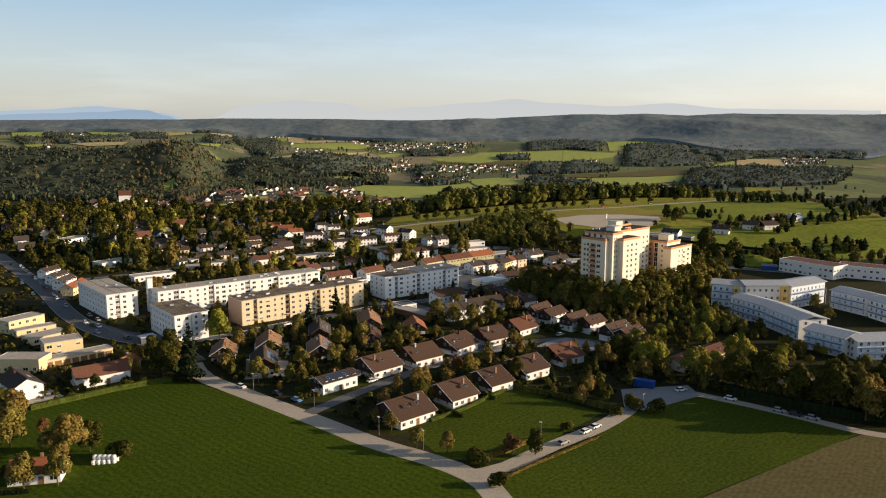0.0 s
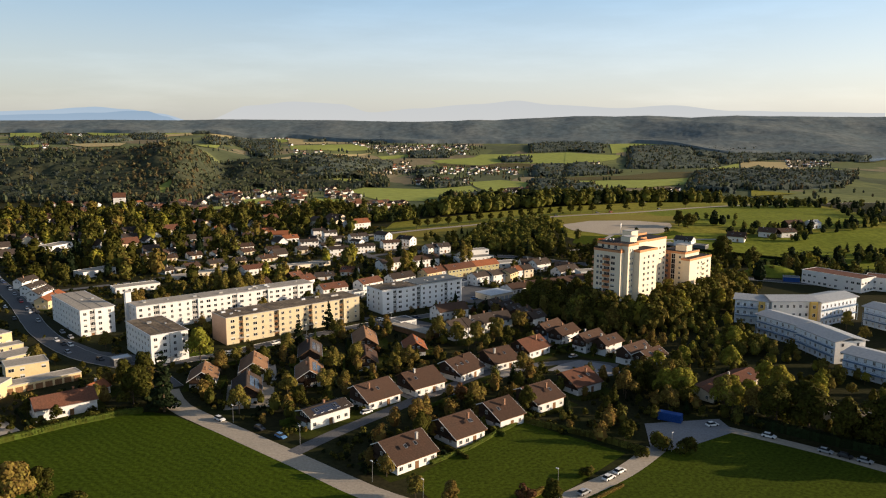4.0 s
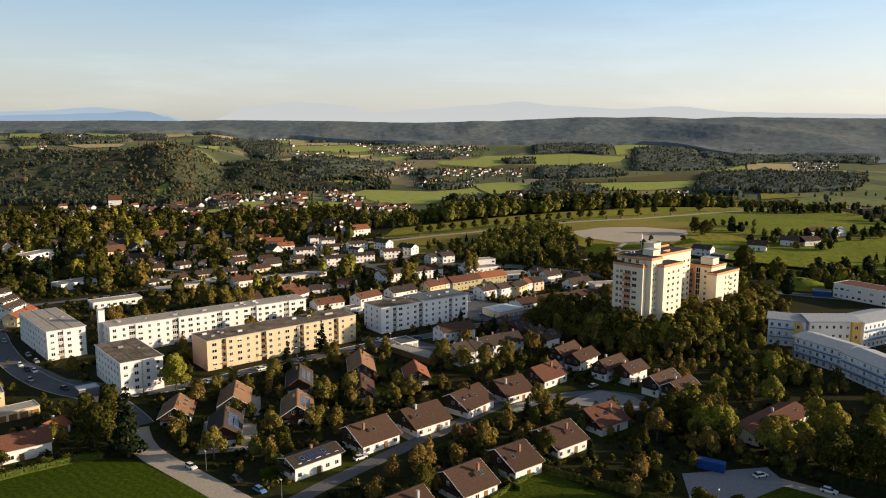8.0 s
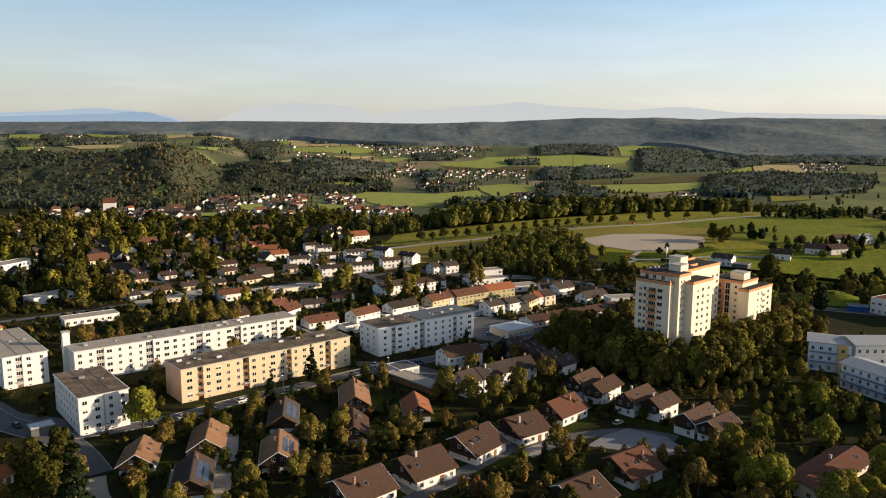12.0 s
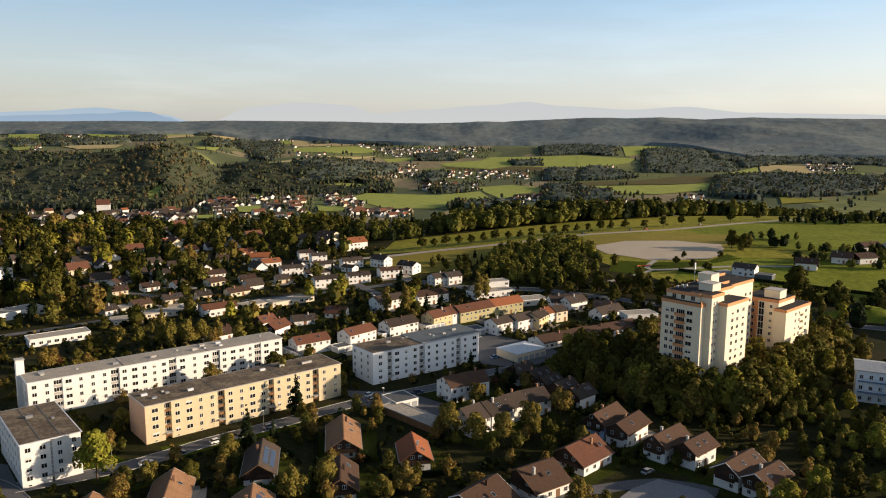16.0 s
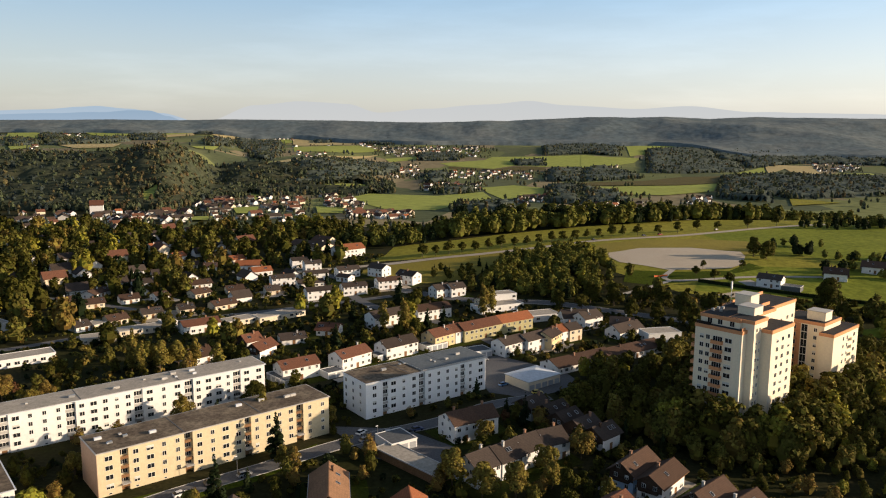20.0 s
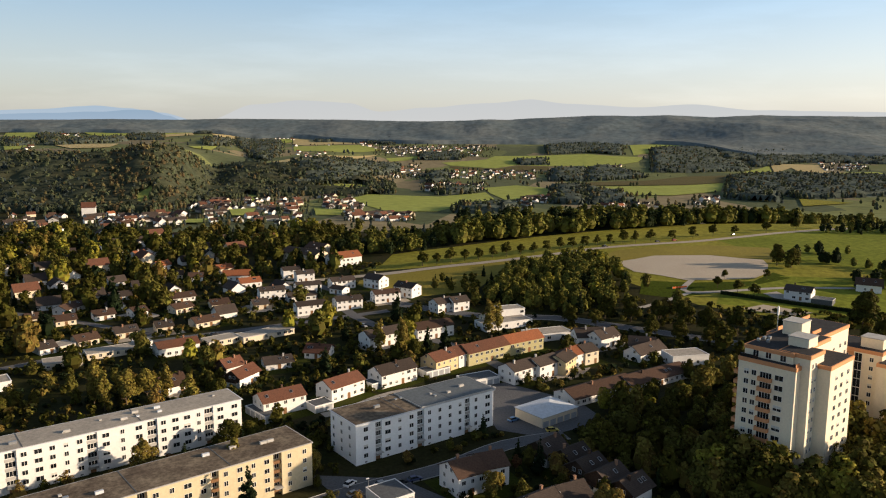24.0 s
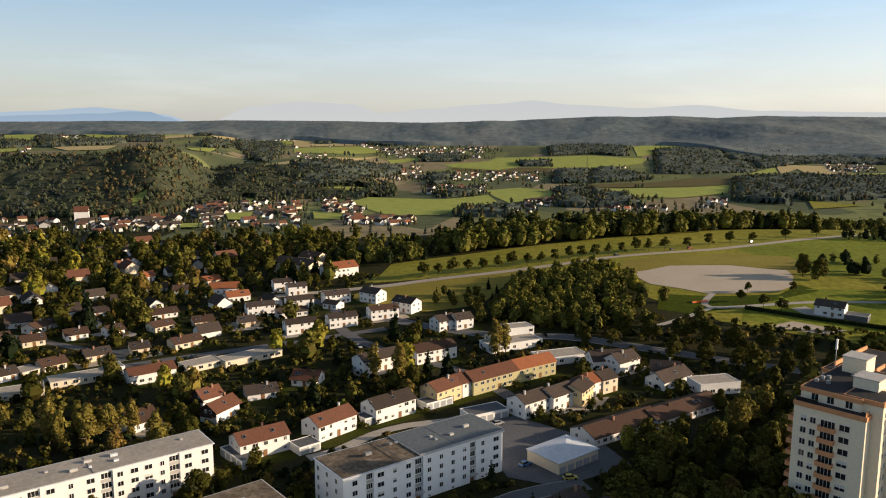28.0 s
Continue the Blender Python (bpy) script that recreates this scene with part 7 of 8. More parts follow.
# shrubs and beds that fill the gardens
shrubs = {"leaf": [], "leaf_olive": [], "leaf_autumn": [], "leaf_dark": []}
for k in range(15000):
    y = 228 + 500 * rng.uniform() ** 0.85
    x = rng.uniform(-1, 1) * (y * 0.6 + 10)
    if y < 260 and (x > 55 or x < -140) or x > 130 and y < 560 or x > 100 and y > 620:
        continue
    if noise.noise(Vector((x * 0.05, y * 0.05, 9))) > (-0.22 if y < 430 else -0.34) and free(x, y, 0.1):
        shrubs[rng.choice(list(shrubs), p=[0.36, 0.26, 0.13, 0.25])].append((x, y, rng.uniform(0.10, 0.26) if y < 430 else rng.uniform(0.14, 0.36)))
for mat in shrubs:
    woods("garden_shrubs", "shrubs and small bushes filling the gardens", shrubs[mat], mat, rng, 34, 2.6, 0.0, 11, 6.0, True)

# the belt of tall trees on the terrace edge
belt = {"leaf_belt": [], "leaf_dark": []}
EDGE = [(-650, 830), (-400, 815), (-150, 790), (-73, 766), (-38, 760), (-17, 775), (5, 783), (48, 807), (94, 829), (141, 846), (194, 869), (267, 909), (400, 965), (900, 1110)]
for k in range(1500):
    x = rng.uniform(-650, 900)
    y = float(np.interp(x, [p[0] for p in EDGE], [p[1] for p in EDGE])) + abs(rng.normal(scale=38)) + rng.uniform(0, 8)
    if x < -110 and rng.uniform() > 0.3 or np.any(np.hypot(FOOT[:, 0] - x, FOOT[:, 1] - y) < FOOT[:, 2] + 3):
        continue
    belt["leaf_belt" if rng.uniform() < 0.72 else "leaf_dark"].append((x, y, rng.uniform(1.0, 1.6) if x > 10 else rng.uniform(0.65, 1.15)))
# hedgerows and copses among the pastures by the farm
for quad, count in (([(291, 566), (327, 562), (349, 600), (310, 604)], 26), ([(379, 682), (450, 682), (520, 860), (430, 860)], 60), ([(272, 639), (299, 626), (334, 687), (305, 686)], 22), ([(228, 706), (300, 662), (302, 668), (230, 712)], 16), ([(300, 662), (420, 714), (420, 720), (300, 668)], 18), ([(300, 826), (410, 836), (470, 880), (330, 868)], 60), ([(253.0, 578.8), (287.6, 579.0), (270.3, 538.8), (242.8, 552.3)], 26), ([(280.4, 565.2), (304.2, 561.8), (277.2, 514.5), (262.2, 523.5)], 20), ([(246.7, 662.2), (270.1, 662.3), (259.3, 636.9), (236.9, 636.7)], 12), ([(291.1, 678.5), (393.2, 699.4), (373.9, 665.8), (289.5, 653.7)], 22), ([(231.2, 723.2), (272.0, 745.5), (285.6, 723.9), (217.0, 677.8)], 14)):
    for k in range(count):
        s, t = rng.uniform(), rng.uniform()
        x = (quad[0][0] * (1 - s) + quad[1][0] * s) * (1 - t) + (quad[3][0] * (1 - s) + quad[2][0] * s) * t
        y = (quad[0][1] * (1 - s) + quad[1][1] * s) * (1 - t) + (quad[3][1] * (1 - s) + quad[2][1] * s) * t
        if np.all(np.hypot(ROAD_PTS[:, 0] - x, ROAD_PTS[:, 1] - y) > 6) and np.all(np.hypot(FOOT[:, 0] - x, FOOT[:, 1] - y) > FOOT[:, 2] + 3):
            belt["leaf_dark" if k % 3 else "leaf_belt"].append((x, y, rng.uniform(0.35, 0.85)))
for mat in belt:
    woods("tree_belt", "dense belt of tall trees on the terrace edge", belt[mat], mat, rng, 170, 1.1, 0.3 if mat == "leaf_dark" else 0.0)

# ---------------- valley, hill woods and distance ----------------
FAR_FIELDS = []
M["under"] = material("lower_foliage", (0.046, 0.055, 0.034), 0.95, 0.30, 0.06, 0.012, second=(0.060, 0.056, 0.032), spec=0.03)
# copse green greyed and blued by haze put into it
M["copse"] = material("valley_copse_hazed", (0.068, 0.085, 0.072), 0.95, 0.38, 0.06, 0.008, second=(0.088, 0.096, 0.070), spec=0.03)
# air haze over the ridge is put into this blue-grey forest colour
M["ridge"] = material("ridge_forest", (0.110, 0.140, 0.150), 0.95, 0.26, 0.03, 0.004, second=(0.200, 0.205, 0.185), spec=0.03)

valley_sheet(0.3)


def far_field(pts, mat, lift=0.9):
    """A field of the valley or the plateau within an outline, draped over the land."""
    FAR_FIELDS.append(pts)
    lift += 0.07 * len(FAR_FIELDS)
    bm = bmesh.new()
    bm.faces.new([bm.verts.new((x, y, 0)) for x, y in pts])
    bmesh.ops.triangulate(bm, faces=bm.faces[:])
    for _ in range(5):
        bmesh.ops.subdivide_edges(bm, edges=[e for e in bm.edges if e.calc_length() > 30], cuts=1)
        bmesh.ops.triangulate(bm, faces=[q for q in bm.faces if len(q.verts) > 3])
    for q in bm.verts:
        q.co.z = sheet(q.co.x, q.co.y) + lift
    bmesh.ops.recalc_face_normals(bm, faces=bm.faces[:])
    me = bpy.data.meshes.new("far_field")
    bm.to_mesh(me)
    bm.free()
    me.materials.append(M[mat])
    if sum(p.normal.z for p in me.polygons) < 0:
        me.flip_normals()
    said = {"field": "green valley pasture", "straw": "pale ripe field", "stubble": "brown stubble field and painted strip of shade", "far_green": "bright green valley field"}[mat]
    return tagged(new("far_field", me), said, "field", kind="structure")


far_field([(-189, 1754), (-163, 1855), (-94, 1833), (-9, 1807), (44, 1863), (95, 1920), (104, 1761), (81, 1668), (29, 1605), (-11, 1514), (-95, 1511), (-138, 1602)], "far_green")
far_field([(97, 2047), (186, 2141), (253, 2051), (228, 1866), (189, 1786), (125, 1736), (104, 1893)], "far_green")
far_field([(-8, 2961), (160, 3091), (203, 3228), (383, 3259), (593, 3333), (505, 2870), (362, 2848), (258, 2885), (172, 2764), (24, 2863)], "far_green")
# strip of shade below the green field, painted in the stubble colour
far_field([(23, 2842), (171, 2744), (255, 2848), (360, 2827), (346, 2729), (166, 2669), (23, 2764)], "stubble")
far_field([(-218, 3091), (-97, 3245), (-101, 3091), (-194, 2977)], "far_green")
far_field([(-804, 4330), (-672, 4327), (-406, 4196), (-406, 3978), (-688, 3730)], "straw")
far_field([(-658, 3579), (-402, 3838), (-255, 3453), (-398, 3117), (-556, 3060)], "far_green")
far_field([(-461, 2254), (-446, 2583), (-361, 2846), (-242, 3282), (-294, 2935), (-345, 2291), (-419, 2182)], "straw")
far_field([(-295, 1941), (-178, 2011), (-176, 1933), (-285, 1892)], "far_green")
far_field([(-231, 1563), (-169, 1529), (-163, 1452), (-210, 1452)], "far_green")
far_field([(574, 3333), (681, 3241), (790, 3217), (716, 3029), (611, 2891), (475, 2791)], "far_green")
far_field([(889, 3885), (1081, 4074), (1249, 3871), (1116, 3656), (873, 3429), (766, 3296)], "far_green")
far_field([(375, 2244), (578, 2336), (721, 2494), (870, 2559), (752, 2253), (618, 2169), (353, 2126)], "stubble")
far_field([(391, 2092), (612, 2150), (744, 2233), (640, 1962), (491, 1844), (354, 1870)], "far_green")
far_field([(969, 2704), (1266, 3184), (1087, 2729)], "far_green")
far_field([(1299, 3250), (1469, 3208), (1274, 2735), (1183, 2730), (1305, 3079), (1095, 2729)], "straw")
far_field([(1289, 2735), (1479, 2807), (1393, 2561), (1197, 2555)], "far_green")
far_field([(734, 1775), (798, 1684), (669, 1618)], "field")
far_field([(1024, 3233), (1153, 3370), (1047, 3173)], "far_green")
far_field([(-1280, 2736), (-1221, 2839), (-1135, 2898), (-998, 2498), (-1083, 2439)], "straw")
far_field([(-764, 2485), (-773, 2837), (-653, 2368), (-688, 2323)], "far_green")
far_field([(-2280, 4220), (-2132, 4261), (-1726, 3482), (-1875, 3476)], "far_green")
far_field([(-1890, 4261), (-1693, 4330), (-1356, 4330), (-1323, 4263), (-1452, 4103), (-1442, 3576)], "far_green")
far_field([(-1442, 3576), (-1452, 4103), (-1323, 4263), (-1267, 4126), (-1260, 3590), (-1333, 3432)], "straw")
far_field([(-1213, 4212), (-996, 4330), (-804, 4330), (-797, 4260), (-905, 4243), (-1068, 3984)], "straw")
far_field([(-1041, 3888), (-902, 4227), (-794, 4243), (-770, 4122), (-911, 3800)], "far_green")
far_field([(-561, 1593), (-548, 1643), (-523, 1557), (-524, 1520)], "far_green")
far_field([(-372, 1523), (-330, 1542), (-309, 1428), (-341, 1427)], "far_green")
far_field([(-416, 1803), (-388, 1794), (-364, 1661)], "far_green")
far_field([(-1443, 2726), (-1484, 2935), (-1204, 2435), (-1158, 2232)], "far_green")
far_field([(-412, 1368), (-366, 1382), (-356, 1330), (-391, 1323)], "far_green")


def spread(quad, s, t):
    a, b, c, d = [Vector((*p, 0)) for p in quad]
    p = (a * (1 - s) + b * s) * (1 - t) + (d * (1 - s) + c * s) * t
    return p.x, p.y


VILLAGE = []


def village(quad, count):
    """Houses scattered between four corners, none within another, with garden trees between."""
    made, tries = [], 0
    while len(made) < count and tries < count * 30:
        tries += 1
        x, y = spread(quad, far_rnd.random(), far_rnd.random())
        if any(math.hypot(x - a, y - b) < 17 for a, b in made) or any(inside(x, y, q) for q in FAR_FIELDS):
            continue
        if x / (y - 120) < -0.08 and hill_foot(x / (y - 120)) - 25 < y < hill_foot(x / (y - 120)) + 430:
            continue
        made.append((x, y))
        VILLAGE.append((x, y, 39 + far_rnd.choice((0, 90)) + far_rnd.uniform(-14, 14), far_rnd.choice((0, 0, 1, 1, 2, 3, 0, 4, 5) if y > 1000 else (0, 1, 1, 2, 3, 0)), far_rnd.uniform(0.75, 1.05)))
    for _ in range(count * 5):
        x, y = spread(quad, far_rnd.uniform(-0.1, 1.1), far_rnd.uniform(-0.1, 1.1))
        GARDENS.append((x, y, far_rnd.uniform(0.35, 0.8)))


GARDENS = []
village([(-250, 3710), (185, 3725), (159, 3228), (-238, 3233)], 80)
village([(-189, 2800), (-85, 2879), (-71, 2443), (-155, 2339)], 22)
village([(22, 2683), (314, 2709), (256, 2369), (19, 2364)], 40)
village([(-46, 2191), (105, 2195), (92, 1951), (-40, 1947)], 30)
village([(153, 1798), (227, 1827), (205, 1671), (141, 1671)], 14)
village([(-277, 1849), (-172, 1852), (-140, 1545), (-202, 1545)], 30)
village([(-163, 1477), (-55, 1480), (-51, 1381), (-150, 1380)], 26)
village([(94, 1668), (167, 1671), (149, 1517), (84, 1514)], 9)
village([(518, 1780), (570, 1784), (520, 1646), (474, 1646)], 9)
village([(307, 1651), (413, 1654), (385, 1557), (286, 1554)], 10)
village([(1585, 3428), (1781, 3434), (1473, 2875), (1345, 2939)], 34)
village([(593, 2935), (645, 2935), (616, 2812), (566, 2812)], 3)
village([(1084, 4105), (1309, 3983), (1270, 3871), (1021, 3878)], 5)
village([(-577, 1736), (-453, 1810), (-372, 1523), (-502, 1539)], 28)
village([(-562, 1469), (-438, 1472), (-380, 1305), (-488, 1303)], 28)
village([(-534, 1813), (-304, 1826), (-211, 1332), (-354, 1343)], 60)
village([(-697, 1422), (-521, 1425), (-444, 1246), (-594, 1243)], 26)
village([(-2052, 4327), (-1920, 4327), (-1646, 3740), (-1711, 3643)], 8)
village([(-984, 4330), (-792, 4330), (-782, 4211), (-957, 4210)], 10)
village([(-740, 3999), (-537, 3823), (-357, 2611), (-440, 2468)], 12)
village([(-427, 4069), (-251, 3963), (-219, 3472), (-349, 3364)], 10)
village([(-1425, 2726), (-1354, 2731), (-1141, 2335), (-1200, 2331)], 5)
village([(-1524, 4330), (-1374, 4330), (-1344, 4238), (-1491, 4238)], 3)
village([(-1198, 4140), (-1127, 4301), (-1109, 4235), (-1099, 3817)], 3)

far_rows("village", "white houses of the valley villages with red and brown roofs", VILLAGE)
church = thing("church", -577, 1440, 20, label="tall white church with steep red roof below the wooded hill", category="church")
nave = far_kind("nave", 21, 13, 14, 22, "white", "red")
part("nave", nave[0], church)
part("roof", nave[1], church)
VILLAGE_AT = np.array([(q[0], q[1]) for q in VILLAGE] + [(-577, 1435), (-577, 1415), (-590, 1425)])
hill = {"far_leaf": [], "far_dark": [], "far_brown": []}


def wood_spot(x, y, s, dark=0.3, brown=0.0):
    if np.any(np.hypot(VILLAGE_AT[:, 0] - x, VILLAGE_AT[:, 1] - y + 8) < 15):
        return
    r = far_rnd.random()
    hill["far_dark" if r < dark else "far_brown" if r > 1 - brown else "far_leaf"].append((x, y, s))


COPSES = []


def far_wood(poly, dark):
    """A wood of the valley: a closed uneven canopy with single crowns standing out of it and along its edge."""
    COPSES.append(poly)
    xs, ys = [p[0] for p in poly], [p[1] for p in poly]
    step = 9.0 if min(ys) < 2000 else 12.0
    v, f, at = [], [], {}
    for j in range(int((max(ys) - min(ys) + 60) / step)):
        for i in range(int((max(xs) - min(xs) + 60) / step)):
            x, y = min(xs) - 30 + i * step, min(ys) - 30 + j * step
            wob = 22 * noise.noise(Vector((x * 0.013, y * 0.013, 4)))
            if not inside(x + wob, y + wob * 0.6, poly):
                continue
            at[i, j] = len(v)
            rim = sum(inside(x + wob + a, y + wob * 0.6 + b, poly) for a, b in ((step, 0), (-step, 0), (0, step), (0, -step))) / 4
            top = (11 + 5 * noise.noise(Vector((x * 0.03, y * 0.03, 2))) + far_rnd.uniform(-1.8, 1.8)) if rim == 1 else far_rnd.uniform(-2, 1)
            v.append((x + far_rnd.uniform(-0.4, 0.4) * step, y + far_rnd.uniform(-0.4, 0.4) * step, land(x, y) + top))
            if far_rnd.random() < (0.30 if rim == 1 else 0.75):
                wood_spot(x + far_rnd.uniform(-4, 4), y + far_rnd.uniform(-4, 4), far_rnd.uniform(0.7, 1.4) if rim == 1 else far_rnd.uniform(0.5, 1.15), dark, 0.12)
    for (i, j), a in at.items():
        if (i + 1, j) in at and (i, j + 1) in at and (i + 1, j + 1) in at:
            f.append((a, at[i + 1, j], at[i + 1, j + 1], at[i, j + 1]))
    if f:
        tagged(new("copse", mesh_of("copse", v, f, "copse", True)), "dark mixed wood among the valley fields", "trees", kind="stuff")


n = 0
while n < 4400:
    y = far_rnd.uniform(1440, 2150)
    u = far_rnd.uniform(-0.80, -0.06)
    x = u * (y - 120)
    foot = hill_foot(u) - 12
    if foot < y < foot + 430 + 60 * noise.noise(Vector((x * 0.004, 0, 1))):
        n += 1
        if any(inside(x, y, q) for q in FAR_FIELDS):
            continue
        tone = noise.noise(Vector((x * 0.006, y * 0.006, 12)))
        # sunlit part of the slope put into colour: browner crowns, fewer dark ones
        lit = smooth(-0.47, -0.40, u) * (1 - smooth(-0.33, -0.29, u))
        wood_spot(x, y, far_rnd.uniform(0.55, 1.1) + 0.45 * far_rnd.random() ** 3, max(0.06, 0.42 - 0.5 * lit + 0.5 * tone), 0.10 + 0.34 * lit)
far_wood([(916, 3622), (1063, 3748), (1264, 3734), (1137, 3325), (1213, 3287), (1071, 2848), (809, 2660), (662, 2645)], 0.4)
far_wood([(1247, 3820), (1633, 3756), (1414, 3275), (1160, 3061), (1235, 3331), (1158, 3370)], 0.4)
far_wood([(468, 2750), (583, 2870), (601, 2602), (606, 2440), (382, 2285)], 0.4)
far_wood([(848, 2485), (999, 2602), (1097, 2607), (1393, 2505), (998, 1855), (727, 1762), (745, 1878), (657, 1681), (586, 1784)], 0.5)
far_wood([(340, 2055), (359, 1990), (399, 1857), (381, 1674), (263, 1639)], 0.4)
far_wood([(1324, 3560), (1535, 3540), (1957, 3435), (1839, 3239), (1386, 3312), (1304, 3226)], 0.4)
far_wood([(-399, 2254), (-302, 2677), (-150, 2917), (-128, 2643), (-192, 2273), (-176, 2036), (-336, 1927)], 0.5)
far_wood([(266, 3051), (401, 3098), (365, 2869), (254, 2885)], 0.6)
far_wood([(468, 3775), (719, 4003), (841, 3790), (724, 3290), (603, 3390), (404, 3283)], 0.5)
far_wood([(341, 2689), (486, 2770), (394, 2285), (285, 2285)], 0.5)
far_wood([(256, 2036), (364, 2126), (270, 1631), (209, 1671)], 0.4)
far_wood([(-63, 2605), (21, 2605), (18, 2235), (-52, 2191)], 0.3)
far_wood([(-15, 1964), (85, 2014), (78, 1876), (-14, 1833)], 0.3)
far_wood([(-108, 3319), (84, 3376), (76, 3068), (-99, 3045)], 0.3)
far_wood([(20, 1586), (139, 1648), (123, 1483), (19, 1480)], 0.3)
far_wood([(-1964, 3942), (-2058, 4220), (-1741, 3733), (-1243, 2736), (-1318, 2731)], 0.5)
far_wood([(-1515, 3287), (-1429, 3664), (-1204, 3120), (-1294, 2839)], 0.5)
far_wood([(-1546, 3973), (-1433, 4158), (-1127, 3306), (-1269, 3300)], 0.4)
far_wood([(-1344, 4330), (-1163, 4330), (-1105, 4330), (-1303, 4238)], 0.7)
far_wood([(-967, 3311), (-1049, 4014), (-791, 3065), (-771, 2696)], 0.6)
far_wood([(-1086, 4202), (-840, 4210), (-655, 3383), (-680, 3054), (-789, 3151)], 0.5)
far_wood([(-768, 3152), (-577, 2959), (-476, 2320), (-571, 2463)], 0.4)
far_wood([(-674, 4269), (-588, 4286), (-565, 4123), (-650, 4123)], 0.5)
far_wood([(-435, 4245), (-256, 4213), (-233, 3845), (-416, 4069)], 0.6)
far_wood([(-1834, 3405), (-1664, 3280), (-1336, 2731), (-1330, 2529)], 0.4)
for x, y, s in GARDENS:
    if not any(inside(x, y, q) for q in FAR_FIELDS):
        wood_spot(x, y, s, 0.35, 0.2)
for _ in range(900):
    x, y = far_rnd.uniform(-700, 1000), 1180 + 1500 * far_rnd.random() ** 1.6
    if abs(x) < (y - 100) * 0.62 and noise.noise(Vector((x * 0.008, y * 0.004, 6))) > -0.05 and not any(inside(x, y, q) for q in FAR_FIELDS):
        wood_spot(x, y, far_rnd.uniform(0.4, 0.95), 0.35, 0.15)
for _ in range(700):
    x, y = far_rnd.uniform(-2100, 1500), far_rnd.uniform(2600, 4250)
    if abs(x) < (y - 100) * 0.60 and noise.noise(Vector((x * 0.003, y * 0.006, 16))) > 0.05 and not any(inside(x, y, q) for q in FAR_FIELDS):
        wood_spot(x, y, far_rnd.uniform(0.6, 1.2), 0.5, 0.1)


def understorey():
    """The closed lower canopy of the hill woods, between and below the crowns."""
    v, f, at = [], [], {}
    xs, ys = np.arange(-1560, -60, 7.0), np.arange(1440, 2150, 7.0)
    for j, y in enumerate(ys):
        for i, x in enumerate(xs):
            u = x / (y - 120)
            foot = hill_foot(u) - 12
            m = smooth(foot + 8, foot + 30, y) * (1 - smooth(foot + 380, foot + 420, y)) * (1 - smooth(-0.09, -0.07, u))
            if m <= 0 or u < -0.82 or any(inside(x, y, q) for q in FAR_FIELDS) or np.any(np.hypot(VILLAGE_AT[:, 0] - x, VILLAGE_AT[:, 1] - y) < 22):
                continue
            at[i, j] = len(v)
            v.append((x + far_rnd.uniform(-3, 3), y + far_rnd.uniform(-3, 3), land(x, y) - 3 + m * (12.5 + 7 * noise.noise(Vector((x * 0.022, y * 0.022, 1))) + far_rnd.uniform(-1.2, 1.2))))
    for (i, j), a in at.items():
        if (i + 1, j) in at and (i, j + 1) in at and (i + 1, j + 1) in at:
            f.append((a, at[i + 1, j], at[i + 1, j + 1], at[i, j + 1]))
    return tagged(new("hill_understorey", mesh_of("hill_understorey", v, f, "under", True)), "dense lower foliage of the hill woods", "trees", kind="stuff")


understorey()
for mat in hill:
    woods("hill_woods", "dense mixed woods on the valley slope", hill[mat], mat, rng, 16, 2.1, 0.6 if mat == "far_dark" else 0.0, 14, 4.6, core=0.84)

SKYLINE = [(-0.581, 143), (-0.492, 145), (-0.44, 149), (-0.344, 146), (-0.284, 153), (-0.188, 151), (-0.122, 149), (-0.062, 141), (0.027, 143), (0.049, 152), (0.086, 151), (0.108, 159), (0.16, 169), (0.19, 177), (0.227, 178), (0.245, 175), (0.293, 182), (0.353, 169), (0.412, 182), (0.456, 178), (0.581, 175)]


def ridge_top(u):
    """Height of the wooded skyline, by bearing."""
    return float(np.interp(u, [a for a, _ in SKYLINE], [b for _, b in SKYLINE]))


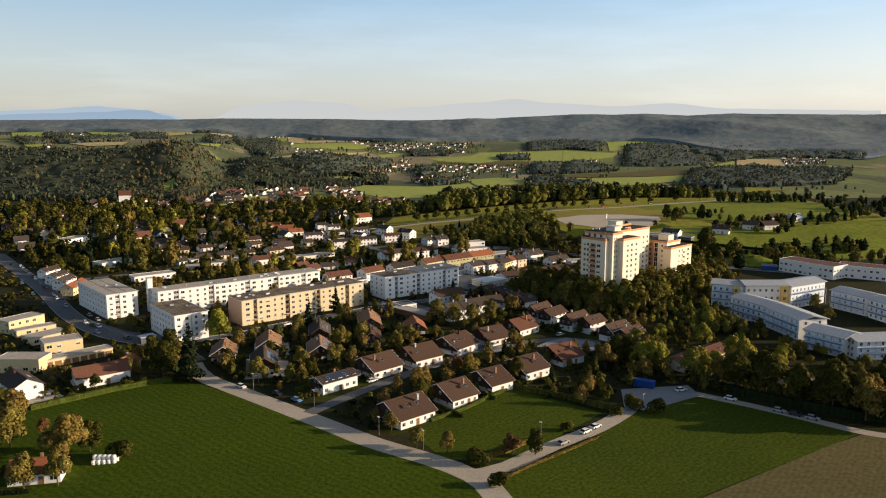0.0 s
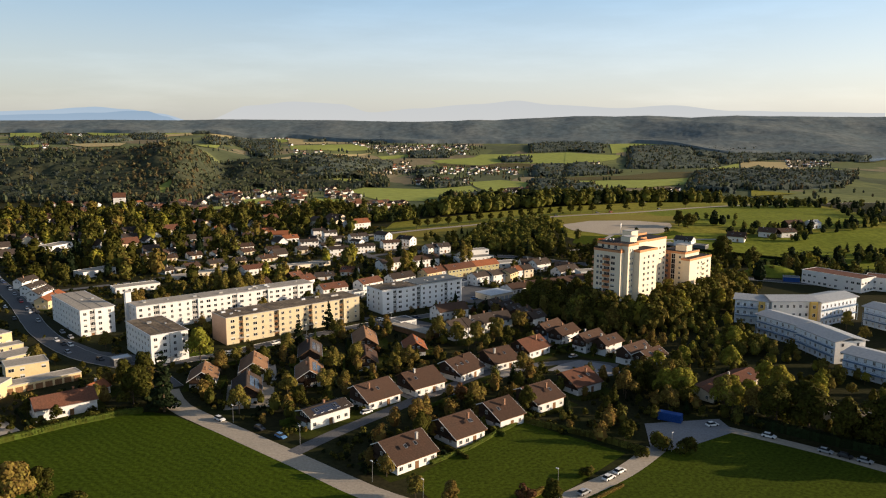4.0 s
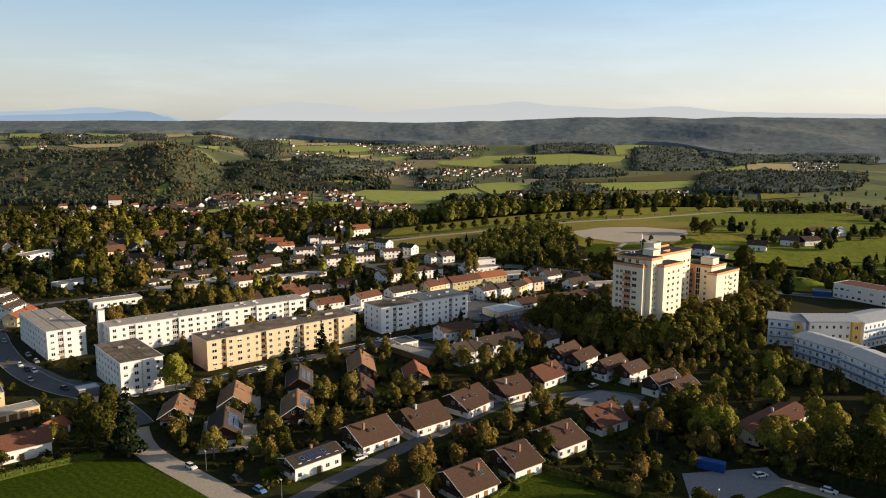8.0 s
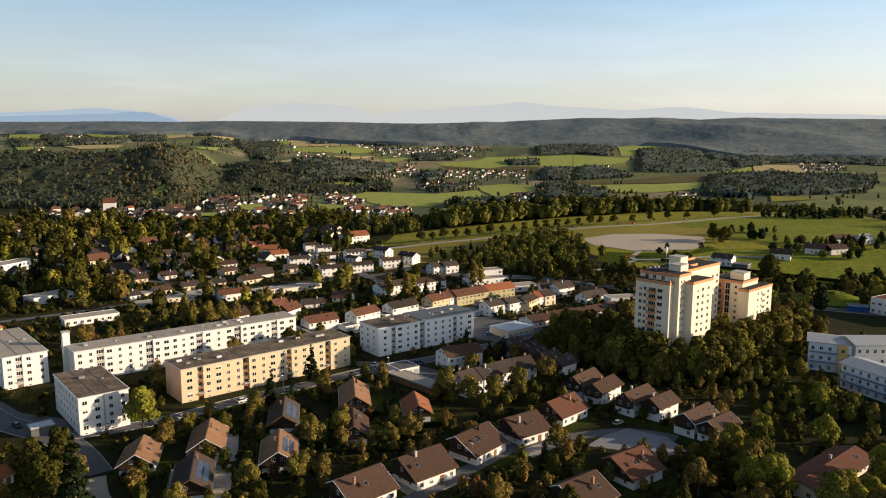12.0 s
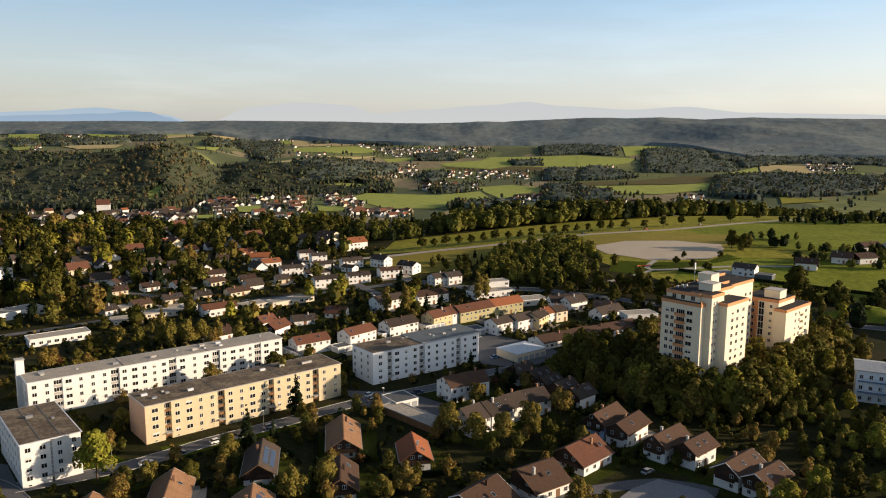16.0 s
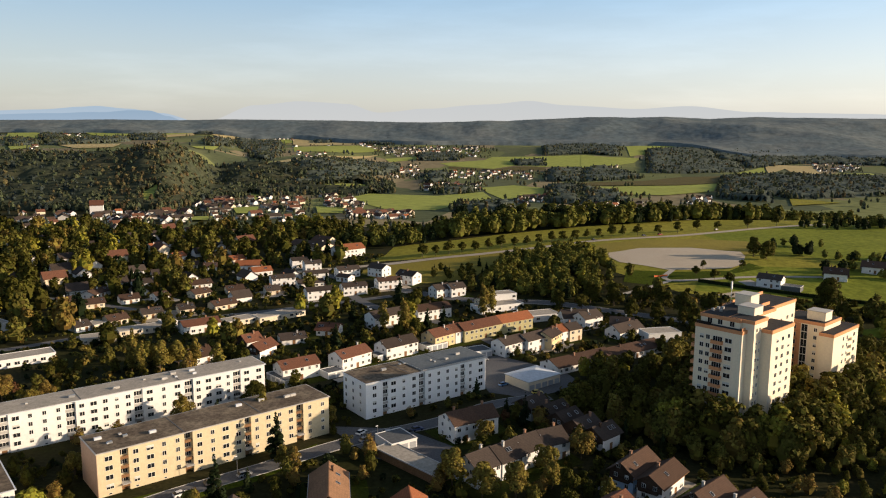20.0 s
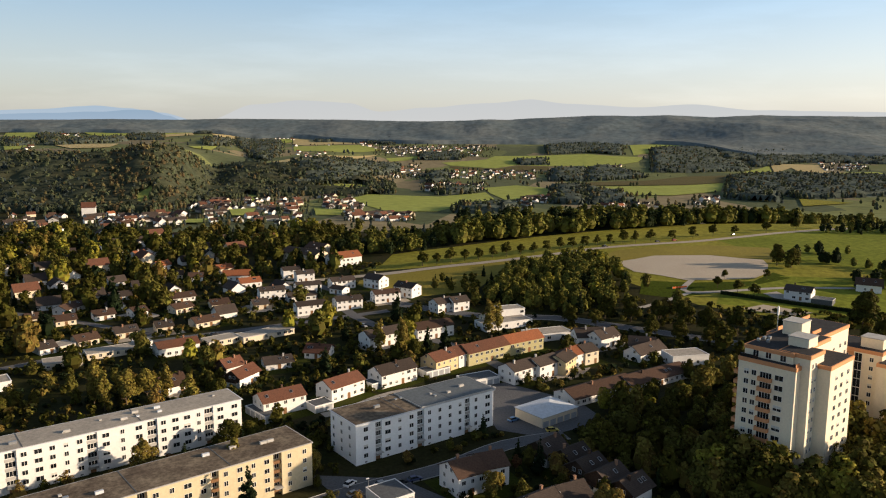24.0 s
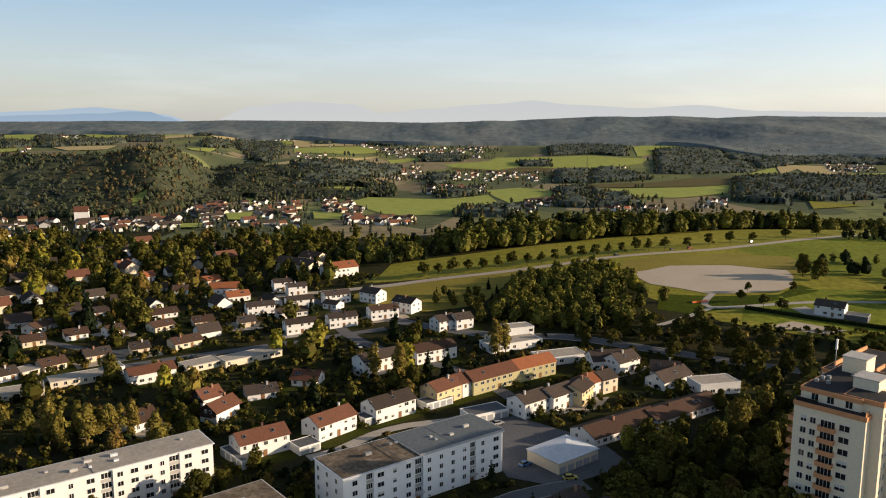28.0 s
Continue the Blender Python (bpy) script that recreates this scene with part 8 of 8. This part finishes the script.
def canopy():
    """Unbroken forest over the far ridge, from its near edge up to the skyline."""
    v, f = [], []
    us, ys = np.linspace(-0.66, 0.66, 620), np.concatenate([np.linspace(3300, 4700, 110), [4780, 4850]])
    rnd = np.random.default_rng(4).uniform(-1, 1, (len(ys), len(us)))
    for j, y in enumerate(ys):
        for i, u in enumerate(us):
            x = u * (y - 236)
            start = 3930 + 300 * (1 - smooth(-0.2, -0.02, u)) - 480 * smooth(0.27, 0.42, u) + 60 * noise.noise(Vector((x * 0.0028, 7, 0))) + 8 * noise.noise(Vector((x * 0.012, 3, 0)))
            edge = smooth(start, start + 40, y)
            ground = land(x, y)
            rise = smooth(start + 60, 4700, y) ** 1.25
            fold = (20 * noise.noise(Vector((x * 0.0020, y * 0.0035, 0))) + 7 * noise.noise(Vector((x * 0.006, y * 0.008, 4)))) * (1 - smooth(4450, 4690, y))
            top = (ground + 20) * (1 - rise) + ridge_top(u) * rise + fold * smooth(start, start + 250, y)
            z = max(ground + 14, top) + 1.2 * noise.noise(Vector((x * 0.02, y * 0.02, 5))) + 0.7 * rnd[j, i]
            v.append((x, y, z * edge + (ground - 16) * (1 - edge) - 80 * smooth(4700, 4850, y)))
    n = len(us)
    f = [(j * n + i, j * n + i + 1, (j + 1) * n + i + 1, (j + 1) * n + i) for j in range(len(ys) - 1) for i in range(n - 1)]
    return tagged(new("ridge_forest", mesh_of("ridge_forest", v, f, "ridge", True)), "forest covering the far ridge, blue-green from haze in its colour", "forest", kind="stuff")


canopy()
outline("river", [(1775, 3200), (1830, 3330), (1990, 3480), (2130, 3570), (2080, 3440), (1950, 3300), (1850, 3215)], "water", 5.0, "pale reach of the river between the woods", "river")


def backdrop(name, profile, dist, low, high, label, base=60):
    """Distant mountains as a plain ridge line far beyond the land: (bearing, height) points."""
    v, f = [], []
    pts = []
    for (a, h), (a2, h2) in zip(profile, profile[1:]):
        for k in range(24):
            t = k / 24
            s = t * t * (3 - 2 * t)
            pts.append((a + (a2 - a) * t, h + (h2 - h) * s))
    pts.append(profile[-1])
    for a, h in pts:
        z = h + 4 * noise.noise(Vector((a * 25, dist, 0)))
        v += [(a * (dist - 120), dist, base), (a * (dist - 120), dist, max(base, z)), (a * (dist - 120), dist + 40, base)]
    for k in range(len(pts) - 1):
        f += [(3 * k, 3 * k + 3, 3 * k + 4, 3 * k + 1), (3 * k + 1, 3 * k + 4, 3 * k + 5, 3 * k + 2)]
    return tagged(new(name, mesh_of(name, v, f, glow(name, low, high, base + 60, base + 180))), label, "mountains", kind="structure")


# the mountains glow by themselves, in colours already mixed with haze
backdrop("backdrop", [(-0.62, 191), (-0.52, 208), (-0.462, 224), (-0.44, 231), (-0.40, 216), (-0.36, 191), (-0.3, 126)], 4880, (0.31, 0.365, 0.43), (0.265, 0.335, 0.41), "blue mountain on the horizon with haze in its colour")
backdrop("backdrop", [(-0.62, 171), (-0.5, 186), (-0.44, 194), (-0.40, 206), (-0.375, 204), (-0.35, 174), (-0.33, 146)], 4870, (0.235, 0.30, 0.38), (0.19, 0.265, 0.35), "blue mountain on the horizon with haze in its colour")
backdrop("backdrop", [(-0.3, 146), (-0.24, 241), (-0.18, 266), (-0.12, 251), (-0.08, 201), (-0.02, 226), (0.06, 254), (0.11, 276), (0.16, 251), (0.25, 231), (0.31, 251), (0.4, 216), (0.6, 206)], 4890, (0.405, 0.408, 0.405), (0.39, 0.40, 0.405), "very pale mountains with haze in their colour")
